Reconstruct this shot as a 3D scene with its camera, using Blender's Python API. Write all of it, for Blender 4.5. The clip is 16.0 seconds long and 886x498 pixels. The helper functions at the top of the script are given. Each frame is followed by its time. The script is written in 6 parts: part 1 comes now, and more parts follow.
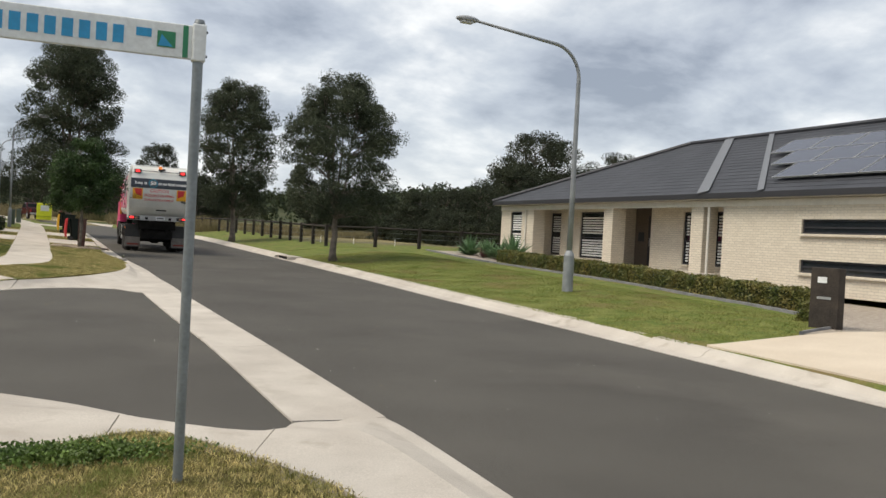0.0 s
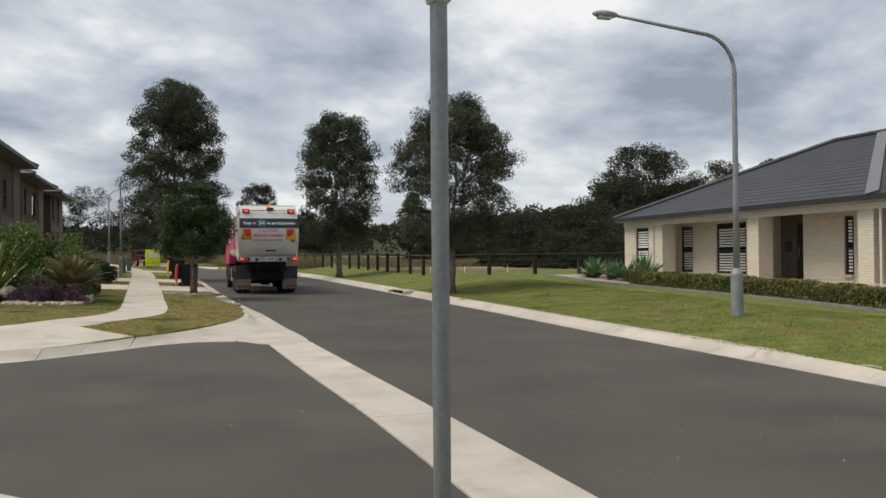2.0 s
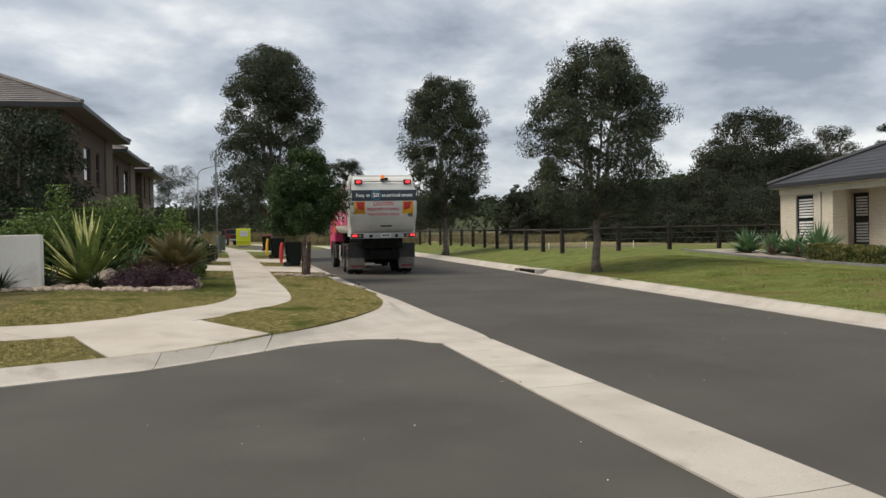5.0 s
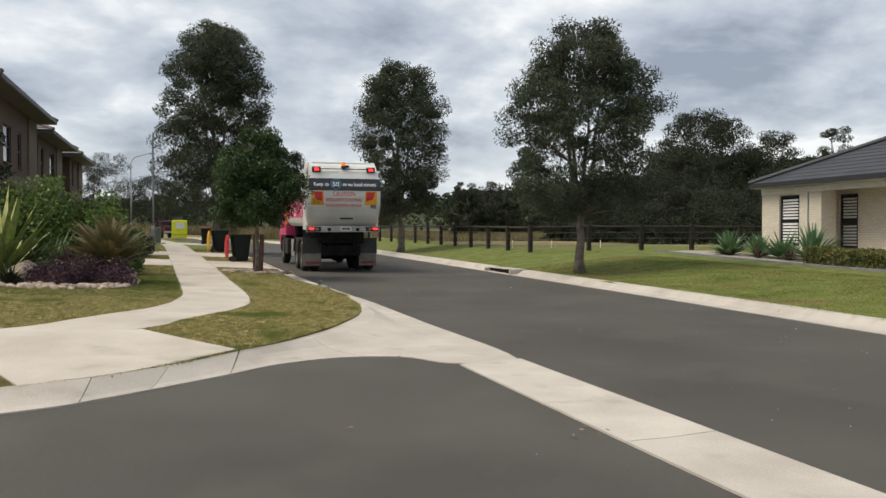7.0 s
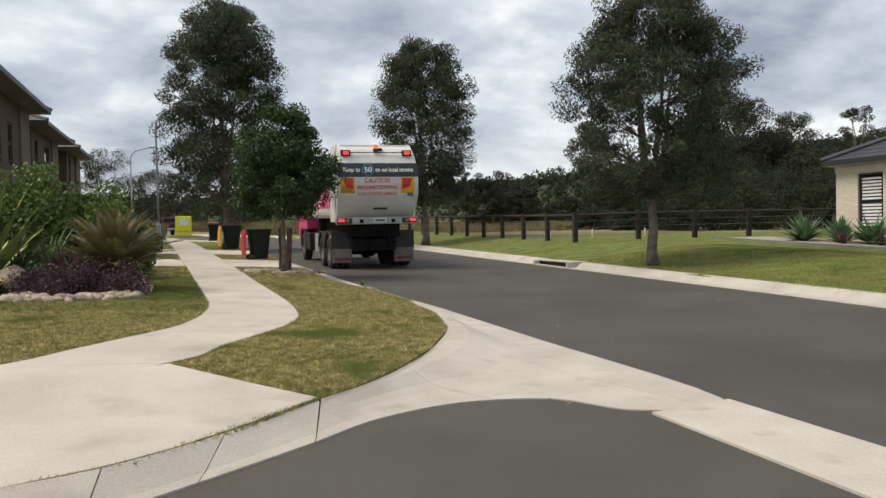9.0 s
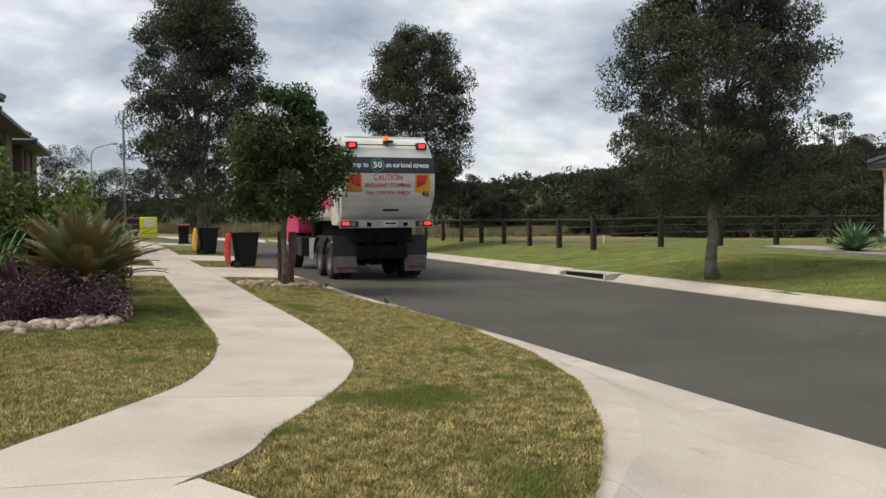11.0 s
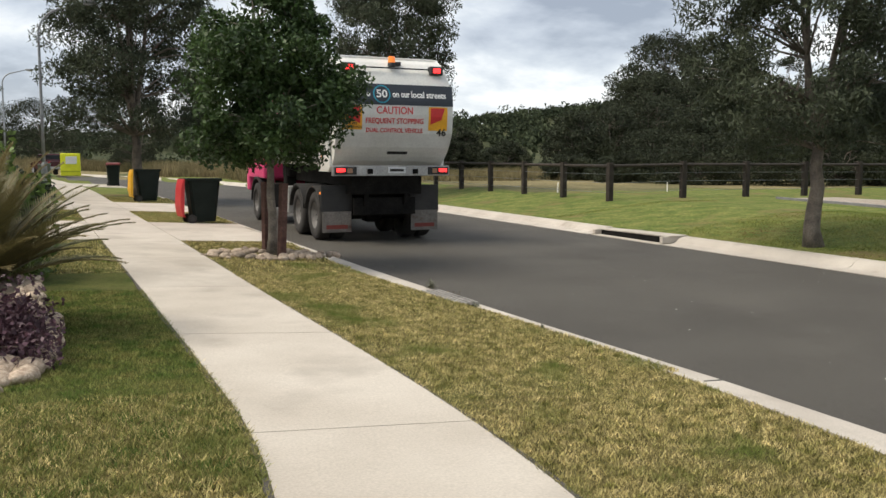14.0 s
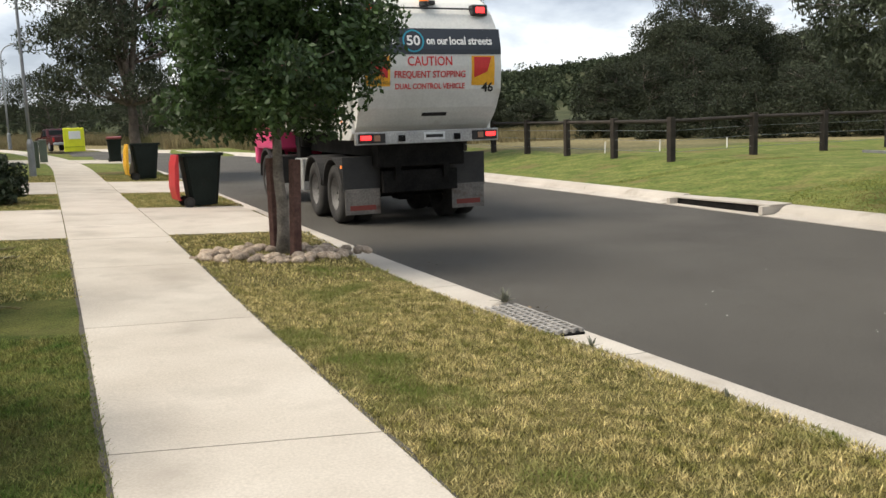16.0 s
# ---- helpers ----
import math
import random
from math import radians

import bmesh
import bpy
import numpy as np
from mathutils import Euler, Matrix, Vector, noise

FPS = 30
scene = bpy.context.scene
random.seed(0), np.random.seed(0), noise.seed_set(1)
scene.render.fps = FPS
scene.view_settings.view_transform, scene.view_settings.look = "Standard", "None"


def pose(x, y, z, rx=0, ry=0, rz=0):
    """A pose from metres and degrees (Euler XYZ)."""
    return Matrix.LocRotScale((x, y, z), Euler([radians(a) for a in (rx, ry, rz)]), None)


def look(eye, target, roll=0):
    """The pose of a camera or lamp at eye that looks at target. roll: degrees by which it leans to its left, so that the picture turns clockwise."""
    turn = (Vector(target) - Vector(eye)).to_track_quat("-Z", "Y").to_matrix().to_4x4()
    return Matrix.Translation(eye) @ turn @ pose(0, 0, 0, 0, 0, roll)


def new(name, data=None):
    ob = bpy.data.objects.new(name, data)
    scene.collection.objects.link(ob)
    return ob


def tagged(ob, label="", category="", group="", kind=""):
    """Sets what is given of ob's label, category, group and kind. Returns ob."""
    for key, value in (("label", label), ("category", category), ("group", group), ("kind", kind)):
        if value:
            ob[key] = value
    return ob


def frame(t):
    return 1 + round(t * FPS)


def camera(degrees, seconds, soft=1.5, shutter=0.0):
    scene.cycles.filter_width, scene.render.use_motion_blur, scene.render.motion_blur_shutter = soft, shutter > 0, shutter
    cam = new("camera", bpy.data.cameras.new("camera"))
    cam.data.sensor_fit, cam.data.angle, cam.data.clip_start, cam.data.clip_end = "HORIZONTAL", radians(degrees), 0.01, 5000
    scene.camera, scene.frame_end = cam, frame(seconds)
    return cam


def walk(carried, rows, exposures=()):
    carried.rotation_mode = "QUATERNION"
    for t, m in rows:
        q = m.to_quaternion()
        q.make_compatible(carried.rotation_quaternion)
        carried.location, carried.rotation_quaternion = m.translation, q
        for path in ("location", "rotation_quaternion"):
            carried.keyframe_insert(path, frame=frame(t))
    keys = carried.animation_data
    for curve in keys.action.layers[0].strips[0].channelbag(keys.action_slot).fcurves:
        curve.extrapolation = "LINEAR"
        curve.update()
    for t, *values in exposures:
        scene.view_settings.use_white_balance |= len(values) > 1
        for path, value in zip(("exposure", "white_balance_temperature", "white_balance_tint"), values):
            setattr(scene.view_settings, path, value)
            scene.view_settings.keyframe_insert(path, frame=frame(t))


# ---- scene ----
cam = camera(54.5, 16.0)
METRES, EYE, TILT, LEAN, TURN = 26.786, 1.5, 0.0, 0.0, -23.6
ROWS = [
    (0.0, 0.0, 0.0, 0.0, 0.04, -0.76, -3.01),
    (0.5, -0.0091, 0.0171, 0.0006, 1.28, -1.81, -1.04),
    (1.0, -0.0206, 0.0423, 0.0011, 2.35, -1.35, 0.79),
    (1.5, -0.0346, 0.0661, 0.0019, 4.72, -0.13, 0.64),
    (2.0, -0.0495, 0.091, 0.0032, 6.17, 0.72, 0.47),
    (2.5, -0.0687, 0.117, 0.0034, 10.33, 0.96, 0.8),
    (3.0, -0.0858, 0.1401, 0.0048, 11.29, 0.76, 2.03),
    (3.5, -0.1018, 0.1618, 0.005, 11.36, -0.49, 1.43),
    (6.0, -0.1811, 0.2862, -0.0007, 10.76, -0.73, 0.75),
    (6.5, -0.1925, 0.3118, -0.0009, 9.15, 0.18, 1.01),
    (7.0, -0.2104, 0.335, -0.001, 6.93, -0.94, 0.04),
    (7.5, -0.2249, 0.3596, -0.0033, 3.85, -1.32, 0.11),
    (8.0, -0.2401, 0.3885, -0.0036, 2.6, -1.97, 1.33),
    (8.5, -0.2602, 0.4233, -0.003, 7.18, -1.52, 1.29),
    (11.0, -0.3506, 0.5802, -0.0001, 4.43, -1.27, 0.69),
    (11.5, -0.3708, 0.6124, -0.0003, 4.5, -1.62, 0.61),
    (12.0, -0.3892, 0.644, -0.0016, 4.94, -1.87, 1.94),
    (12.5, -0.4034, 0.6729, 0.0021, 3.9, -1.76, 1.95),
    (13.0, -0.4153, 0.6996, 0.0038, 2.44, -3.42, 1.75),
    (13.5, -0.4231, 0.7259, 0.006, 1.28, -3.74, 0.63),
    (14.0, -0.4327, 0.7565, 0.0084, -0.13, -5.37, 0.02),
    (14.5, -0.4399, 0.7883, 0.0097, -1.49, -6.86, 1.12),
    (15.0, -0.4455, 0.819, 0.0104, -3.94, -6.3, 1.09),
    (15.5, -0.4473, 0.8487, 0.0104, -3.38, -7.31, 1.08),
    (16.0, -0.4526, 0.8788, 0.0103, 0.89, -7.9, 2.02),
]
walk(cam, [(t, pose(0, 0, EYE, TILT, LEAN, TURN) @ pose(METRES * x, METRES * y, METRES * z, 90 + pitch, roll, yaw)) for t, x, y, z, yaw, pitch, roll in ROWS], exposures=[(0.0, 0.08), (0.5, 0.05), (1.0, 0.05), (2.0, -0.14), (3.5, -0.14), (6.0, -0.02), (8.5, 0.03), (11.0, 0.01), (12.5, 0.09), (14.0, 0.27), (16.0, 0.42)])

# ---- light: overcast afternoon sky with a wide soft sun ----
world = bpy.data.worlds.new("overcast_sky")
scene.world = world
world.use_nodes = True
SUN_ELEV, SUN_AZ = 56.0, 275.0   # azimuth clockwise from +y


def build_world():
    nt = world.node_tree
    nt.nodes.clear()
    N, L = nt.nodes.new, nt.links.new
    out, bg = N("ShaderNodeOutputWorld"), N("ShaderNodeBackground")
    sky = N("ShaderNodeTexSky")
    sky.sky_type, sky.sun_disc = "NISHITA", False
    sky.sun_elevation, sky.sun_rotation = radians(SUN_ELEV), radians(SUN_AZ)
    tc, sep = N("ShaderNodeTexCoord"), N("ShaderNodeSeparateXYZ")
    L(tc.outputs["Generated"], sep.inputs[0])
    zz = N("ShaderNodeMath"); zz.operation = "MAXIMUM"; zz.inputs[1].default_value = 0.0
    L(sep.outputs["Z"], zz.inputs[0])
    za = N("ShaderNodeMath"); za.operation = "ADD"; za.inputs[1].default_value = 0.30
    L(zz.outputs[0], za.inputs[0])
    dx = N("ShaderNodeMath"); dx.operation = "DIVIDE"
    dy = N("ShaderNodeMath"); dy.operation = "DIVIDE"
    L(sep.outputs["X"], dx.inputs[0]); L(za.outputs[0], dx.inputs[1])
    L(sep.outputs["Y"], dy.inputs[0]); L(za.outputs[0], dy.inputs[1])
    com = N("ShaderNodeCombineXYZ")
    L(dx.outputs[0], com.inputs[0]); L(dy.outputs[0], com.inputs[1])
    clouds = N("ShaderNodeTexNoise")
    clouds.inputs["Scale"].default_value = 2.1
    clouds.inputs["Detail"].default_value = 9
    clouds.inputs["Roughness"].default_value = 0.56
    clouds.inputs["Distortion"].default_value = 0.15
    L(com.outputs[0], clouds.inputs["Vector"])
    ramp = N("ShaderNodeValToRGB")
    e = ramp.color_ramp.elements
    e[0].position, e[0].color = 0.34, (0.28, 0.31, 0.365, 1)
    e[1].position, e[1].color = 0.65, (0.94, 0.94, 0.92, 1)
    m = e.new(0.44); m.color = (0.45, 0.485, 0.54, 1)
    m = e.new(0.51); m.color = (0.56, 0.595, 0.635, 1)
    m = e.new(0.57); m.color = (0.71, 0.73, 0.745, 1)
    L(clouds.outputs["Fac"], ramp.inputs[0])
    # brighter band near the horizon
    hor = N("ShaderNodeMapRange")
    hor.inputs["From Min"].default_value, hor.inputs["From Max"].default_value = 0.0, 0.12
    hor.inputs["To Min"].default_value, hor.inputs["To Max"].default_value = 0.45, 0.0
    L(sep.outputs["Z"], hor.inputs["Value"])
    mix = N("ShaderNodeMix"); mix.data_type = "RGBA"
    L(hor.outputs[0], mix.inputs[0]); L(ramp.outputs[0], mix.inputs[6])
    mix.inputs[7].default_value = (0.74, 0.77, 0.81, 1)
    # the clear sky above shows faintly through
    mix2 = N("ShaderNodeMix"); mix2.data_type = "RGBA"; mix2.blend_type = "ADD"
    mix2.inputs[0].default_value = 0.02
    L(mix.outputs[2], mix2.inputs[6]); L(sky.outputs[0], mix2.inputs[7])
    L(mix2.outputs[2], bg.inputs["Color"])
    bg.inputs["Strength"].default_value = 1.0
    L(bg.outputs[0], out.inputs["Surface"])


build_world()
sun = new("sun", bpy.data.lights.new("sun", "SUN"))
sun.data.energy, sun.data.angle, sun.data.color = 3.0, radians(30), (1.0, 0.90, 0.76)
az, el = radians(SUN_AZ), radians(SUN_ELEV)
sun.matrix_world = look((60 * math.sin(az) * math.cos(el), 60 * math.cos(az) * math.cos(el), 60 * math.sin(el)), (0, 0, 0))

# ---- materials ----
def mat(name, c1, c2, scale=2.0, fine=40.0, rough=0.8, bump=0.2, metal=0.0, rand=0.0, grain=0.25, island=0.0, thru=0.0, spec=0.5, detail=4.0, stain=None):
    """Two-scale procedural surface: broad stains from c1 to c2, fine grain and bump."""
    m = bpy.data.materials.new(name)
    m.use_nodes = True
    nt = m.node_tree
    N, L = nt.nodes.new, nt.links.new
    b = nt.nodes["Principled BSDF"]
    b.inputs["Roughness"].default_value, b.inputs["Metallic"].default_value = rough, metal
    b.inputs["Specular IOR Level"].default_value = spec
    tc = N("ShaderNodeTexCoord")
    n1 = N("ShaderNodeTexNoise"); n1.inputs["Scale"].default_value = scale; n1.inputs["Detail"].default_value = detail
    n2 = N("ShaderNodeTexNoise"); n2.inputs["Scale"].default_value = fine; n2.inputs["Detail"].default_value = 3
    L(tc.outputs["Object"], n1.inputs["Vector"]); L(tc.outputs["Object"], n2.inputs["Vector"])
    r = N("ShaderNodeValToRGB")
    r.color_ramp.elements[0].position, r.color_ramp.elements[0].color = 0.33, (*c1, 1)
    r.color_ramp.elements[1].position, r.color_ramp.elements[1].color = 0.67, (*c2, 1)
    L(n1.outputs["Fac"], r.inputs[0])
    g = N("ShaderNodeMapRange")
    g.inputs["From Min"].default_value, g.inputs["From Max"].default_value = 0.3, 0.7
    g.inputs["To Min"].default_value, g.inputs["To Max"].default_value = 1 - grain, 1 + grain
    L(n2.outputs["Fac"], g.inputs["Value"])
    val = g.outputs[0]
    for amount, kind in ((rand, "obj"), (island, "isl")):
        if amount:
            src = N("ShaderNodeObjectInfo").outputs["Random"] if kind == "obj" else N("ShaderNodeNewGeometry").outputs["Random Per Island"]
            mr = N("ShaderNodeMapRange")
            mr.inputs["To Min"].default_value, mr.inputs["To Max"].default_value = 1 - amount, 1 + amount
            L(src, mr.inputs["Value"])
            mu = N("ShaderNodeMath"); mu.operation = "MULTIPLY"
            L(val, mu.inputs[0]); L(mr.outputs[0], mu.inputs[1])
            val = mu.outputs[0]
    vm = N("ShaderNodeVectorMath"); vm.operation = "SCALE"
    L(r.outputs[0], vm.inputs[0]); L(val, vm.inputs["Scale"])
    col = vm.outputs[0]
    if stain:
        c3, sscale, lo, hi = stain
        n3 = N("ShaderNodeTexNoise"); n3.inputs["Scale"].default_value = sscale; n3.inputs["Detail"].default_value = 6
        L(tc.outputs["Object"], n3.inputs["Vector"])
        mr = N("ShaderNodeMapRange")
        mr.inputs["From Min"].default_value, mr.inputs["From Max"].default_value = lo, hi
        L(n3.outputs["Fac"], mr.inputs["Value"])
        mx = N("ShaderNodeMix"); mx.data_type = "RGBA"
        L(mr.outputs[0], mx.inputs[0]); L(col, mx.inputs[6]); mx.inputs[7].default_value = (*c3, 1)
        col = mx.outputs[2]
    L(col, b.inputs["Base Color"])
    if bump:
        bp = N("ShaderNodeBump"); bp.inputs["Strength"].default_value = bump; bp.inputs["Distance"].default_value = 0.02
        L(n2.outputs["Fac"], bp.inputs["Height"]); L(bp.outputs[0], b.inputs["Normal"])
    if thru:
        t = N("ShaderNodeBsdfTranslucent"); L(col, t.inputs["Color"])
        ms = N("ShaderNodeMixShader"); ms.inputs[0].default_value = thru
        L(b.outputs[0], ms.inputs[1]); L(t.outputs[0], ms.inputs[2])
        L(ms.outputs[0], nt.nodes["Material Output"].inputs["Surface"])
    return m


def plain(name, c, rough=0.5, metal=0.0, emit=0.0, grain=0.08):
    m = mat(name, c, tuple(v * 0.9 for v in c), scale=3, fine=30, rough=rough, bump=0.03, metal=metal, grain=grain)
    if emit:
        b = m.node_tree.nodes["Principled BSDF"]
        b.inputs["Emission Color"].default_value, b.inputs["Emission Strength"].default_value = (*c, 1), emit
    return m


def glass(name, c=(0.02, 0.025, 0.03), rough=0.05):
    m = bpy.data.materials.new(name)
    m.use_nodes = True
    b = m.node_tree.nodes["Principled BSDF"]
    b.inputs["Base Color"].default_value, b.inputs["Roughness"].default_value = (*c, 1), rough
    b.inputs["Specular IOR Level"].default_value = 0.8
    return m


ASPHALT = mat("asphalt", (0.060, 0.055, 0.047), (0.083, 0.077, 0.066), scale=0.35, fine=160, rough=0.85, bump=0.35, grain=0.4, spec=0.35, stain=((0.090, 0.083, 0.071), 0.45, 0.52, 0.72))
CONCRETE = mat("concrete", (0.43, 0.385, 0.325), (0.52, 0.475, 0.41), scale=1.1, fine=70, rough=0.85, bump=0.12, grain=0.10, rand=0.05, spec=0.3, stain=((0.33, 0.295, 0.25), 1.3, 0.54, 0.80))
KERB = mat("kerb_concrete", (0.42, 0.38, 0.33), (0.52, 0.48, 0.42), scale=1.2, fine=80, rough=0.85, bump=0.15, grain=0.12, rand=0.06, spec=0.3, stain=((0.34, 0.30, 0.25), 2.2, 0.58, 0.78))
JOINT = mat("joint_dirt", (0.05, 0.045, 0.04), (0.10, 0.09, 0.07), scale=6, rough=0.95)
DRIVE = mat("driveway_concrete", (0.52, 0.44, 0.34), (0.60, 0.52, 0.41), scale=0.8, fine=60, rough=0.85, bump=0.1, grain=0.1)
LAWN_DRY = mat("couch_lawn_dry", (0.085, 0.078, 0.028), (0.17, 0.14, 0.058), scale=1.6, fine=75, rough=0.95, bump=0.9, grain=0.7, spec=0.1, stain=((0.115, 0.125, 0.038), 0.55, 0.54, 0.74))
COUCH_GREEN = mat("couch_lawn_green", (0.060, 0.080, 0.020), (0.135, 0.135, 0.042), scale=2.0, fine=90, rough=0.95, bump=0.8, grain=0.6, spec=0.1, stain=((0.17, 0.145, 0.06), 0.8, 0.58, 0.72))
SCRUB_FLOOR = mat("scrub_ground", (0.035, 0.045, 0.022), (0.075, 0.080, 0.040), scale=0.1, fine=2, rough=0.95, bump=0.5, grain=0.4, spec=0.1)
LAWN = mat("lawn_green", (0.085, 0.120, 0.026), (0.175, 0.185, 0.055), scale=2.2, fine=14, rough=0.95, bump=0.6, grain=0.4, spec=0.1, stain=((0.16, 0.125, 0.055), 0.55, 0.55, 0.70))
FIELD = mat("dry_paddock", (0.13, 0.115, 0.055), (0.24, 0.20, 0.105), scale=0.12, fine=6, rough=0.95, bump=0.6, grain=0.45, spec=0.1, stain=((0.06, 0.075, 0.03), 0.08, 0.5, 0.65))
BLADES = mat("grass_blades", (0.19, 0.185, 0.052), (0.60, 0.50, 0.24), scale=9.0, fine=45, rough=0.8, bump=0, island=0.75, grain=0.3, thru=0.3, spec=0.2, detail=6.0, stain=((0.165, 0.205, 0.05), 1.3, 0.53, 0.68))
BLADES_GREEN = mat("green_grass_blades", (0.095, 0.155, 0.032), (0.27, 0.255, 0.09), scale=5.0, fine=30, rough=0.8, bump=0, island=0.6, grain=0.2, thru=0.3, spec=0.2)
BLADES_LAWN = mat("lawn_blades", (0.15, 0.195, 0.045), (0.30, 0.29, 0.10), scale=0.7, fine=12, rough=0.85, bump=0, island=0.35, grain=0.2, thru=0.3, spec=0.1, stain=((0.24, 0.17, 0.085), 0.5, 0.56, 0.70))
TALL_GRASS = mat("tall_dry_grass", (0.17, 0.145, 0.075), (0.30, 0.25, 0.14), scale=0.3, fine=3, rough=0.9, bump=0, island=0.35, thru=0.3, spec=0.1, stain=((0.10, 0.11, 0.045), 0.12, 0.52, 0.66))
SOIL = mat("garden_soil", (0.06, 0.045, 0.032), (0.11, 0.085, 0.06), scale=3, fine=40, rough=0.95, bump=0.6)
BARK = mat("tree_bark", (0.10, 0.085, 0.07), (0.20, 0.17, 0.14), scale=5, fine=35, rough=0.95, bump=0.6)
BARK_PALE = mat("pale_bark", (0.13, 0.11, 0.092), (0.30, 0.265, 0.22), scale=6, fine=40, rough=0.95, bump=0.6)
LEAF = mat("dark_olive_leaves", (0.042, 0.055, 0.032), (0.080, 0.095, 0.055), scale=0.5, fine=3, rough=0.6, bump=0, island=0.4, thru=0.25, spec=0.3)
LEAF_FAR = mat("bush_leaves", (0.030, 0.038, 0.023), (0.054, 0.062, 0.035), scale=0.2, fine=1, rough=0.7, bump=0, island=0.4, thru=0.2, spec=0.2)
LEAF_GLOSSY = mat("glossy_green_leaves", (0.026, 0.050, 0.016), (0.058, 0.10, 0.028), scale=1.2, fine=5, rough=0.5, bump=0, island=0.4, thru=0.25, spec=0.35)
LEAF_HILL = mat("hill_leaves", (0.036, 0.048, 0.028), (0.064, 0.078, 0.042), scale=0.05, fine=0.5, rough=0.8, bump=0, island=0.4, thru=0.2, spec=0.1)
LEAF_SHRUB = mat("shrub_leaves", (0.065, 0.115, 0.024), (0.145, 0.205, 0.050), scale=1.5, fine=6, rough=0.5, bump=0, island=0.4, thru=0.25, spec=0.35)
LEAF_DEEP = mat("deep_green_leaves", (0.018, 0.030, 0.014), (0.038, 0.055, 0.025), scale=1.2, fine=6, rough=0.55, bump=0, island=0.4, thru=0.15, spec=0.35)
LEAF_PURPLE = mat("purple_leaves", (0.045, 0.022, 0.032), (0.095, 0.05, 0.065), scale=2, fine=8, rough=0.5, bump=0, island=0.45, thru=0.2, spec=0.35)
LEAF_YELLOW = mat("variegated_yellow_leaves", (0.52, 0.52, 0.14), (0.72, 0.70, 0.28), scale=3, fine=12, rough=0.5, bump=0, island=0.3, thru=0.2)
LEAF_GREENEDGE = mat("sword_leaf_green", (0.10, 0.16, 0.05), (0.17, 0.22, 0.08), scale=3, fine=12, rough=0.5, bump=0, island=0.3, thru=0.2)
LEAF_CYCAD = mat("cycad_fronds", (0.13, 0.13, 0.045), (0.29, 0.225, 0.10), scale=1.5, fine=8, rough=0.5, bump=0, island=0.3, thru=0.2)
LEAF_AGAVE = mat("agave_leaves", (0.098, 0.182, 0.084), (0.169, 0.280, 0.132), scale=3, fine=10, rough=0.5, bump=0, island=0.25, thru=0.1)
LEAF_WEED = mat("grey_weed_leaves", (0.14, 0.15, 0.11), (0.26, 0.26, 0.20), scale=6, fine=20, rough=0.8, bump=0, island=0.3, thru=0.1)
LEAF_RED = mat("bronze_red_leaves", (0.07, 0.03, 0.03), (0.14, 0.07, 0.06), scale=3, fine=10, rough=0.5, bump=0, island=0.3, thru=0.15)
HEDGE = mat("hedge_leaves", (0.075, 0.105, 0.022), (0.20, 0.17, 0.045), scale=1.6, fine=7, rough=0.6, bump=0, island=0.45, thru=0.2)
PINK = mat("pink_paint", (0.66, 0.060, 0.19), (0.70, 0.075, 0.215), scale=1.0, fine=20, rough=0.35, bump=0.02, grain=0.04)
WHITE_PAINT = mat("white_truck_paint", (0.62, 0.62, 0.58), (0.72, 0.72, 0.68), scale=1.5, fine=25, rough=0.4, bump=0.03, grain=0.06, stain=((0.42, 0.38, 0.32), 1.3, 0.62, 0.85))
BLACK_PLASTIC = mat("black_plastic", (0.018, 0.018, 0.019), (0.032, 0.031, 0.030), scale=4, fine=40, rough=0.55, bump=0.08)
CHASSIS = mat("chassis_black", (0.008, 0.008, 0.008), (0.018, 0.017, 0.016), scale=4, fine=30, rough=0.85, bump=0.15, spec=0.12)
RUBBER = mat("tyre_rubber", (0.022, 0.021, 0.020), (0.040, 0.037, 0.034), scale=5, fine=50, rough=0.9, bump=0.3)
STEEL = mat("dull_steel", (0.36, 0.36, 0.36), (0.50, 0.50, 0.49), scale=4, fine=60, rough=0.45, bump=0.05, metal=0.7)
GRATE = mat("weathered_grate_steel", (0.22, 0.21, 0.195), (0.33, 0.315, 0.29), scale=6, fine=60, rough=0.8, bump=0.1)
CHECKER = mat("checker_plate", (0.45, 0.45, 0.44), (0.62, 0.62, 0.60), scale=3, fine=120, rough=0.4, bump=0.5, metal=0.6)
MUDFLAP = mat("dusty_mudflap", (0.15, 0.14, 0.125), (0.23, 0.21, 0.19), scale=3, fine=40, rough=0.9, bump=0.1, stain=((0.10, 0.06, 0.045), 5, 0.55, 0.7))
ORANGE = plain("orange_paint", (0.80, 0.28, 0.015), 0.4)
GREY_PANEL = plain("grey_panel", (0.30, 0.31, 0.32), 0.5)
DARK_BAND = plain("dark_blue_grey_vinyl", (0.025, 0.032, 0.045), 0.4)
RED_VINYL = plain("red_vinyl", (0.62, 0.03, 0.03), 0.45)
YELLOW_VINYL = plain("yellow_vinyl", (0.85, 0.42, 0.02), 0.45)
WHITE_VINYL = plain("white_vinyl", (0.82, 0.82, 0.80), 0.45)
TEAL_VINYL = plain("teal_vinyl", (0.02, 0.30, 0.42), 0.45)
BLACK_VINYL = plain("black_vinyl", (0.015, 0.015, 0.015), 0.45)
RED_LAMP = plain("red_lamp_lit", (0.9, 0.03, 0.03), 0.3, emit=2.2)
RED_LENS = plain("red_lens", (0.45, 0.02, 0.02), 0.25)
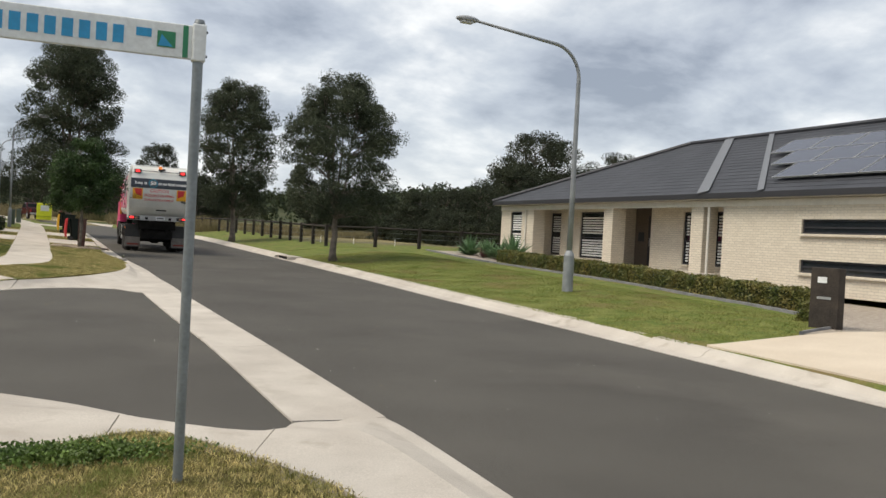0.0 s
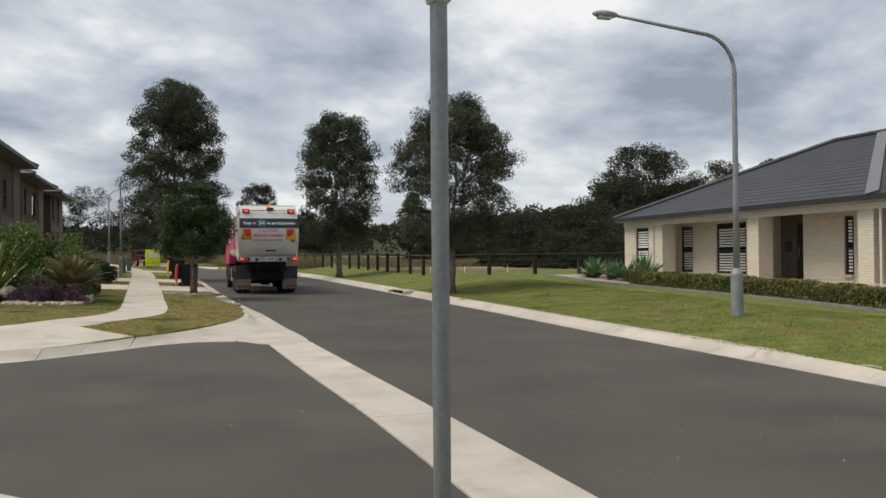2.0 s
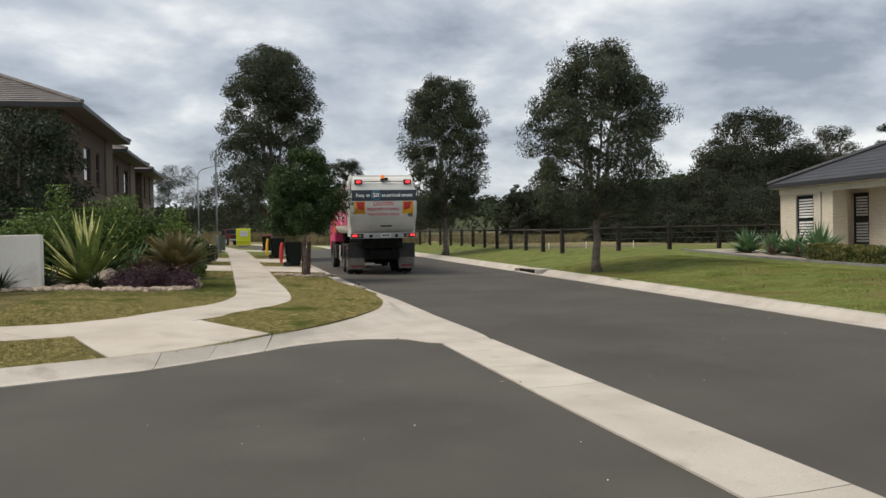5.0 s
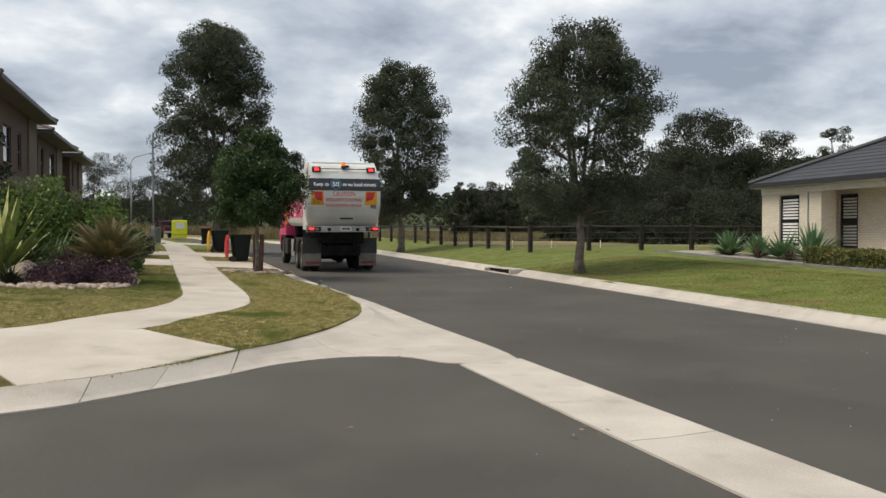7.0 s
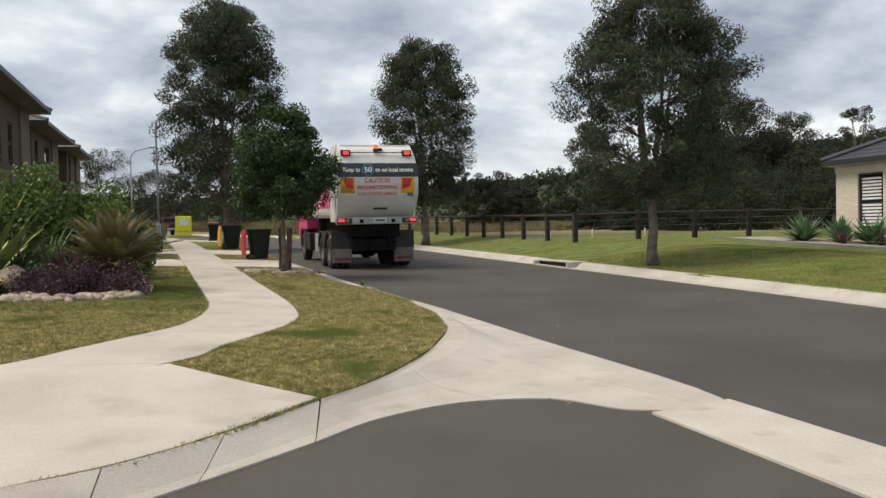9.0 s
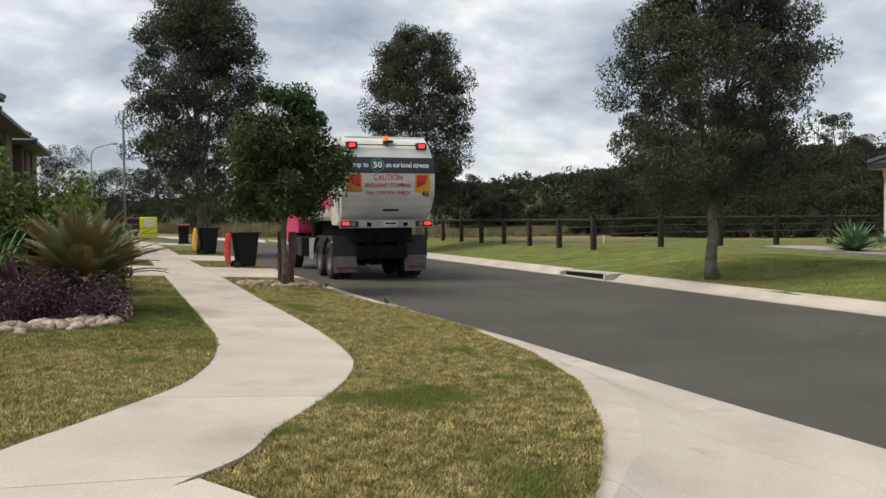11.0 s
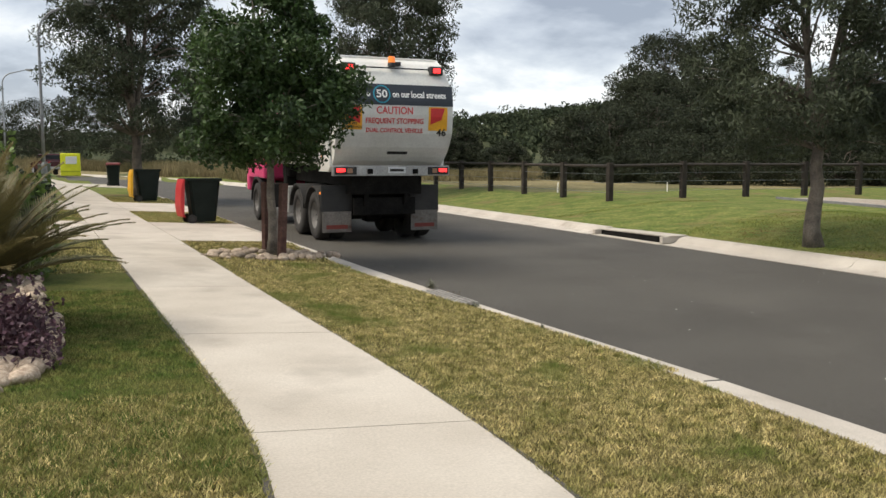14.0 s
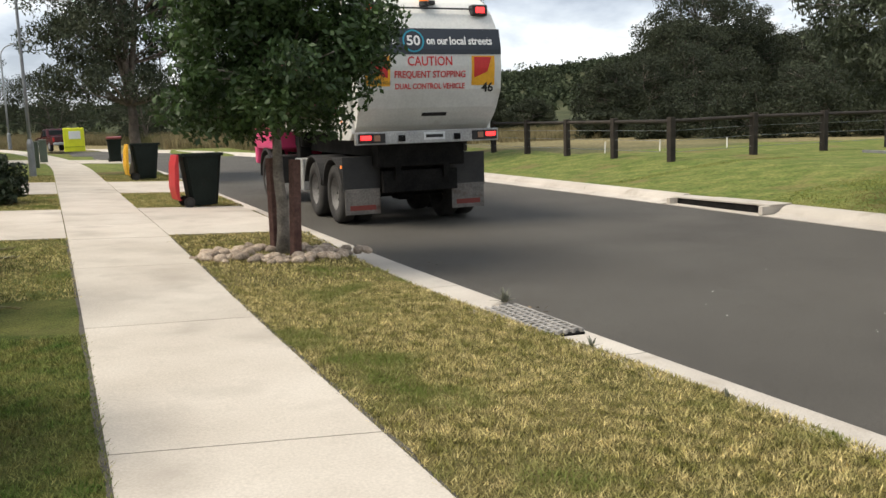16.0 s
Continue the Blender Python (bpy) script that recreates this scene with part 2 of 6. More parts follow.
AMBER = plain("amber_lens", (0.85, 0.22, 0.03), 0.3, emit=0.5)
DARK_GLASS = glass("dark_glass")
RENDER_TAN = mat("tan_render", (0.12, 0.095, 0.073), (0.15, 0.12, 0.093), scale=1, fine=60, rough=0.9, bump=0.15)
ROOF_GREY = mat("charcoal_roof", (0.024, 0.026, 0.031), (0.040, 0.042, 0.049), scale=1, fine=30, rough=0.6, bump=0.1, rand=0.06)
ROOF_TILE = mat("concrete_roof_tiles", (0.12, 0.11, 0.105), (0.18, 0.165, 0.155), scale=1.5, fine=30, rough=0.85, bump=0.3, rand=0.10)
TRIM_DARK = plain("dark_fascia", (0.03, 0.03, 0.034), 0.5)
TRIM_WHITE = plain("white_trim", (0.66, 0.64, 0.58), 0.5)
SHUTTER = plain("white_shutter", (0.80, 0.80, 0.78), 0.5)
SOFFIT = plain("soffit_board", (0.55, 0.52, 0.46), 0.7)
SOFFIT_BROWN = plain("brown_soffit_board", (0.16, 0.14, 0.12), 0.7)
WHITE_WALL = mat("white_rendered_wall", (0.80, 0.77, 0.72), (0.85, 0.83, 0.79), scale=1.0, fine=60, rough=0.9, bump=0.12, grain=0.06, stain=((0.62, 0.58, 0.52), 1.5, 0.60, 0.85))
SOLAR = glass("solar_cells", (0.075, 0.08, 0.10), 0.2)
GALV = mat("galvanised_steel", (0.17, 0.19, 0.195), (0.24, 0.26, 0.27), scale=3, fine=40, rough=0.5, bump=0.05, metal=0.5, grain=0.1)
LAMP_STEEL = mat("pale_galvanised_steel", (0.22, 0.235, 0.245), (0.31, 0.325, 0.335), scale=3, fine=40, rough=0.55, bump=0.05, metal=0.3, grain=0.1)
DARK_TIMBER = mat("dark_stained_timber", (0.020, 0.016, 0.013), (0.042, 0.033, 0.026), scale=4, fine=40, rough=0.9, bump=0.4, rand=0.2)
STAKE = mat("weathered_red_stake", (0.075, 0.035, 0.028), (0.13, 0.07, 0.055), scale=5, fine=30, rough=0.9, bump=0.4)
STONE = mat("river_stone", (0.24, 0.175, 0.125), (0.47, 0.39, 0.30), scale=3, fine=40, rough=0.8, bump=0.25, rand=0.38)
RIM_STEEL = mat("dusty_rim_steel", (0.13, 0.125, 0.12), (0.20, 0.195, 0.185), scale=5, fine=40, rough=0.7, bump=0.1, metal=0.3)
BIN_GREEN = mat("dark_green_bin_plastic", (0.006, 0.011, 0.009), (0.010, 0.017, 0.014), scale=3, fine=40, rough=0.6, bump=0.05, spec=0.2)
BIN_RED = plain("red_bin_lid", (0.52, 0.03, 0.035), 0.45)
BIN_YELLOW = plain("yellow_bin_lid", (0.85, 0.45, 0.02), 0.45)
BIN_MAROON = plain("dull_red_bin_lid", (0.22, 0.04, 0.035), 0.5)
FLURO = plain("fluorescent_yellow", (0.80, 0.82, 0.03), 0.6)
CAR_RED = mat("dark_red_car_paint", (0.05, 0.008, 0.010), (0.07, 0.010, 0.013), scale=2, fine=30, rough=0.25, bump=0.0, grain=0.05)
SIGN_WHITE = plain("sign_white", (0.72, 0.74, 0.74), 0.4)
SIGN_BLUE = plain("sign_blue", (0.02, 0.27, 0.52), 0.4)
SIGN_GREEN = plain("sign_green", (0.02, 0.20, 0.09), 0.4)
PEBBLE = mat("tan_pebble_bed", (0.26, 0.22, 0.18), (0.40, 0.35, 0.29), scale=8, fine=50, rough=0.9, bump=0.5)
EDGING = mat("grey_concrete_edging", (0.16, 0.16, 0.165), (0.23, 0.23, 0.235), scale=3, fine=60, rough=0.9, bump=0.3)

# ---- building tools ----
RNG = np.random.default_rng(7)


def mesh_from(name, verts, faces, mats, face_mats=None, smooth=False):
    me = bpy.data.meshes.new(name)
    me.from_pydata([tuple(v) for v in verts], [], [tuple(f) for f in faces])
    for m in (mats if isinstance(mats, (list, tuple)) else [mats]):
        me.materials.append(m)
    if face_mats is not None:
        me.polygons.foreach_set("material_index", np.asarray(face_mats, dtype=np.int32))
    if smooth:
        me.polygons.foreach_set("use_smooth", np.ones(len(me.polygons), dtype=bool))
    me.update()
    return me


def put(name, me, parent=None, label="", at=None):
    ob = new(name, me)
    if parent is not None:
        ob.parent = parent
    if at is not None:
        ob.matrix_basis = at
    if label:
        ob["label"] = label
    return ob


def part(name, bm, material, parent=None, label="", at=None, smooth=False):
    me = bpy.data.meshes.new(name)
    bmesh.ops.recalc_face_normals(bm, faces=bm.faces[:])
    bm.to_mesh(me)
    bm.free()
    for m in (material if isinstance(material, (list, tuple)) else [material]):
        me.materials.append(m)
    if smooth:
        me.polygons.foreach_set("use_smooth", np.ones(len(me.polygons), dtype=bool))
    return put(name, me, parent, label, at)


def thing(name, label, category, m=None, group="", kind=""):
    ob = new(name)
    ob.empty_display_size = 0.2
    if m is not None:
        ob.matrix_basis = m
    return tagged(ob, label, category, group, kind)


def add_box(bm, cx, cy, cz, sx, sy, sz, bevel=0.0, m=None):
    """A box by its middle and sizes, bevelled, into bm."""
    t = Matrix.Translation((cx, cy, cz)) @ Matrix.Diagonal((sx, sy, sz, 1))
    if m is not None:
        t = m @ t
    r = bmesh.ops.create_cube(bm, size=1, matrix=t)
    if bevel:
        vs = set(r["verts"])
        es = [e for e in bm.edges if e.verts[0] in vs and e.verts[1] in vs]
        bmesh.ops.bevel(bm, geom=es, offset=bevel, segments=2, profile=0.5, affect="EDGES")
    return bm


def box(cx, cy, cz, sx, sy, sz, bevel=0.0, m=None):
    return add_box(bmesh.new(), cx, cy, cz, sx, sy, sz, bevel, m)


def add_cyl(bm, p, q, r1, r2=None, seg=16, caps=True):
    p, q = Vector(p), Vector(q)
    d = q - p
    m = Matrix.Translation((p + q) / 2) @ d.to_track_quat("Z", "Y").to_matrix().to_4x4()
    bmesh.ops.create_cone(bm, cap_ends=caps, segments=seg, radius1=r1, radius2=r1 if r2 is None else r2, depth=d.length, matrix=m)
    return bm


def cyl(p, q, r1, r2=None, seg=16):
    return add_cyl(bmesh.new(), p, q, r1, r2, seg)


def prism(poly, axis, lo, hi, bevel=0.0):
    """Extrude a polygon of 2D points along an axis: x (points are y, z), y (x, z) or z (x, y)."""
    bm = bmesh.new()
    mk = {"x": lambda a, b, c: (c, a, b), "y": lambda a, b, c: (a, c, b), "z": lambda a, b, c: (a, b, c)}[axis]
    v0 = [bm.verts.new(mk(a, b, lo)) for a, b in poly]
    v1 = [bm.verts.new(mk(a, b, hi)) for a, b in poly]
    n = len(poly)
    bm.faces.new(v0)
    bm.faces.new(v1[::-1])
    for i in range(n):
        bm.faces.new((v0[i], v0[(i + 1) % n], v1[(i + 1) % n], v1[i]))
    if bevel:
        bmesh.ops.bevel(bm, geom=bm.edges[:], offset=bevel, segments=2, profile=0.5, affect="EDGES")
    return bm


def tube(points, radii, seg=8):
    """Vertices and faces of a tapered tube along points."""
    pts = [Vector(p) for p in points]
    vs, fs = [], []
    for i, p in enumerate(pts):
        d = (pts[min(i + 1, len(pts) - 1)] - pts[max(i - 1, 0)]).normalized()
        a = d.cross(Vector((0.31, 0.95, 0.05))).normalized()
        b = d.cross(a)
        for k in range(seg):
            t = 2 * math.pi * k / seg
            vs.append(p + radii[i] * (math.cos(t) * a + math.sin(t) * b))
    for i in range(len(pts) - 1):
        for k in range(seg):
            fs.append((i * seg + k, i * seg + (k + 1) % seg, (i + 1) * seg + (k + 1) % seg, (i + 1) * seg + k))
    fs.append(tuple(range(seg))[::-1])
    fs.append(tuple(range((len(pts) - 1) * seg, len(pts) * seg)))
    return vs, fs


def spline(ctrl, n):
    """n points along a smooth curve through the control points, evenly by parameter."""
    c = np.asarray(ctrl, float)
    p = np.vstack([2 * c[0] - c[1], c, 2 * c[-1] - c[-2]])
    out = []
    for s in np.linspace(0, len(c) - 1, n):
        i = min(int(s), len(c) - 2)
        u = s - i
        a, b, d, e = p[i], p[i + 1], p[i + 2], p[i + 3]
        out.append(0.5 * (2 * b + (d - a) * u + (2 * a - 5 * b + 4 * d - e) * u * u + (3 * b - a - 3 * d + e) * u ** 3))
    return np.array(out)


def road_z(y, x=2.3):
    """Road surface: it climbs to the north and falls a little to its east side."""
    return -0.15 + 0.015 * float(np.clip(y - 17, 0, 100)) + 0.02 * float(np.clip(y - 17, -40, 0)) - 0.008 * float(np.clip(x - 2.3, 0, 7))


def bend(y):
    """How far the road has swung to the west."""
    return 0.018 * max(0.0, y - 28) - 0.042 * max(0.0, 21 - y) + 0.005 * max(0.0, y - 58) ** 2


def path_drift(y):
    """How far the footpath drifts west with the road."""
    return 0.034 * max(0.0, y - 30) + 0.0035 * max(0.0, y - 58) ** 2


def verge_z(x, y):
    z = road_z(y, x) + 0.145 + 0.40 * (0.55 + 0.45 * float(np.clip((y - 20) / 20, 0, 1))) * (lambda u: u * u * (3 - 2 * u) * 0.5 + 0.5 * u)(float(np.clip((x - 9.5) / 4.2, 0, 1)))
    f = min(1.0, max(0.0, (y - 19) / 5.5))
    return z + f * f * (3 - 2 * f) * (0.045 * float(np.clip(1.6 - x, 0, 7)) + (0.01 if x < 2 else 0))


def text_mesh(body, size, depth=0.004, bold=0.0, squash=1.0):
    cu = bpy.data.curves.new("lettering", "FONT")
    cu.body, cu.size, cu.extrude, cu.offset = body, size, depth, bold
    cu.align_x, cu.align_y = "CENTER", "CENTER"
    cu.resolution_u = 3
    ob = bpy.data.objects.new("lettering", cu)
    scene.collection.objects.link(ob)
    me = bpy.data.meshes.new_from_object(ob.evaluated_get(bpy.context.evaluated_depsgraph_get()))
    bpy.data.objects.remove(ob)
    me.transform(Matrix.Diagonal((squash, 1, 1, 1)))
    return me


def lettering(name, body, size, material, parent, at, bold=0.0, width=None):
    me = text_mesh(body, size, bold=bold)
    if width:
        xs = [v.co.x for v in me.vertices]
        me.transform(Matrix.Diagonal((width / (max(xs) - min(xs)), 1, 1, 1)))
    me.materials.clear()
    me.materials.append(material)
    return put(name, me, parent, "", at)


def leaf_quads(centers, normals_dir, length, width, rng, droop=0.0):
    """Leaves as bent quads at the centres, in random directions; returns vertices and faces arrays."""
    n = len(centers)
    d = rng.normal(size=(n, 3))
    if normals_dir is not None:
        d = d * 0.8 + normals_dir
    d[:, 2] -= droop
    d /= np.linalg.norm(d, axis=1)[:, None]
    s = np.cross(d, rng.normal(size=(n, 3)))
    s /= np.linalg.norm(s, axis=1)[:, None] + 1e-9
    ln = length * rng.uniform(0.6, 1.35, n)[:, None]
    wd = width * rng.uniform(0.6, 1.35, n)[:, None]
    a = centers - d * ln * 0.5
    b = centers + s * wd * 0.5
    c = centers + d * ln * 0.5
    e = centers - s * wd * 0.5
    v = np.stack([a, b, c, e], 1).reshape(-1, 3)
    f = np.arange(4 * n).reshape(-1, 4)
    return v, f


def fast_mesh(name, v, f, material):
    me = bpy.data.meshes.new(name)
    me.vertices.add(len(v))
    me.vertices.foreach_set("co", np.asarray(v, np.float32).ravel())
    k = f.shape[1]
    me.loops.add(f.size)
    me.loops.foreach_set("vertex_index", f.astype(np.int32).ravel())
    me.polygons.add(len(f))
    me.polygons.foreach_set("loop_start", np.arange(0, f.size, k, dtype=np.int32))
    me.polygons.foreach_set("loop_total", np.full(len(f), k, dtype=np.int32))
    me.materials.append(material)
    me.update(calc_edges=True)
    return me

# ---- ground, roads, kerbs and paths ----
ISLAND = [(-0.95, 21.1), (-0.52, 21.54), (-0.1, 22.1), (0.24, 22.66), (0.56, 23.22), (1.24, 24.8), (1.60, 26.6), (1.66, 28.5)]
NEAR_GRASS = [(-8, 7.2), (-3, 6.75), (-0.5, 6.85), (-0.1, 6.95), (0.25, 7.17), (0.5, 7.27), (0.7, 7.28), (0.95, 7.05), (1.2, 6.65), (1.4, 6.3), (1.6, 5.9), (1.77, 5.5), (1.98, 4.2), (2.1, 0)]
NEAR_ROAD = [(-8, 10.9), (-3.1, 11.3), (-1.0, 9.95), (-0.05, 9.2), (0.4, 8.72), (0.97, 8.05), (1.22, 7.7), (1.55, 7.5), (1.85, 7.62), (2.04, 7.965), (2.45, 7.965), (2.98, 7.985), (3.08, 4.8), (3.2, 0)]
FAR_BACK = [(-40, 17.4), (-12, 17.9), (-6, 18.4), (-3.0, 19.42), (-2.3, 19.76), (-1.6, 20.36), (-0.97, 21.03)]
FAR_ROAD = [(-40, 16.95), (-12, 17.4), (-6, 17.9), (-3.05, 18.95), (-2.4, 19.33), (-1.8, 19.8), (-1.1, 20.4)]
PATH_L = [(-1.95, 38.8), (-1.77, 33), (-1.67, 29.5), (-1.65, 27.7), (-1.78, 26.4), (-1.95, 25.6), (-2.17, 24.95), (-2.55, 24.25), (-3.02, 23.52), (-3.75, 22.68), (-5.5, 22.1), (-12, 21.6), (-40, 20.2)]
PATH_R = [(-0.66, 38.8), (-0.52, 33), (-0.40, 29.3), (-0.39, 27.6), (-0.47, 26.3), (-0.66, 25.5), (-0.95, 24.75), (-1.22, 24.2), (-1.62, 23.5), (-2.15, 22.66), (-4.3, 21.15), (-12, 20.4), (-40, 19)]
RAMP = [(-3.98, 21.37), (-2.15, 22.66), (-0.97, 21.05), (-2.3, 19.78), (-3.25, 19.35)]
BED = [(-2.6, 29.6), (-3.1, 28.85), (-3.8, 28.4), (-5.0, 28.6), (-6.2, 28.9), (-9.5, 28.9), (-9.5, 38.6), (-3.1, 38.6), (-2.75, 34)]
DRIVES_L = [(39.0, 43.5), (47.6, 52.2), (66.0, 70.0)]

far_edge_x, far_edge_y = zip(*([(-60, 17.0)] + FAR_BACK[:-1] + ISLAND))
near_edge_x, near_edge_y = zip(*NEAR_GRASS[:-2])


def kerb_in(y):
    """Grass side of the west kerb, before the road's bend."""
    return float(np.interp(y, (28.5, 30, 31.4, 32, 34.2, 36, 38.5, 60), (1.66, 1.59, 1.49, 1.38, 1.22, 1.26, 1.38, 1.3)))


def kerb_out(y):
    """Asphalt side of the west kerb, before the road's bend."""
    return float(np.interp(y, (28.5, 30, 32.3, 35.8, 42, 55), (2.27, 2.2, 2.10, 1.99, 1.94, 1.87)))


def is_low(x, y):
    """True where the road bed lies, below the kerbs."""
    xb = x + bend(y)
    if xb < 9.66 and xb > (kerb_in(y) + 0.1 if y > 28.4 else 2.0):
        return True
    if xb <= 2.0 and y < 28.4:
        if y < 7.3 and x > 0.9:
            return x > np.interp(y, (-1, 0, 4.2, 5.5, 6.3, 6.65, 7.28), (2.14, 2.1, 1.98, 1.77, 1.4, 1.2, 0.7)) + 0.05
        lo = np.interp(x, near_edge_x, near_edge_y) + 0.04
        return lo < y < np.interp(x, far_edge_x, far_edge_y) - 0.04
    return False


def hill(x, y):
    h = 45 * math.exp(-((x - 450) ** 2 + (y - 450) ** 2) / (2 * 215 ** 2))
    h += 20 * math.exp(-((x + 220) ** 2 + (y - 470) ** 2) / (2 * 140 ** 2))
    return h * min(1, max(0, (math.hypot(x, y) - 220) / 180))


def ground_z(x, y):
    if is_low(x, y):
        return road_z(y, x) - 0.08
    return verge_z(x, y) + hill(x, y)


def grown(lo, hi, step, far, rate=1.22):
    mid = list(np.arange(lo, hi + 1e-6, step))
    up, s, v = [], step, hi
    while v < far:
        s *= rate
        v += s
        up.append(v)
    dn, s, v = [], step, lo
    while v > -far:
        s *= rate
        v -= s
        dn.append(v)
    return np.array(dn[::-1] + mid + up)


def build_ground():
    xs, ys = grown(-10, 14, 0.2, 900), grown(0, 50, 0.2, 1200)
    nx, ny = len(xs), len(ys)
    vs = [(x, y, ground_z(x, y) + (0.012 * noise.noise(Vector((x * 1.3, y * 1.3, 0))) if abs(x) < 30 and -20 < y < 90 else 0)) for y in ys for x in xs]
    fs, ms = [], []
    for j in range(ny - 1):
        for i in range(nx - 1):
            a = j * nx + i
            fs.append((a, a + 1, a + nx + 1, a + nx))
            x, y = (xs[i] + xs[i + 1]) / 2, (ys[j] + ys[j + 1]) / 2
            w = 1.5 * noise.noise(Vector((x * 0.25, y * 0.25, 3)))
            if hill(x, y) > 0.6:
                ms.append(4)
            elif x > 9:
                ms.append(1 if (y < 51.5 + w * 0.9 and x < 45) or (x < 13.6 + w * 0.4 and y < 75) else 2)
            elif -9.5 < x < -1.0 and 28.2 + 0.6 * w < y < 39:
                ms.append(3)
            elif y > 92 + 2 * w or x < -30 or y < -30:
                ms.append(2)
            else:
                ms.append(0 if y < 44 + 2 * w and x > -28 else 1)
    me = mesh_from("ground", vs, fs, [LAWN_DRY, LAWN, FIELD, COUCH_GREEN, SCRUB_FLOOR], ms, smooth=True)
    tagged(put("ground", me), "mown lawn verges and dry paddock running to wooded hills", "ground", kind="structure")


build_ground()


def strip(name, A, B, zfun, parent=None, material=CONCRETE, cross=(0, 1), skirt=0.1, label=""):
    """A slab between two plan curves of equal length; zfun(x, y, t) gives its height across."""
    n, k = len(A), len(cross)
    vs, fs = [], []
    for a, b in zip(A, B):
        for t in cross:
            x, y = a[0] + (b[0] - a[0]) * t, a[1] + (b[1] - a[1]) * t
            vs.append((x, y, zfun(x, y, t)))
    top = len(vs)
    vs += [(x, y, z - skirt) for x, y, z in vs]
    for i in range(n - 1):
        for j in range(k - 1):
            p = i * k + j
            fs.append((p, p + 1, p + k + 1, p + k))
    rim = [i * k for i in range(n)] + [(n - 1) * k + j for j in range(1, k)] + [i * k + k - 1 for i in range(n - 2, -1, -1)] + [j for j in range(k - 2, 0, -1)]
    for p, q in zip(rim, rim[1:] + rim[:1]):
        fs.append((p, q, top + q, top + p))
    me = mesh_from(name, vs, fs, material)
    bm = bmesh.new()
    bm.from_mesh(me)
    bmesh.ops.recalc_face_normals(bm, faces=bm.faces[:])
    bm.to_mesh(me)
    bm.free()
    if me.polygons[0].normal.z < 0:
        me.flip_normals()
    return put(name, me, parent, label)


# asphalt
ys = np.concatenate([np.arange(-60, 0, 6), np.arange(0, 150, 1.5)])
road = strip("road", [((kerb_out(y) - 0.06 if y > 28 else 2.2) - bend(y), y) for y in ys], [(9.25 - bend(y), y) for y in ys], lambda x, y, t: road_z(y, x + bend(y)), None, ASPHALT, (0, 0.25, 0.5, 0.75, 1), 0.02)
tagged(road, "dark grey asphalt road, smooth and lightly worn", "road", kind="structure")
ys = np.arange(4.5, 26.6, 0.5)
side = strip("road_side", [(-60, y) for y in ys], [(2.32 + 0.03 * max(0, 17 - y), y) for y in ys], lambda x, y, t: road_z(y) - 0.004, None, ASPHALT, (0, 0.5, 0.8, 0.9, 1), 0.02)
tagged(side, "dark grey asphalt side street meeting the road", "road", kind="structure")

# kerbs: one thing each run, cut into cast lengths with open joints
ROLL = (0, 0.1, 0.22, 0.36, 0.5, 0.75, 1)


def roll_z(x, y, t):
    w = np.interp(t, (0, 0.1, 0.22, 0.36, 0.5, 1), (1, 0.98, 0.75, 0.3, 0.1, 0.03))
    return road_z(y, x + bend(y)) + 0.008 + 0.14 * w


def east_z(x, y, t):
    w = np.interp(t, (0, 0.15, 0.25, 0.36, 0.48, 0.6, 1), (1.12, 1.1, 1.04, 0.78, 0.3, 0.1, 0.03))
    return road_z(y, x + bend(y)) + 0.008 + 0.14 * w


def fan_z(x, y, t):
    w = np.interp(t, (0, 0.12, 0.2, 0.32, 0.5, 1), (1.08, 1.03, 0.75, 0.34, 0.12, 0.0))
    f = min(1, max(0, (x + 1.0) / 1.3))
    w = f * w + (1 - f) * np.interp(t, (0, 0.1, 0.5, 0.75, 1), (1.17, 1.04, 0.5, 0.2, 0.03))
    return road_z(y) + 0.008 + 0.14 * w


def lay_z(x, y, t):
    w = np.interp(t, (0, 0.1, 0.5, 0.75, 1), (1.17, 1.04, 0.5, 0.2, 0.03))
    return road_z(y) + 0.008 + 0.14 * w


def near_z(x, y, t):
    w = np.interp(t, (0, 0.55, 0.7, 0.85, 1), (1.06, 1.0, 0.6, 0.15, 0.0))
    return road_z(y) + 0.008 + 0.14 * w


def kerb_run(name, A, B, zfun, cross, pieces, label, material=KERB, gap=0.012):
    """A run of kerb, cut into cast pieces with narrow joints."""
    root = thing(name, label, "kerb", kind="structure")
    A, B = np.asarray(A), np.asarray(B)
    n = len(A)
    cuts = np.linspace(0, n - 1, pieces + 1)
    for i in range(pieces):
        u = np.linspace(cuts[i], cuts[i + 1], max(3, int(cuts[i + 1] - cuts[i]) + 1))
        a = np.stack([np.interp(u, range(n), A[:, c]) for c in (0, 1)], 1)
        b = np.stack([np.interp(u, range(n), B[:, c]) for c in (0, 1)], 1)
        d = (a[-1] - a[0]) / (np.linalg.norm(a[-1] - a[0]) + 1e-9) * gap / 2
        a[0] += d; b[0] += d; a[-1] -= d; b[-1] -= d
        strip("kerb_length", a, b, zfun, root, material, cross)
    return root


def line(p, q, n):
    return np.linspace(p, q, n)


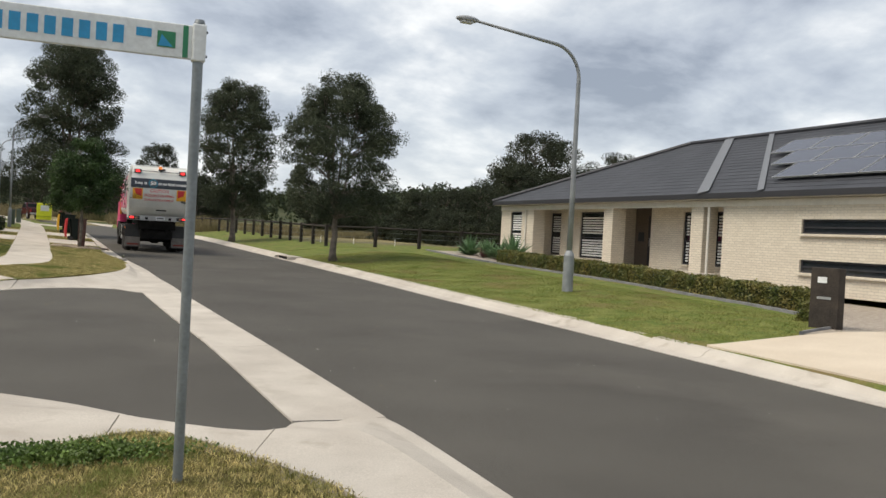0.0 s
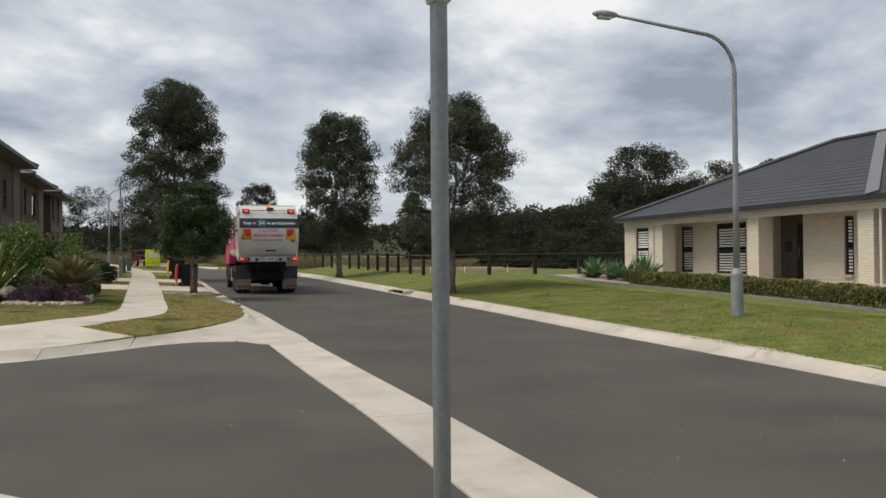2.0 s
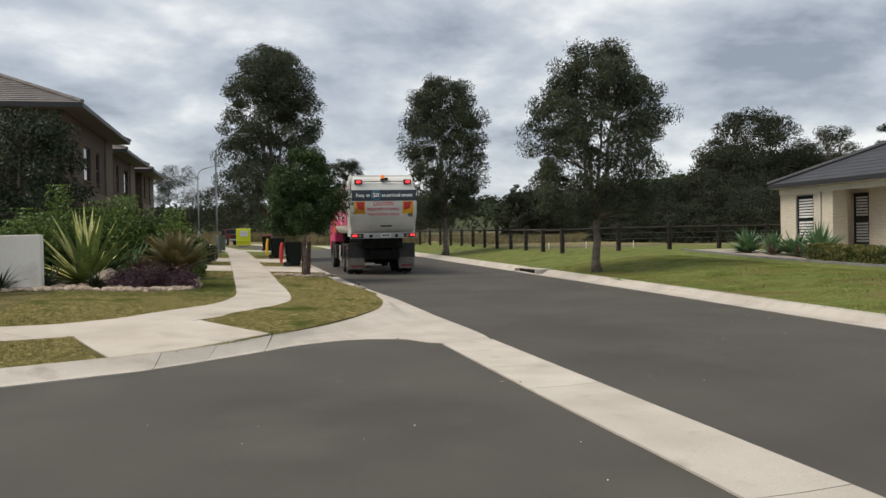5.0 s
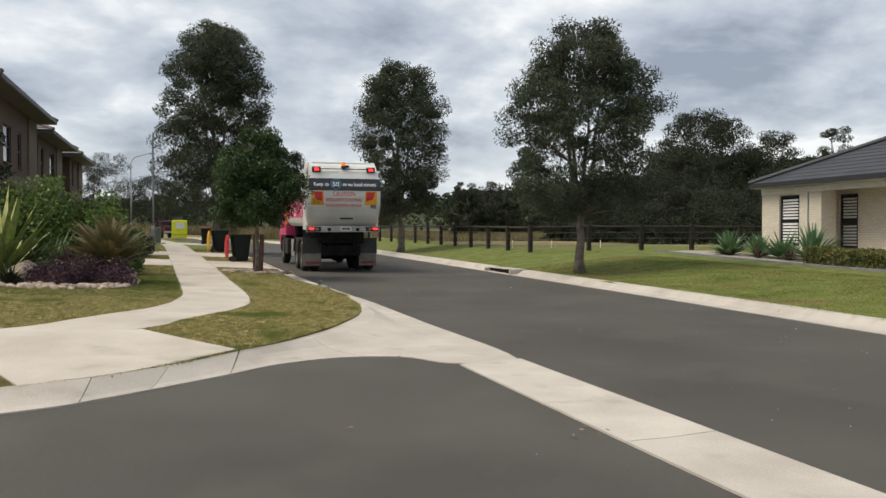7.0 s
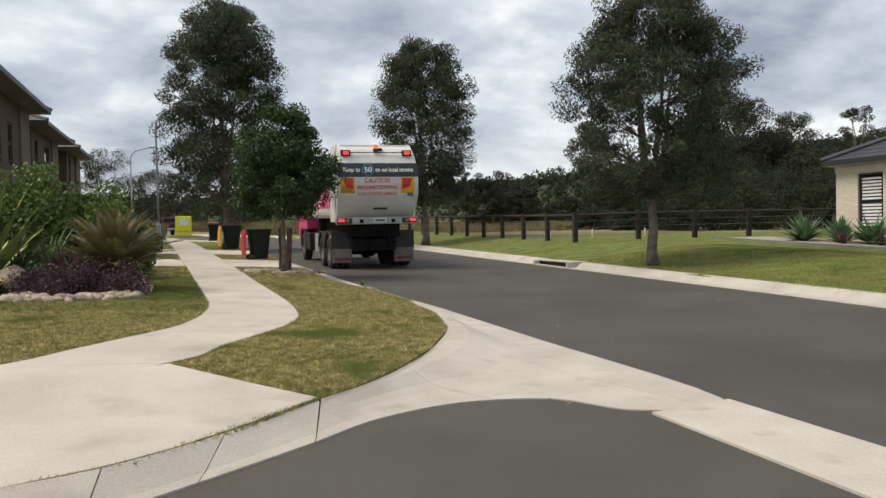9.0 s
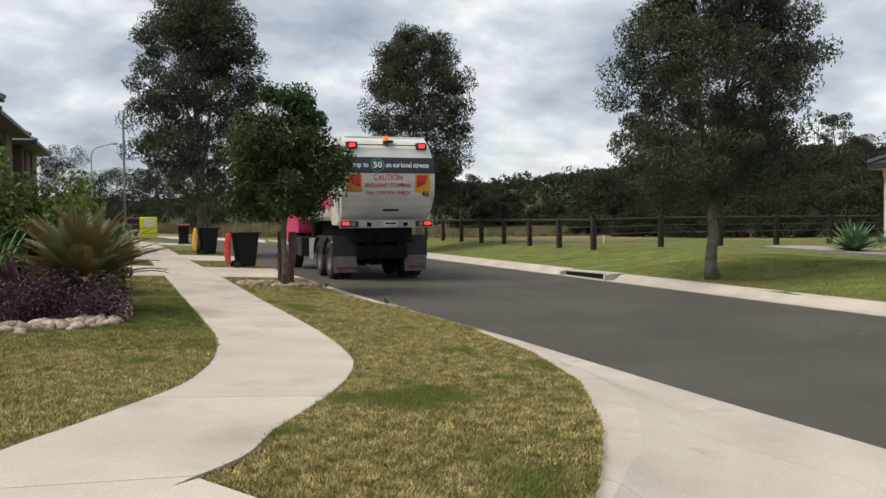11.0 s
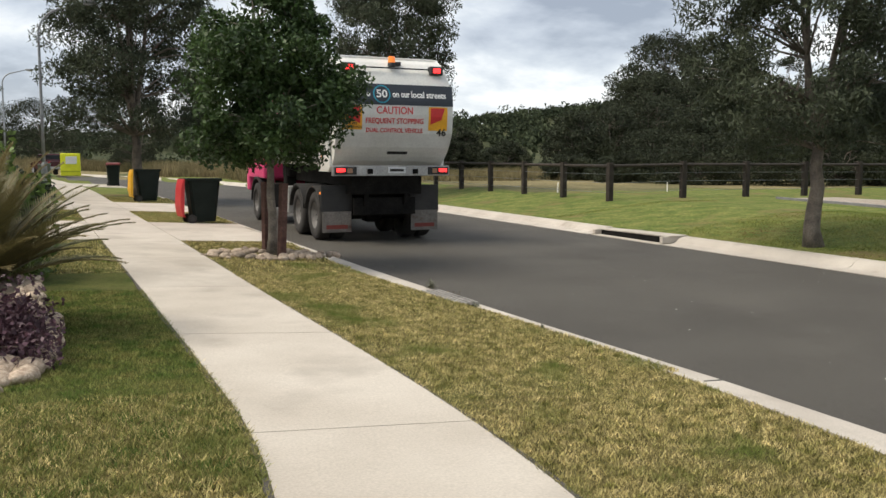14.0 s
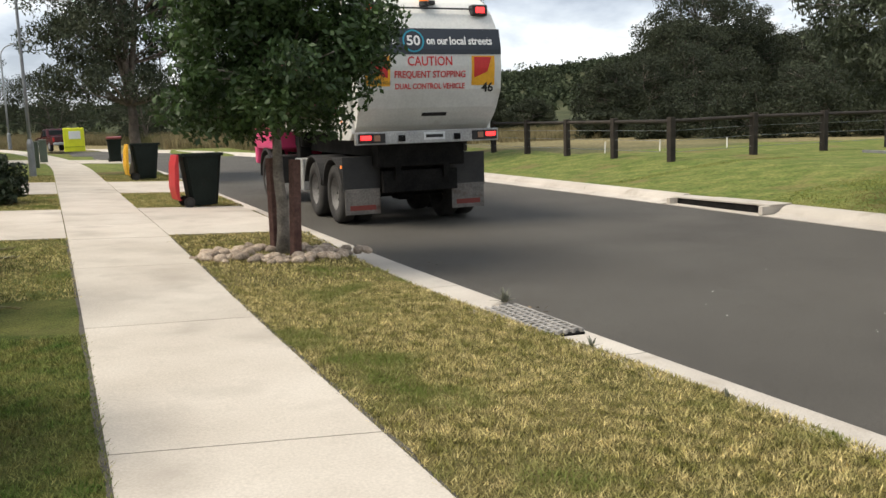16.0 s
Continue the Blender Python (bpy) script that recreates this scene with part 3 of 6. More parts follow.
kerb_run("kerb_corner", spline(ISLAND, 43), spline([(-1.1, 20.4), (-0.5, 20.95), (0.32, 21.28), (1.1, 21.12), (1.57, 20.48), (2.44, 20.62), (2.36, 24.5), (2.27, 28.5)], 43), fan_z, (0, 0.12, 0.2, 0.32, 0.5, 0.75, 1), 3, "wide pale concrete corner apron of a rolled kerb")
kerb_run("gutter_crossing", spline([(1.6, 20.35), (1.73, 16.5), (1.93, 12.5), (2.03, 8.0)], 30), spline([(2.46, 20.55), (2.61, 16.6), (2.80, 12.6), (2.98, 8.02)], 30), lambda x, y, t: road_z(y) + 0.016 - 0.009 * (1 - abs(2 * t - 1)), (0, 0.25, 0.5, 0.75, 1), 3, "pale concrete dish gutter crossing the side street mouth")
kerb_run("kerb_near_corner", spline(NEAR_GRASS, 92), spline(NEAR_ROAD, 92), near_z, (0, 0.1, 0.4, 0.55, 0.7, 0.85, 1), 3, "pale concrete corner kerb with a stepped ramp")
kerb_run("kerb_near", line((2.1, -0.02), (4.2, -50), 40), line((3.2, -0.02), (5.3, -50), 40), roll_z, ROLL, 10, "pale concrete rolled kerb")
kerb_run("kerb_near_side", line((-8.02, 7.2), (-60, 7.2), 40), spline([(-8.02, 10.9), (-12, 9.2), (-20, 8.0), (-60, 7.8)], 40), near_z, (0, 0.1, 0.4, 0.55, 0.7, 0.85, 1), 12, "pale concrete kerb along the near side of the side street")
kerb_run("kerb_side", spline(FAR_BACK, 40), spline(FAR_ROAD, 40), lay_z, ROLL, 5, "pale concrete rolled kerb along the side street")
yl = np.linspace(28.52, 140, 90)
kerb_run("kerb_west", [(kerb_in(y) - bend(y), y) for y in yl], [(kerb_out(y) - bend(y), y) for y in yl], roll_z, ROLL, 36, "pale worn concrete kerb with grass creeping over its back")
for y0, y1, num in ((-50, 37.9, 20), (40.6, 150, 32)):
    yr = np.linspace(y0, y1, num * 4 + 1)
    kerb_run("kerb_east", [(9.86 - bend(y), y) for y in yr], [(9.16 - bend(y), y) for y in yr], east_z, (0, 0.15, 0.25, 0.36, 0.48, 0.6, 1), num, "pale concrete kerb along the lawn verge")

# footpath
path = thing("pavement_footpath", "pale grey concrete footpath with cut joints", "footpath", kind="structure")
PL, PR = spline(PATH_L, 401), spline(PATH_R, 401)
CUT = 300


def path_slabs(A, B, step, joints=None):
    """Slabs of one length, or between joints at given northings."""
    mid = (A + B) / 2
    s = np.concatenate([[0], np.cumsum(np.linalg.norm(np.diff(mid, axis=0), axis=1))])
    k = max(1, round(s[-1] / step))
    cuts = [s[-1] * i / k for i in range(k + 1)]
    if joints:
        cuts = [0.0] + [float(np.interp(-y, -mid[:, 1], s)) for y in joints] + [s[-1]]
    for c0, c1 in zip(cuts, cuts[1:]):
        q = np.linspace(c0 + 0.005, c1 - 0.005, 14)
        a = np.stack([np.interp(q, s, A[:, c]) for c in (0, 1)], 1)
        b = np.stack([np.interp(q, s, B[:, c]) for c in (0, 1)], 1)
        strip("slab", a, b, lambda x, y, t: verge_z(x, y) + 0.014, path)


path_slabs(PL[:CUT + 1], PR[:CUT + 1], 3.2, (36.2, 33.2, 30.4, 27.65, 24.5))
path_slabs(PL[CUT:], PR[CUT:], 2.4)
yf = np.linspace(38.81, 96, 60)
path_slabs(np.array([(-1.65 - path_drift(y), y) for y in yf]), np.array([(-0.36 - path_drift(y), y) for y in yf]), 1.8)
bed_under = strip("path_joint_fill", np.vstack([PL[::8], [PL[-1]]]), np.vstack([PR[::8], [PR[-1]]]), lambda x, y, t: verge_z(x, y) - 0.004, path, JOINT, (0, 0.5, 1), 0.02)
for E, sg in ((PL[:345], -1), (PR[:299], 1)):
    d = np.gradient(E, axis=0)
    nrm = np.stack([d[:, 1], -d[:, 0]], 1) / np.linalg.norm(d, axis=1)[:, None] * -sg
    wob = 0.030 + 0.022 * np.array([noise.noise(Vector((p[0] * 6, p[1] * 6, 1))) for p in E])
    strip("cut_edge", E[::2], (E + nrm * wob[:, None])[::2], lambda x, y, t: verge_z(x, y) + 0.009, path, JOINT, (0, 1), 0.03, "dark soil where the lawn is cut back")
strip("ramp_joint", line((-3.96, 21.41), (-2.15, 22.69), 6), line((-3.92, 21.30), (-2.13, 22.58), 6), lambda x, y, t: verge_z(x, y) + 0.007, path, JOINT, (0, 1), 0.03, "dark weedy joint")
ramp = strip("pram_ramp", line((-3.94, 21.36), (-2.14, 22.62), 8), spline([(-3.1, 19.41), (-2.3, 19.79), (-1.6, 20.39), (-0.99, 21.04)], 8), lambda x, y, t: verge_z(x, y) + 0.014, path, CONCRETE, (0, 0.33, 0.66, 1), label="sloping concrete pram ramp")
for lo, hi in DRIVES_L:
    root = thing("driveway", "pale concrete driveway crossing the verge", "driveway", group="driveways", kind="structure")
    for fa, fb in ((lambda y: -14, lambda y: -1.664 - path_drift(y)), (lambda y: -0.346 - path_drift(y), lambda y: kerb_in(y) + 0.02 - bend(y))):
        for i in range(2):
            yy = np.linspace(lo + (hi - lo) * i / 2 + 0.006, lo + (hi - lo) * (i + 1) / 2 - 0.006, 6)
            strip("slab", [(fa(y), y) for y in yy], [(fb(y), y) for y in yy], lambda x, y, t: verge_z(x, y) + 0.013, root, CONCRETE, (0, 0.3, 0.6, 0.9, 1))
dr = thing("driveway", "warm tan concrete driveway of the brick house", "driveway", kind="structure")
strip("slab", line((10.56, 2.6), (10.20, 11.75), 8), line((15.5, 2.6), (15.5, 12.2), 8), lambda x, y, t: verge_z(x, y) + 0.03, dr, DRIVE, tuple(np.linspace(0, 1, 13)))
strip("slab", line((15.52, 2.6), (15.52, 12.2), 4), line((21.5, 3.6), (21.5, 13.0), 4), lambda x, y, t: verge_z(x, y) + 0.03, dr, DRIVE, tuple(np.linspace(0, 1, 13)))

# drain lintel in the east kerb
lin = thing("drain_lintel", "concrete kerb drain inlet, its open slot shown by a dark block", "drain", kind="structure")
part("lintel_beam", box(9.44, 39.25, road_z(39.2, 9) + 0.148, 0.5, 2.66, 0.034, 0.01), KERB, lin)
# solid near-black block paints the shade inside the open slot
part("slot_shade_block", box(9.30, 39.25, road_z(39.2, 9) + 0.065, 0.16, 2.5, 0.13), CHASSIS, lin, "solid dark block standing in for the shade of the drain slot")
for yy in (37.98, 40.52):
    part("lintel_cheek", box(9.28, yy, road_z(39.2, 9) + 0.07, 0.5, 0.1, 0.15, 0.01), KERB, lin)
strip("gutter_tray", line((9.25, 37.95), (9.25, 40.55), 3), line((8.95, 37.95), (8.95, 40.55), 3), lambda x, y, t: road_z(y, 9) + 0.006, lin, KERB)
# grated pit in the west kerb
pit = thing("drain_grate", "grey steel grated stormwater pit in the kerb", "drain", kind="structure")
for i in range(13):
    part("grate_bar", box(1.79, 32.36 + i * 0.09, road_z(32.9) + 0.034, 0.27, 0.03, 0.03, m=None), GRATE, pit)
# no hollow here: a black slab gives the darkness between the bars
part("pit_shade_slab", box(1.79, 32.9, road_z(32.9) + 0.0, 0.33, 1.22, 0.05), CHASSIS, pit, "black slab standing in for the unlit pit below the grate")
for xx in (1.64, 1.72, 1.79, 1.86, 1.94):
    part("grate_rail", box(xx, 32.9, road_z(32.9) + 0.036, 0.022, 1.2, 0.036), GRATE, pit)


def inside(px, py, poly):
    r = np.zeros(len(px), bool)
    n = len(poly)
    for i in range(n):
        (x1, y1), (x2, y2) = poly[i], poly[(i + 1) % n]
        hit = ((y1 > py) != (y2 > py)) & (px < (x2 - x1) * (py - y1) / (y2 - y1 + 1e-12) + x1)
        r ^= hit
    return r


PATH_POLY = [tuple(p) for p in PL[::6]] + [tuple(p) for p in PR[::-6]]


def blades(name, x0, x1, y0, y1, density, height, width, material, label, seed):
    """Short lawn blades standing on the verge, clear of the paving."""
    rng = np.random.default_rng(seed)
    n = int((x1 - x0) * (y1 - y0) * density)
    px, py = rng.uniform(x0, x1, n), rng.uniform(y0, y1, n)
    bad = inside(px, py, PATH_POLY) | inside(px, py, RAMP) | inside(px, py, BED)
    for lo, hi in DRIVES_L:
        bad |= (py > lo - 0.02) & (py < hi + 0.02)
    bad |= (py > 38.2) & (px > -1.66 - 0.034 * (py - 30)) & (px < -0.35 - 0.034 * (py - 30))
    bad |= (px > 9.6) & (py > 2.6) & (py < 11.8 + 0.1 * (px - 10))
    keep = ~bad
    keep &= np.array([not is_low(a, b) for a, b in zip(px, py)])
    px, py = px[keep], py[keep]
    n = len(px)
    pz = np.array([verge_z(a, b) for a, b in zip(px, py)]) - 0.006
    ang = rng.uniform(0, 2 * np.pi, n)
    h = height * rng.uniform(0.5, 1.4, n)
    lean = rng.normal(0, 0.6, (n, 2)) * h[:, None]
    w = width * rng.uniform(0.6, 1.3, n)
    a = np.stack([px - np.cos(ang) * w, py - np.sin(ang) * w, pz], 1)
    b = np.stack([px + np.cos(ang) * w, py + np.sin(ang) * w, pz], 1)
    c = np.stack([px + lean[:, 0], py + lean[:, 1], pz + h], 1)
    v = np.stack([a, b, c], 1).reshape(-1, 3)
    me = fast_mesh(name, v, np.arange(3 * n).reshape(-1, 3), material)
    tagged(put(name, me), label, "grass", kind="stuff")


blades("verge_grass", -1.7, 2.0, 20.5, 34.5, 9500, 0.030, 0.0046, BLADES, "short dry couch grass on the verge by the footpath", 1)
blades("garden_side_grass", -5.6, -0.9, 27.0, 33, 8000, 0.030, 0.0048, BLADES_GREEN, "short greener couch grass beside the garden bed", 5)
blades("garden_side_grass", -5.6, -1.0, 18.8, 28.6, 7500, 0.030, 0.0050, BLADES, "short dry couch grass between footpath and garden bed", 6)
blades("verge_grass", -3.2, 2.0, 34.5, 56, 2000, 0.03, 0.008, BLADES, "short couch grass strips between driveways", 2)
blades("corner_grass", -2.0, 2.05, 2.5, 7.3, 5000, 0.04, 0.005, BLADES, "short patchy grass at the street corner", 3)

blades("east_lawn_grass", 9.7, 15.5, 12, 44, 900, 0.022, 0.010, BLADES_LAWN, "mown green lawn in front of the brick house", 4)


def clover():
    rng = np.random.default_rng(12)
    n = 5200
    px, py = rng.normal(0.05, 0.36, n), rng.normal(6.62, 0.11, n)
    ok = np.array([not is_low(a, b + 0.05) for a, b in zip(px, py)])
    px, py = px[ok], py[ok]
    c = np.stack([px, py, np.array([verge_z(a, b) for a, b in zip(px, py)]) + rng.uniform(0.01, 0.09, len(px))], 1)
    v, f = leaf_quads(c, None, 0.032, 0.024, rng)
    tagged(put("clover_patch", fast_mesh("clover_patch", v, f, LEAF_SHRUB)), "lush green clover clump in the corner grass", "weeds", kind="stuff")


clover()


def tall_grass(name, label, areas, height, seed):
    """Rank dry grass: upright blades in loose clumps."""
    rng = np.random.default_rng(seed)
    v = []
    for x0, x1, y0, y1, n in areas:
        cx, cy = rng.uniform(x0, x1, n), rng.uniform(y0, y1, n)
        for k in range(7):
            px, py = cx + rng.normal(0, 0.16, n), cy + rng.normal(0, 0.16, n)
            pz = np.array([ground_z(a, b) for a, b in zip(px, py)]) - 0.02
            h = height * rng.uniform(0.45, 1.25, n) * (0.75 + 0.5 * np.sin(cx * 0.7 + cy * 0.4) ** 2)
            a = rng.uniform(0, np.pi, n)
            w = 0.028
            ln = rng.normal(0, 0.28, (n, 2)) * h[:, None]
            v.append(np.stack([np.stack([px - np.cos(a) * w, py - np.sin(a) * w, pz], 1), np.stack([px + np.cos(a) * w, py + np.sin(a) * w, pz], 1), np.stack([px + ln[:, 0], py + ln[:, 1], pz + h], 1)], 1).reshape(-1, 3))
    v = np.vstack(v)
    tagged(put(name, fast_mesh(name, v, np.arange(len(v)).reshape(-1, 3), TALL_GRASS)), label, "grass", kind="stuff")


tall_grass("tall_dry_grass", "tall dry straw-coloured grass beyond the bend", [(-16, 9, 108, 128, 5000), (4, 13, 90, 108, 2600), (8, 12.6, 76, 92, 900)], 0.9, 41)
tall_grass("paddock_grass", "dry uneven paddock grass behind the fence", [(13.5, 30, 64, 78, 1800), (13.5, 44, 78, 108, 4200)], 0.38, 42)


# ---- trees and shrubs ----
def tree(name, x, y, height, crown_low, profile, clumps, leaves, size, label, seed, leaf=LEAF, bark=BARK, trunk_r=0.16, clump_r=0.5, droop=0.4, flat=0.75, group="", leaders=3, category="tree", aspect=0.42, open_=0.0, base=None, lean=0.0):
    """A tree with a tapered trunk, limbs that reach every leaf clump, and a crown of single leaves.
    profile: radius of the crown at even steps from its foot to its top."""
    rng = np.random.default_rng(seed)
    z0 = (ground_z(x, y) if base is None else base) - 0.05
    root = thing(name, label, category, pose(x, y, z0), group)
    prof = np.asarray(profile, float)
    heads = []
    for _ in range(clumps * 6):
        if len(heads) >= clumps:
            break
        u = rng.uniform(0, 1)
        r = np.interp(u, np.linspace(0, 1, len(prof)), prof)
        if rng.uniform() > r / prof.max() + 0.15:
            continue
        t = rng.uniform(0, 2 * np.pi)
        rr = r * math.sqrt(rng.uniform(0.05, 1.0)) * rng.uniform(0.88, 1.1)
        c = np.array([rr * math.cos(t) + lean * u, rr * math.sin(t), crown_low + u * (height - crown_low)])
        if open_ and (noise.noise(Vector(c * 0.6 + seed)) < open_ - 0.62 or (u < 0.6 and rr < 0.62 * r and rng.uniform() < 0.75)):
            continue
        heads.append(c)
    heads = np.array(heads)
    tv, tf = [], []

    def add(points, radii, seg):
        v, f = tube(points, radii, seg)
        o = len(tv)
        tv.extend(v)
        tf.extend([tuple(i + o for i in q) for q in f])

    top = crown_low + (height - crown_low) * 0.72
    fork = crown_low * 0.85 + 0.3
    wob = rng.normal(0, 0.016, (6, 2)) * height / 6
    add([(wob[i][0] * (i > 0), wob[i][1] * (i > 0), fork * i / 5) for i in range(6)], [trunk_r * (1.25 - 0.5 * i / 5 + (0.35 if i == 0 else 0)) for i in range(6)], 10)
    ends = []
    for k in range(leaders):
        t = 2 * np.pi * k / leaders + rng.uniform(-0.4, 0.4)
        sp = prof.max() * (0.28 if leaders > 1 else 0.03)
        pts = []
        for i in range(6):
            s = i / 5
            pts.append((wob[5][0] + sp * math.cos(t) * s ** 0.8 + rng.normal(0, 0.04), wob[5][1] + sp * math.sin(t) * s ** 0.8 + rng.normal(0, 0.04), fork - 0.05 + (top - fork) * s))
        add(pts, [trunk_r * 0.68 * (1 - 0.85 * i / 5) for i in range(6)], 7)
        ends.append(np.array(pts))
    allp = np.vstack(ends)
    for h in heads[:: max(1, len(heads) // 130)]:
        ok = allp[allp[:, 2] < h[2] - 0.1]
        a = ok[np.argmin(np.linalg.norm(ok - h, axis=1))] if len(ok) else allp[0]
        mid = (a + h) / 2 + np.array([0, 0, 0.08 * np.linalg.norm(h - a)])
        r0 = trunk_r * 0.17 + 0.008
        add([a, mid, h], [r0, r0 * 0.6, 0.006], 5)
    put("trunk", mesh_from("trunk", tv, tf, bark, smooth=True), root)
    per = rng.multinomial(leaves, np.full(len(heads), 1 / len(heads)))
    c = np.repeat(heads, per, axis=0)
    off = rng.normal(size=(len(c), 3))
    off /= np.linalg.norm(off, axis=1)[:, None]
    off *= (clump_r * rng.uniform(0.15, 1, len(c)) ** 0.5)[:, None] * np.repeat(rng.uniform(0.6, 1.25, len(heads)), per)[:, None]
    off[:, 2] *= flat
    v, f = leaf_quads(c + off, None, size, size * aspect, rng, droop)
    put("crown", fast_mesh("crown", v, f, leaf), root)
    return root


tree("street_tree", 0.48, 36.75, 4.2, 1.6, (0.95, 1.32, 1.38, 1.3, 1.12, 0.85, 0.4), 150, 40000, 0.092, "young round-headed street tree with glossy dark green leaves", 11, LEAF_GLOSSY, BARK_PALE, 0.066, 0.36, 0.3, 0.8, leaders=3, aspect=0.48)
tree("verge_tree", 10.3, 35.1, 7.75, 1.9, (1.85, 2.3, 2.42, 2.38, 2.25, 1.95, 1.5, 0.75), 290, 90000, 0.115, "dark olive native tree with drooping leaves on the lawn verge", 12, LEAF, BARK, 0.13, 0.46, 0.8, leaders=4, aspect=0.28, open_=0.34, lean=0.2)
tree("verge_tree", 9.65, 56.0, 10.1, 2.3, (1.6, 2.05, 2.25, 2.35, 2.35, 2.2, 1.75, 0.9), 270, 75000, 0.15, "tall dark native tree beside the kerb", 13, LEAF, BARK, 0.16, 0.58, 0.8, leaders=4, aspect=0.3, open_=0.24)
tree("verge_tree", -0.05, 56.8, 11.7, 2.4, (2.7, 2.8, 2.8, 2.75, 2.65, 2.5, 2.05, 1.05), 340, 95000, 0.16, "large dark native tree on the footpath verge", 14, LEAF, BARK, 0.18, 0.62, 0.8, leaders=4, aspect=0.3, open_=0.26)
# behind the fence: a great dark tree, its neighbours and high see-through eucalypts behind
for i, (x, y, h, r, lo, n) in enumerate([(54.0, 95.0, 13.2, 6.3, 0.5, 42000), (49.0, 90.5, 9.0, 4.6, 0.4, 24000), (60.5, 96.0, 9.6, 5.0, 0.4, 24000), (66.0, 94.0, 8.6, 5.0, 0.4, 16000), (73.0, 92.0, 8.2, 5.0, 0.4, 14000), (80.0, 88.0, 8.0, 5.0, 0.4, 12000), (46.5, 71, 5.6, 3.8, 0.3, 16000), (52.0, 70, 6.2, 4.0, 0.3, 16000), (59, 72, 7.2, 4.6, 0.3, 16000), (65, 66, 7.5, 5, 0.3, 12000)]):
    tree("bush_tree", x, y, h, lo, (r * 0.92, r, r, r * 0.95, r * 0.78, r * 0.4), 220, int(n * 1.6), 0.25, "dense dark native tree behind the paddock fence", 30 + i, LEAF_FAR, BARK, 0.26, r * 0.23, 0.5, leaders=3, aspect=0.42, group="trees behind the fence")
for i, (x, y, h, r, lo) in enumerate([(85.0, 122.0, 15.6, 5.4, 9.5), (83.0, 107.0, 14.0, 4.2, 8.0), (92.0, 104.0, 12.5, 4.4, 7.0), (50.0, 168.0, 9.5, 3.8, 4.5), (56.5, 172.0, 10.0, 4.2, 5.0), (63.0, 180.0, 9.0, 4.0, 4.0)]):
    tree("eucalypt", x, y, h, lo, (r * 0.6, r, r * 0.95, r * 0.7, r * 0.35), 34, 9000, 0.30, "tall eucalypt with an open crown on bare limbs", 50 + i, LEAF_FAR, BARK, 0.3, r * 0.24, 0.4, leaders=4, aspect=0.34, group="eucalypts on the skyline", flat=0.6)
for i, (x, y, h, r, lo) in enumerate([(23.5, 86, 4.0, 2.0, 0.1), (27.4, 88, 3.7, 2.1, 0.1), (31, 95, 2.4, 2.4, 0.1), (36.5, 97, 2.6, 2.6, 0.1), (29.2, 72.5, 4.2, 2.6, 0.1), (33.0, 74.5, 4.6, 2.8, 0.1), (36.8, 75, 5.8, 3.3, 0.2), (41.5, 76.5, 5.2, 3.2, 0.2), (12.8, 96, 4.2, 2.6, 0.3), (10.5, 116, 10, 2.9, 5.0), (4, 112, 7.5, 4, 0.5), (15, 108, 5.4, 3.4, 0.4), (-11, 124, 9.5, 4.5, 1.5), (-17, 122, 8.5, 4, 1), (-23, 128, 9.5, 5, 1), (-4, 126, 7.5, 5, .5), (-30, 118, 9, 5, 1), (22, 124, 6, 4, 1)]):
    tree("bush_tree", x, y, h, lo, (r * 0.75, r, r, r * 0.9, r * 0.7, r * 0.4), 90, 17000, 0.19, "olive green native bush tree in the dry paddock", 60 + i, LEAF_FAR, BARK, 0.14, r * 0.24, 0.4, leaders=3, aspect=0.4, group="paddock trees")


for i, (x, y, h, r) in enumerate([(23.6, 65.0, 1.3, 1.6), (24.2, 60.6, 1.5, 1.7), (26.0, 57.0, 2.2, 2.0), (28.6, 54.6, 2.3, 2.1), (31.8, 53.8, 2.6, 2.3), (35.2, 53.2, 2.8, 2.4), (27.5, 62, 2.6, 2.4), (32, 59, 3.4, 2.8), (37, 58, 4.0, 3.0), (39, 53, 3.0, 2.5)]):
    tree("scrub_bush", x, y, h, 0.1, (r, r, r * 0.95, r * 0.8, r * 0.5), 80, 15000, 0.14, "dense dark scrub bush behind the paddock fence", 90 + i, LEAF_FAR, BARK, 0.07, r * 0.24, 0.4, leaders=4, aspect=0.4, group="scrub behind the fence", category="bush")


def forest():
    """Far woodland: crowns of leaf clusters on the hills and along the skyline."""
    rng = np.random.default_rng(99)
    cs, hs = [], []
    while len(cs) < 4200:
        a, d = rng.uniform(-0.62, 1.25), 230 + 520 * rng.uniform() ** 1.3
        x, y = d * math.sin(a), d * math.cos(a)
        h = hill(x, y)
        if h < 6 and rng.uniform() > (0.16 if a < 0.3 else 0.05):
            continue
        cs.append((x, y, verge_z(x, y) + h)); hs.append(rng.uniform(3, 6.5) * (1.5 if rng.uniform() < 0.12 else 1) if h > 6 else rng.uniform(5, 10))
    v = []
    for (x, y, z), h in zip(cs, hs):
        n = 62
        p = rng.normal(size=(n, 3)); p /= np.linalg.norm(p, axis=1)[:, None]
        p *= rng.uniform(0.55, 1, (n, 1)) * np.array([h * 0.46, h * 0.46, h * 0.45])
        v.append(p + (x, y, z + h * 0.5))
    v = np.vstack(v)
    q, f = leaf_quads(v, None, 1.5, 1.0, rng)
    tagged(put("far_woodland", fast_mesh("far_woodland", q, f, LEAF_HILL)), "dark eucalypt woodland covering the far hills", "woodland", kind="stuff")


forest()


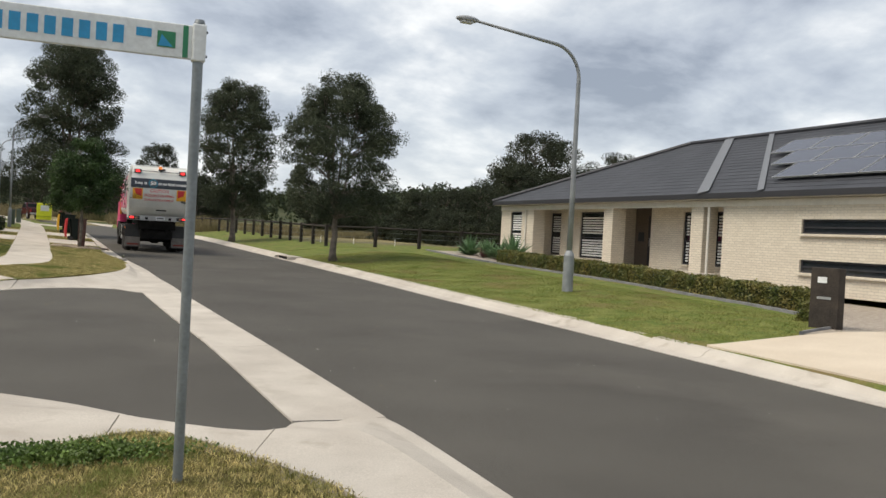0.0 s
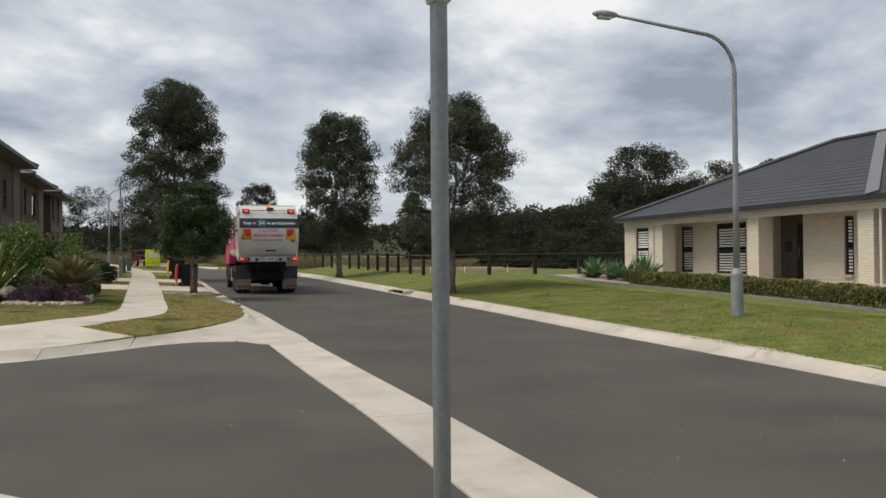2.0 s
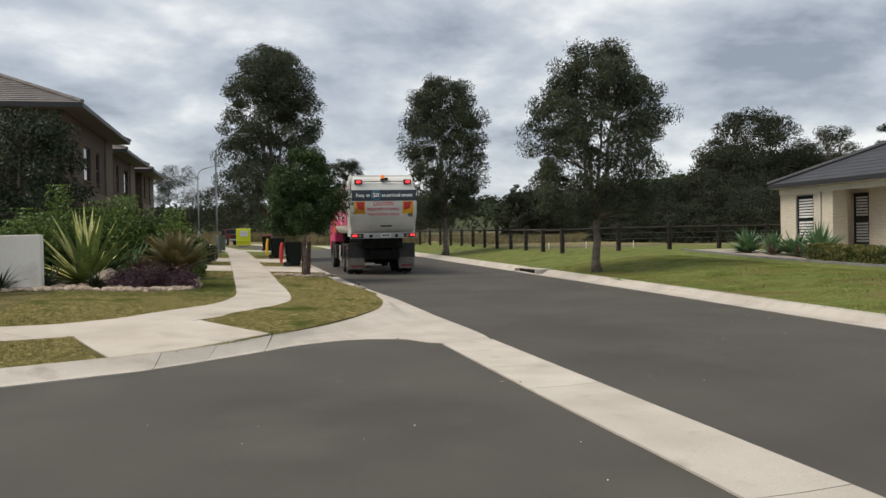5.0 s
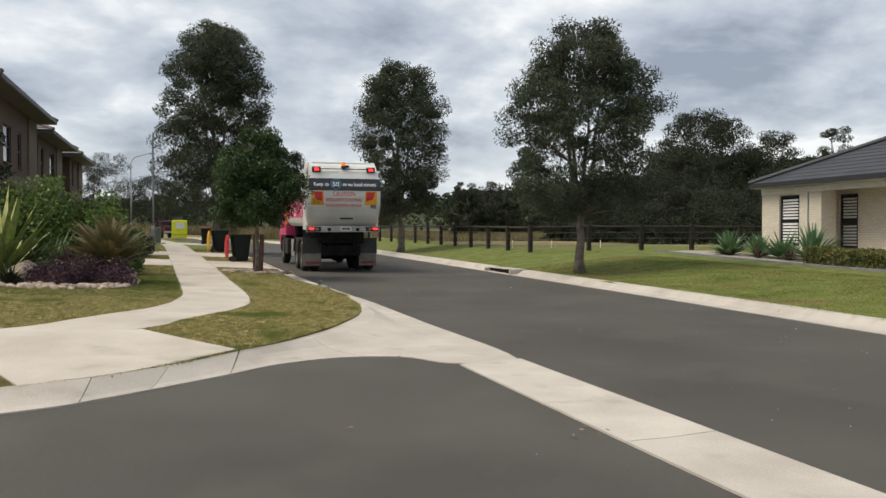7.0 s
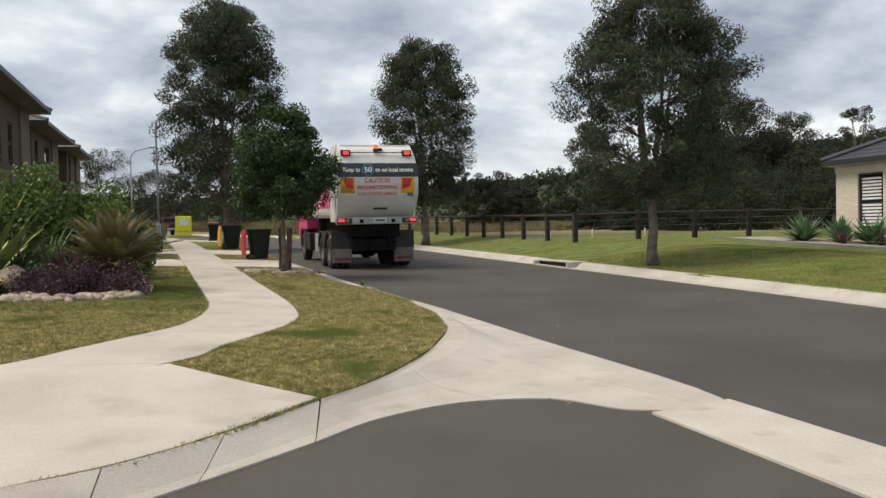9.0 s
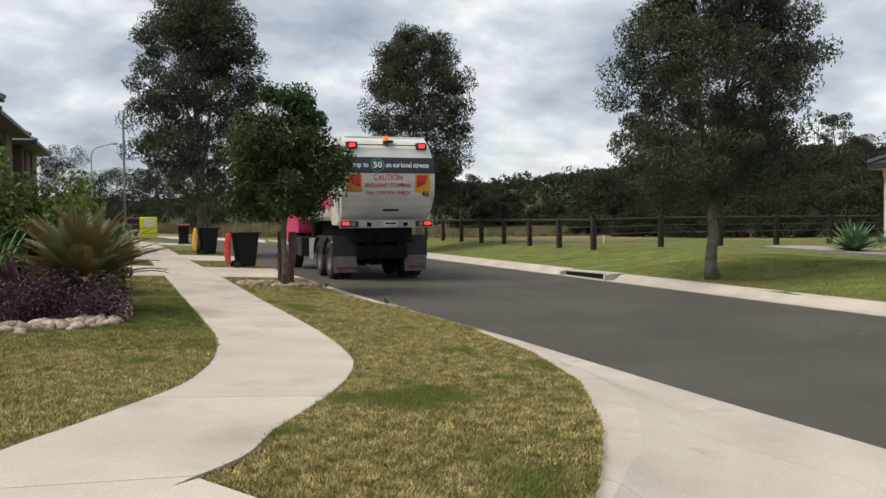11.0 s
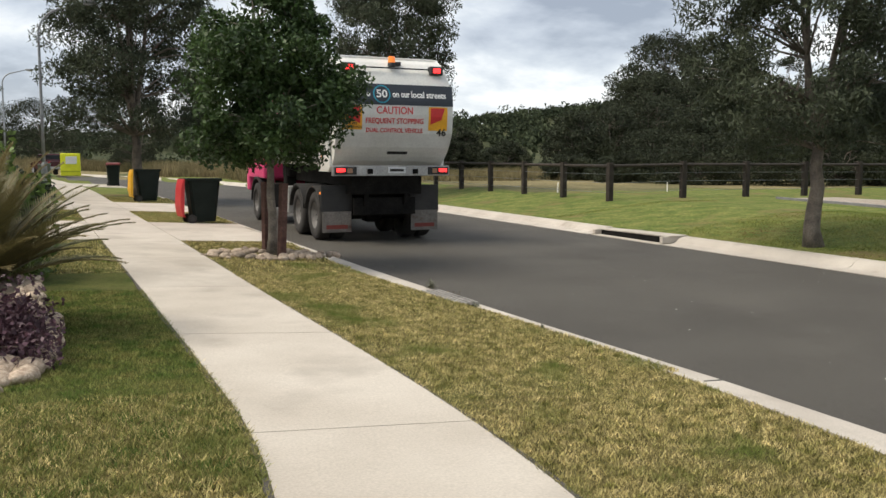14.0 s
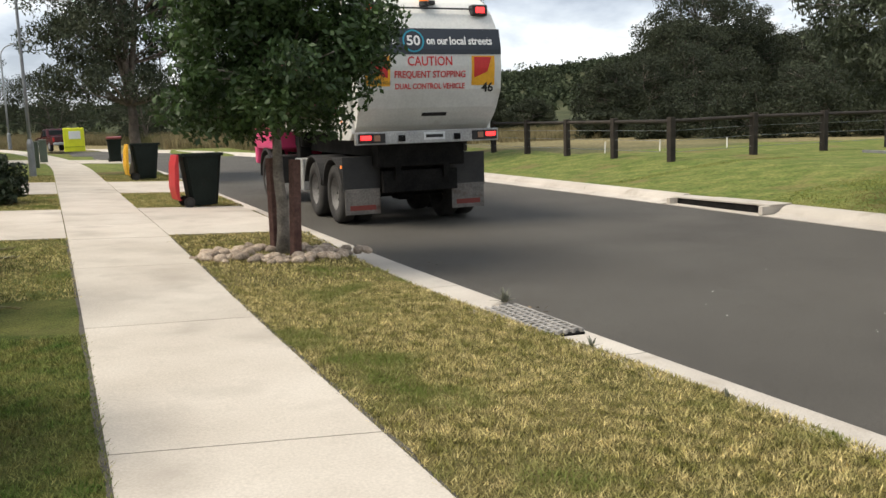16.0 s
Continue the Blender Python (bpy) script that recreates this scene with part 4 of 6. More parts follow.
def shrub(name, x, y, rx, ry, h, n, size, leaf, label, seed, aspect=0.45, lift=0.0, droop=0.0, group=""):
    """A shrub: twigs from its foot and a dense uneven shell of leaves."""
    rng = np.random.default_rng(seed)
    z0 = verge_z(x, y)
    root = thing(name, label, "shrub", pose(x, y, z0), group)
    k = 46
    d = rng.normal(size=(k, 3)); d[:, 2] = np.abs(d[:, 2]) + 0.05
    d /= np.linalg.norm(d, axis=1)[:, None]
    heads = d * np.array([rx, ry, h * 0.8]) * rng.uniform(0.45, 0.95, (k, 1)) + np.array([0, 0, lift])
    tv, tf = [], []
    for hd in heads:
        v, f = tube([(0, 0, -0.03), hd * 0.5 + (0, 0, 0.04), hd], [0.014, 0.009, 0.004], 4)
        o = len(tv)
        tv.extend(v); tf.extend([tuple(i + o for i in q) for q in f])
    put("stems", mesh_from("stems", tv, tf, BARK), root)
    c = heads[rng.integers(0, k, n)] + np.clip(rng.normal(0, 0.15, (n, 3)), -0.24, 0.24) * np.array([rx, ry, h])
    c[:, 2] = np.abs(c[:, 2])
    v, f = leaf_quads(c, None, size, size * aspect, rng, droop)
    put("foliage", fast_mesh("foliage", v, f, leaf), root)
    return root


def sword_plant(name, x, y, n, length, width, leaf, label, seed, spread=1.0, curl=0.35, edge=None, group="", lift=0.0, category="plant", base=None):
    """A rosette of long sword leaves that arch outwards."""
    rng = np.random.default_rng(seed)
    root = thing(name, label, category, pose(x, y, (verge_z(x, y) if base is None else base) + lift), group)
    for which, m in (("leaves", leaf),) + ((("leaf_edges", edge),) if edge else ()):
        vs, fs = [], []
        rg = np.random.default_rng(seed)
        for i in range(n):
            az = rg.uniform(0, 2 * np.pi)
            el = rg.uniform(0.15, 1.45)
            ln = length * rg.uniform(0.7, 1.1)
            w = width * (1.0 if which == "leaves" else 1.22)
            p = np.zeros(3)
            for s in range(6):
                u = s / 5
                e2 = el - curl * u * u * (1.3 - 0.5 * el)
                hw = w * (0.7 + 0.6 * math.sin(math.pi * min(1, u * 1.25))) * (1 - u) ** 0.6 * 0.5 + 0.002
                dr = np.array([math.cos(az) * math.cos(e2) * spread, math.sin(az) * math.cos(e2) * spread, math.sin(e2)])
                side = np.array([-math.sin(az), math.cos(az), 0])
                dz = np.array([0, 0, -0.004 if which != "leaves" else 0])
                vs += [p + side * hw + (0, 0, 0.25 * hw) + dz, p + dz, p - side * hw + (0, 0, 0.25 * hw) + dz]
                p = p + dr * ln / 5
            o = len(vs) - 18
            for s in range(5):
                for k in range(2):
                    a = o + s * 3 + k
                    fs.append((a, a + 1, a + 4, a + 3))
        put(which, mesh_from(which, vs, fs, m), root)
    return root


def cycad(x, y, n, length, label, seed):
    """A cycad: stout trunk and arching fronds with many leaflets."""
    rng = np.random.default_rng(seed)
    root = thing("cycad", label, "plant", pose(x, y, verge_z(x, y)))
    part("stem", cyl((0, 0, -0.02), (0, 0, 0.35), 0.16, 0.13, 12), BARK, root)
    for i in range(n):
        az, el = i * 2.399, rng.uniform(0.3, 1.5)
        ln = length * rng.uniform(0.85, 1.1)
        p, pts = np.array([0, 0, 0.32]), []
        for s in range(13):
            u = s / 12
            e2 = el - 0.6 * u * u
            d = np.array([math.cos(az) * math.cos(e2), math.sin(az) * math.cos(e2), math.sin(e2)])
            pts.append((p.copy(), d))
            p = p + d * ln / 12
        vs, fs = tube([q for q, _ in pts], [0.012 * (1 - 0.8 * k / 12) for k in range(13)], 4)
        vs = [tuple(q) for q in vs]
        side = np.array([-math.sin(az), math.cos(az), 0])
        last = None
        for k in range(2, 13):
            for sub in (0.75, 0.5, 0.25, 0.0):
                q, d = pts[k][0] - pts[k][1] * ln / 12 * sub, pts[k][1]
                up = np.cross(side, d)
                ll = 0.22 * math.sin(math.pi * (0.18 + 0.78 * k / 12))
                here = len(vs)
                vs.append(tuple(q + up * 0.012))
                if last is not None:
                    for sg in (-1, 1):
                        vs.append(tuple(q + side * sg * ll * 0.8 + d * ll * 0.7 - up * 0.12 * ll))
                        fs.append((last, here, len(vs) - 1))
                last = here
        put("frond", mesh_from("frond", vs, fs, LEAF_CYCAD), root)
    return root


# garden bed on the corner
gb = strip("garden_bed", line((-2.85, 29.6), (-3.2, 38.5), 12), line((-6.1, 29.0), (-9.4, 38.5), 12), lambda x, y, t: verge_z(x, y) + 0.03 + 0.05 * math.sin(math.pi * min(1, max(0, t))), None, SOIL, (0, 0.1, 0.3, 0.6, 0.9, 1))
tagged(gb, "mulched garden bed of dark soil behind the footpath", "garden bed", kind="structure")
shrub("purple_shrub", -3.35, 29.85, 0.8, 0.75, 0.72, 11000, 0.05, LEAF_PURPLE, "low mounded shrub with deep purple leaves", 201)
shrub("purple_shrub", -4.2, 29.5, 0.7, 0.6, 0.6, 7000, 0.05, LEAF_PURPLE, "low mounded shrub with deep purple leaves", 202)
cycad(-3.2, 30.9, 95, 1.25, "old cycad with arching yellow-green fronds", 203)
sword_plant("bromeliad", -3.95, 30.15, 34, 0.85, 0.085, LEAF_RED, "bronze-red rosette plant with strappy leaves", 204, lift=0.12)
sword_plant("bromeliad", -3.95, 31.3, 24, 0.8, 0.07, LEAF_RED, "bronze-red rosette plant with strappy leaves", 205)
sword_plant("furcraea", -5.35, 30.6, 64, 2.0, 0.19, LEAF_YELLOW, "large yellow variegated sword-leaved plant", 206, curl=0.22, edge=LEAF_GREENEDGE)
for i, (x, y, n, ln) in enumerate([(-4.9, 31.5, 50, 1.1), (-6.0, 29.6, 40, 0.7), (-6.9, 28.8, 46, 0.8), (-4.9, 29.3, 30, 0.55), (-4.5, 32.2, 50, 1.2), (-7.8, 28.6, 40, 0.8)]):
    sword_plant("strappy_plant", x, y, n, ln, 0.06, LEAF_AGAVE if i == 4 else LEAF_DEEP, "clump of dark green strappy leaves", 210 + i, curl=0.8)
for i, (x, y, rx, h, m) in enumerate([(-4.0, 34.2, 1.25, 2.2, LEAF_SHRUB), (-5.3, 33.8, 1.3, 2.4, LEAF_SHRUB), (-6.6, 33.0, 1.4, 2.5, LEAF_SHRUB), (-3.75, 36.6, 0.9, 1.5, LEAF_DEEP), (-5.2, 36.6, 1.4, 1.9, LEAF_SHRUB), (-7.8, 31.6, 1.0, 1.6, LEAF_SHRUB), (-3.6, 45.3, 0.8, 1.2, LEAF_DEEP), (-4.4, 44.9, 0.9, 1.3, LEAF_SHRUB)]):
    shrub("garden_shrub", x, y, rx, rx, h * 1.08, 23000, 0.105, m, "bushy green garden shrub", 220 + i, aspect=0.55)
tree("garden_tree", -8.0, 36.0, 5.0, 0.9, (1.3, 1.8, 1.9, 1.8, 1.5, 0.8), 130, 18000, 0.13, "dark dense garden tree in front of the brick house", 240, LEAF_DEEP, BARK, 0.1, 0.5, 0.3, leaders=3, aspect=0.5)
yucca = sword_plant("yucca", -7.3, 28.0, 110, 1.1, 0.05, LEAF_AGAVE, "grey-green spiky yucca on a short rough stem", 241, curl=0.5, lift=1.5)
part("stem", cyl((0, 0, -1.55), (0, 0, 0.05), 0.1, 0.08, 10), BARK, yucca)


# ---- fence ----
def fence():
    root = thing("fence", "dark stained timber post and rail paddock fence with wire", "fence")
    zt = lambda x, y: verge_z(x, y)
    posts_y = [(13.1 - 0.6 * bend(45.5 + 2.65 * i), 45.5 + 2.65 * i) for i in range(0, 16)]
    posts_x = [(13.1 + 2.65 * i, 45.5 + 0.03 * i) for i in range(1, 11)]
    me = None
    for x, y in posts_y + posts_x:
        if me is None:
            ob = part("post", box(0, 0, 0.5, 0.17, 0.17, 1.36, 0.012), DARK_TIMBER, root)
            me = ob.data
        else:
            ob = put("post", me, root)
        ob.matrix_basis = pose(x, y, zt(x, y), 0, 0, random.uniform(-4, 4))
    for run in (posts_y, posts_y[:1] + posts_x):
        for (x1, y1), (x2, y2) in zip(run, run[1:]):
            p, q = Vector((x1, y1, zt(x1, y1) + 1.07)), Vector((x2, y2, zt(x2, y2) + 1.07))
            d = (q - p).normalized() * 0.09
            part("rail", cyl(p + d, q - d, 0.055, 0.05, 8), DARK_TIMBER, root)
            for hz in (0.25, 0.55, 0.82):
                dz = Vector((0, 0, hz - 1.07))
                part("wire", cyl(p + d + dz, q - d + dz, 0.006, 0.006, 4), GALV, root)


fence()


for i, (x, y) in enumerate([(13.9, 50.2), (15.9, 50.0), (18.5, 49.8)]):
    pg = part("marker_peg", box(0, 0, 0.12, 0.035, 0.035, 0.5, 0.005), WHITE_WALL)
    pg.matrix_basis = pose(x, y, verge_z(x, y), 3 - 2 * i, 2, 15 * i)
    tagged(pg, "small white timber marker peg in the grass behind the fence", "peg", "pegs behind the fence")


# ---- houses ----
def brick_material(name, c1, c2, mortar):
    m = mat(name, c1, c2, scale=2, fine=40, rough=0.9, bump=0.15)
    nt = m.node_tree
    N, L = nt.nodes.new, nt.links.new
    tc, sep, com, add = N("ShaderNodeTexCoord"), N("ShaderNodeSeparateXYZ"), N("ShaderNodeCombineXYZ"), N("ShaderNodeMath")
    L(tc.outputs["Object"], sep.inputs[0])
    L(sep.outputs["X"], add.inputs[0]); L(sep.outputs["Y"], add.inputs[1])
    L(add.outputs[0], com.inputs[0]); L(sep.outputs["Z"], com.inputs[1])
    br = N("ShaderNodeTexBrick")
    br.inputs["Scale"].default_value = 1.0
    br.inputs["Brick Width"].default_value, br.inputs["Row Height"].default_value = 0.24, 0.086
    br.inputs["Mortar Size"].default_value, br.inputs["Mortar Smooth"].default_value = 0.007, 0.2
    br.inputs["Color1"].default_value, br.inputs["Color2"].default_value, br.inputs["Mortar"].default_value = (*c1, 1), (*c2, 1), (*mortar, 1)
    L(com.outputs[0], br.inputs["Vector"])
    b = nt.nodes["Principled BSDF"]
    old = b.inputs["Base Color"].links[0].from_socket
    mx = N("ShaderNodeMix"); mx.data_type = "RGBA"; mx.blend_type = "MIX"; mx.inputs[0].default_value = 0.75
    L(old, mx.inputs[6]); L(br.outputs["Color"], mx.inputs[7]); L(mx.outputs[2], b.inputs["Base Color"])
    return m


CREAM_WALL = brick_material("cream_brickwork", (0.58, 0.52, 0.42), (0.67, 0.61, 0.50), (0.36, 0.33, 0.28))
BROWN_WALL = brick_material("brown_brickwork", (0.066, 0.045, 0.033), (0.105, 0.070, 0.050), (0.105, 0.088, 0.072))


def hip_roof(root, x0, x1, y0, y1, z, pitch, material, course=0.33, name="roof", lip=0.028, soffit=None):
    """Hip roof of stepped tile courses over an eave rectangle."""
    half = min(x1 - x0, y1 - y0) / 2
    n = max(3, round(half / math.cos(pitch) / course))
    vs, fs = [], []
    for k in range(n):
        for d, zz in ((half * k / n, lip), (half * (k + 1) / n + 0.02, 0.0)):
            d = min(d, half - 0.001)
            h = z + d * math.tan(pitch) + zz
            vs += [(x0 + d, y0 + d, h), (x1 - d, y0 + d, h), (x1 - d, y1 - d, h), (x0 + d, y1 - d, h)]
        o = 8 * k
        for i in range(4):
            j = (i + 1) % 4
            fs.append((o + i, o + j, o + 4 + j, o + 4 + i))
            if k:
                fs.append((o - 4 + i, o - 4 + j, o + j, o + i))
    put(name, mesh_from(name, vs, fs, material), root)
    bm = bmesh.new()
    for cx, cy, sx, sy in (((x0 + x1) / 2, y0 + 0.01, x1 - x0, 0.03), ((x0 + x1) / 2, y1 - 0.01, x1 - x0, 0.03), (x0 + 0.01, (y0 + y1) / 2, 0.03, y1 - y0 - 0.06), (x1 - 0.01, (y0 + y1) / 2, 0.03, y1 - y0 - 0.06)):
        add_box(bm, cx, cy, z - 0.07, sx, sy, 0.19)
    part("fascia", bm, TRIM_DARK, root, "dark metal fascia and gutter")
    part("soffit", box((x0 + x1) / 2, (y0 + y1) / 2, z - 0.17, x1 - x0 - 0.08, y1 - y0 - 0.08, 0.02), soffit or SOFFIT, root)
    # ridge and hip caps
    bm = bmesh.new()
    top = z + half * math.tan(pitch) + 0.05
    if x1 - x0 > y1 - y0:
        r = ((x0 + half, (y0 + y1) / 2, top), (x1 - half, (y0 + y1) / 2, top))
        pairs = [(r[0], (x0, y0, z + 0.05)), (r[0], (x0, y1, z + 0.05)), (r[1], (x1, y0, z + 0.05)), (r[1], (x1, y1, z + 0.05))]
    else:
        r = (((x0 + x1) / 2, y0 + half, top), ((x0 + x1) / 2, y1 - half, top))
        pairs = [(r[0], (x0, y0, z + 0.05)), (r[0], (x1, y0, z + 0.05)), (r[1], (x0, y1, z + 0.05)), (r[1], (x1, y1, z + 0.05))]
    for a, b in [r] + pairs:
        if (Vector(a) - Vector(b)).length > 0.1:
            add_cyl(bm, a, b, 0.10, 0.10, 8)
    part("ridge_cap", bm, material, root)


def wall_x(root, x, y0, y1, z0, z1, material, openings, thick=0.24, facing=-1, shutters=True):
    """A wall in a plane of constant x with window openings (y0, y1, z0, z1), cut right through, with frames and panes."""
    ys = sorted({y0, y1, *[v for o in openings for v in o[:2]]})
    zs = sorted({z0, z1, *[v for o in openings for v in o[2:4]]})
    bm = bmesh.new()
    for a, b in zip(ys, ys[1:]):
        run = None
        for c, d in zip(zs, zs[1:]):
            m_y, m_z = (a + b) / 2, (c + d) / 2
            if any(o[0] < m_y < o[1] and o[2] < m_z < o[3] for o in openings):
                continue
            add_box(bm, x, m_y, m_z, thick, b - a, d - c)
    bmesh.ops.remove_doubles(bm, verts=bm.verts[:], dist=0.0005)
    part("wall", bm, material, root)
    for o in openings:
        a, b, c, d = o[:4]
        win = thing_part("window", root)
        bm = bmesh.new()
        fx = x + facing * 0.02
        for cy, cz, sy, sz in ((a + 0.03, (c + d) / 2, 0.06, d - c), (b - 0.03, (c + d) / 2, 0.06, d - c), ((a + b) / 2, c + 0.03, b - a - 0.12, 0.06), ((a + b) / 2, d - 0.03, b - a - 0.12, 0.06), ((a + b) / 2, c + (d - c) * 0.45, b - a - 0.12, 0.05)):
            add_box(bm, fx, cy, cz, 0.07, sy, sz)
        part("frame", bm, TRIM_DARK, win, "dark aluminium frame")
        part("pane", box(fx, (a + b) / 2, (c + d) / 2, 0.012, b - a - 0.1, d - c - 0.1), DARK_GLASS, win, "dark glass pane")
        part("sill", box(x + facing * (thick / 2 + 0.03), (a + b) / 2, c - 0.04, 0.16, b - a + 0.06, 0.08, 0.01), material, win)
        if shutters and d - c > 1.0:
            k = int((d - c - 0.2) / 0.115)
            for i in range(k):
                if abs(i - k * 0.48) < 0.8:
                    continue
                part("shutter_blade", box(fx + facing * 0.03, (a + b) / 2, c + 0.14 + i * 0.115, 0.012, b - a - 0.28, 0.07, m=None), SHUTTER, win)


def thing_part(name, root):
    ob = new(name)
    ob.parent = root
    return ob


def brick_house():
    root = thing("brick_house", "single-storey cream brick house with a charcoal tiled hip roof", "house")
    zb, ze = 0.35, 3.3
    X = 20.8
    wall_x(root, X + 0.12, 37.5, 40.15, zb, ze, CREAM_WALL, [(37.95, 39.1, 1.05, 3.0)])
    wall_x(root, X + 1.52, 32.2, 37.5, zb, ze, CREAM_WALL, [(36.5, 37.45, 0.95, 3.0), (32.7, 34.75, 0.9, 3.05)])
    wall_x(root, X + 1.52, 23.74, 29.35, zb, ze, CREAM_WALL, [(26.85, 27.3, 0.95, 3.0), (24.7, 25.5, 0.95, 3.0)])
    wall_x(root, X + 0.12, 9.0, 23.5, zb, ze, CREAM_WALL, [(16.6, 20.0, 2.2, 2.65), (16.6, 20.0, 1.0, 1.4)], shutters=False)
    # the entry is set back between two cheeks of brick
    # dark tan in place of cream brick paints in the shade of the recess
    part("entry_back_wall", box(X + 2.82, 30.78, (zb + ze) / 2, 0.2, 3.2, ze - zb), RENDER_TAN, root, "recessed entry wall, its porch shade put into a dark tan colour")
    for yy in (29.23, 32.32):
        part("entry_cheek", box(X + 2.18, yy, (zb + ze) / 2, 1.06, 0.22, ze - zb), CREAM_WALL, root)
    for cx, cy, sx, sy in ((X + 0.83, 37.62, 1.18, 0.24), (X + 0.83, 23.62, 1.18, 0.24), (X + 6.6, 40.03, 12.5, 0.238), (X + 13, 24.6, 0.24, 31), (X + 6.6, 9.12, 12.4, 0.24)):
        part("wall", box(cx, cy, (zb + ze) / 2, sx, sy, ze - zb), CREAM_WALL, root)
    for yy in (37.1, 30.44, 24.85):
        part("porch_column", box(X + 0.33, yy, (zb + ze) / 2, 0.66, 0.66, ze - zb, 0.01), CREAM_WALL, root)
    part("porch_slab", box(X + 1.3, 30.6, 0.66, 2.7, 13.6, 0.12, 0.01), CONCRETE, root)
    dr = part("front_door", box(X + 2.69, 30.72, 1.8, 0.05, 0.92, 2.15, 0.01), plain("door_black", (0.02, 0.02, 0.022), 0.4), root, "black front door")
    part("door_frame", box(X + 2.70, 30.72, 1.83, 0.035, 1.04, 2.21, 0.006), TRIM_DARK, dr)
    part("door_handle", cyl((X + 2.63, 31.05, 1.6), (X + 2.63, 31.05, 1.95), 0.015, 0.015, 8), STEEL, dr)
    part("house_number_bar", box(X + 2.71, 31.75, 2.0, 0.02, 0.42, 0.42, 0.01), TRIM_DARK, root)
    part("downpipe", cyl((X - 0.02, 24.2, 0.6), (X - 0.02, 24.2, 3.1), 0.05, 0.05, 10), TRIM_WHITE, root, "cream downpipe")
    part("downpipe", cyl((X + 0.02, 37.56, 0.6), (X + 0.02, 37.56, 3.1), 0.05, 0.05, 10), TRIM_WHITE, root)
    part("frieze_board", box(X - 0.02, 24.4, 3.19, 0.05, 31.5, 0.22, 0.005), TRIM_WHITE, root, "cream frieze board under the eave")
    hip_roof(root, X - 0.42, X + 13.6, 8.4, 40.42, ze + 0.2, radians(24), ROOF_GREY, 0.4, lip=0.012)
    slope = math.tan(radians(24))
    for ya, yb, wide in ((24.15, 30.75, 0.42), (21.4, 28.2, 0.22)):
        a, b = Vector((X - 0.4, ya, ze + 0.27)), Vector((X + 6.55, yb, ze + 0.27 + 6.95 * slope))
        d = b - a
        st = part("roof_flashing", box(0, 0, 0, d.length, wide, 0.04, 0.01), plain("flashing", (0.17, 0.178, 0.19), 0.5, 0.2), root, "pale metal valley flashing")
        nx = d.normalized()
        ny = (Vector((-slope, 0, 1)).normalized()).cross(nx)
        rot = Matrix((nx, ny, nx.cross(ny))).transposed().to_4x4()
        st.matrix_basis = Matrix.Translation((a + b) / 2) @ rot
    for r in range(3):
        for c in range(6):
            m = Matrix.Translation((X - 0.55 + 1.6 + r * 1.4, 21.0 + r * 1.5 - c * 1.72, ze + 0.17 + (1.6 + r * 1.4) * slope + 0.17)) @ pose(0, 0, 0, 0, -28, 0)
            sp = part("solar_panel", box(0, 0, 0, 1.28, 1.66, 0.04), SOLAR, root, "blue-grey solar panel")
            sp.matrix_basis = m
            fr = bmesh.new()
            for cx, cy, sx, sy in ((0, 0.83, 1.3, 0.03), (0, -0.83, 1.3, 0.03), (0.645, 0, 0.03, 1.63), (-0.645, 0, 0.03, 1.63)):
                add_box(fr, cx, cy, 0.004, sx, sy, 0.05)
            part("panel_frame", fr, STEEL, sp)


brick_house()


def two_storey(x, y0, y1, eave, label, seed, low_from=None):
    """Two-storey brown brick house whose long side faces the road."""
    root = thing("two_storey_house", label, "house")
    zb = verge_z(x, y0) - 0.3
    wins = []
    k = int((y1 - y0) // 3.2)
    for i in range(k):
        a = y0 + 1.0 + i * 3.2
        wins.append((a, a + (1.7 if i % 2 else 0.9), zb + 4.1, zb + 5.7))
        wins.append((a, a + (1.7 if i % 2 else 0.9), zb + 1.3, zb + 2.9))
    wall_x(root, x - 0.12, y0, y1, zb, eave - 0.15, BROWN_WALL, wins, facing=1, shutters=False)
    for yy in (y0 + 0.12, y1 - 0.12):
        part("wall", box(x - 5.24, yy, (zb + eave - 0.15) / 2, 9.98, 0.24, eave - 0.15 - zb), BROWN_WALL, root)
    part("wall", box(x - 10.36, (y0 + y1) / 2, (zb + eave - 0.15) / 2, 0.24, y1 - y0, eave - 0.15 - zb), BROWN_WALL, root)
    part("render_band", box(x + 0.03, (y0 + y1) / 2, zb + 3.4, 0.06, y1 - y0 + 0.1, 0.5, 0.01), RENDER_TAN, root, "tan rendered band")
    part("render_panel", box(x + 0.04, y1 - 1.2, (zb + eave) / 2, 0.08, 2.3, eave - zb - 0.4, 0.01), RENDER_TAN, root, "tan rendered panel")
    hip_roof(root, x - 11.0, x + 0.9, y0 - 0.9, y1 + 0.9, eave, radians(23), ROOF_TILE, soffit=SOFFIT_BROWN)
    return root


HA = two_storey(-8.8, 45.8, 58.1, 7.35, "two-storey brown brick house with a grey tiled hip roof", 1)
bm = bmesh.new()
add_box(bm, -14, 41.2, 2.4, 8.0, 8.4, 4.6)
part("front_wing", bm, BROWN_WALL, HA)
hip_roof(HA, -18.6, -9.4, 36.4, 45.5, 4.75, radians(23), ROOF_TILE, name="wing_roof", soffit=SOFFIT_BROWN)
two_storey(-9.2, 61.5, 70.5, 7.1, "two-storey brick house with a stepped tiled roof", 2)
two_storey(-9.0, 73.2, 80, 6.9, "two-storey brick house at the end of the row", 3)

# white corner wall
ww = thing("garden_wall", "low white rendered garden wall at the corner", "garden wall")
part("wall_body", box(-9.1, 29.3, verge_z(-7, 29.3) + 0.6, 6.0, 0.35, 1.4, 0.012), WHITE_WALL, ww)


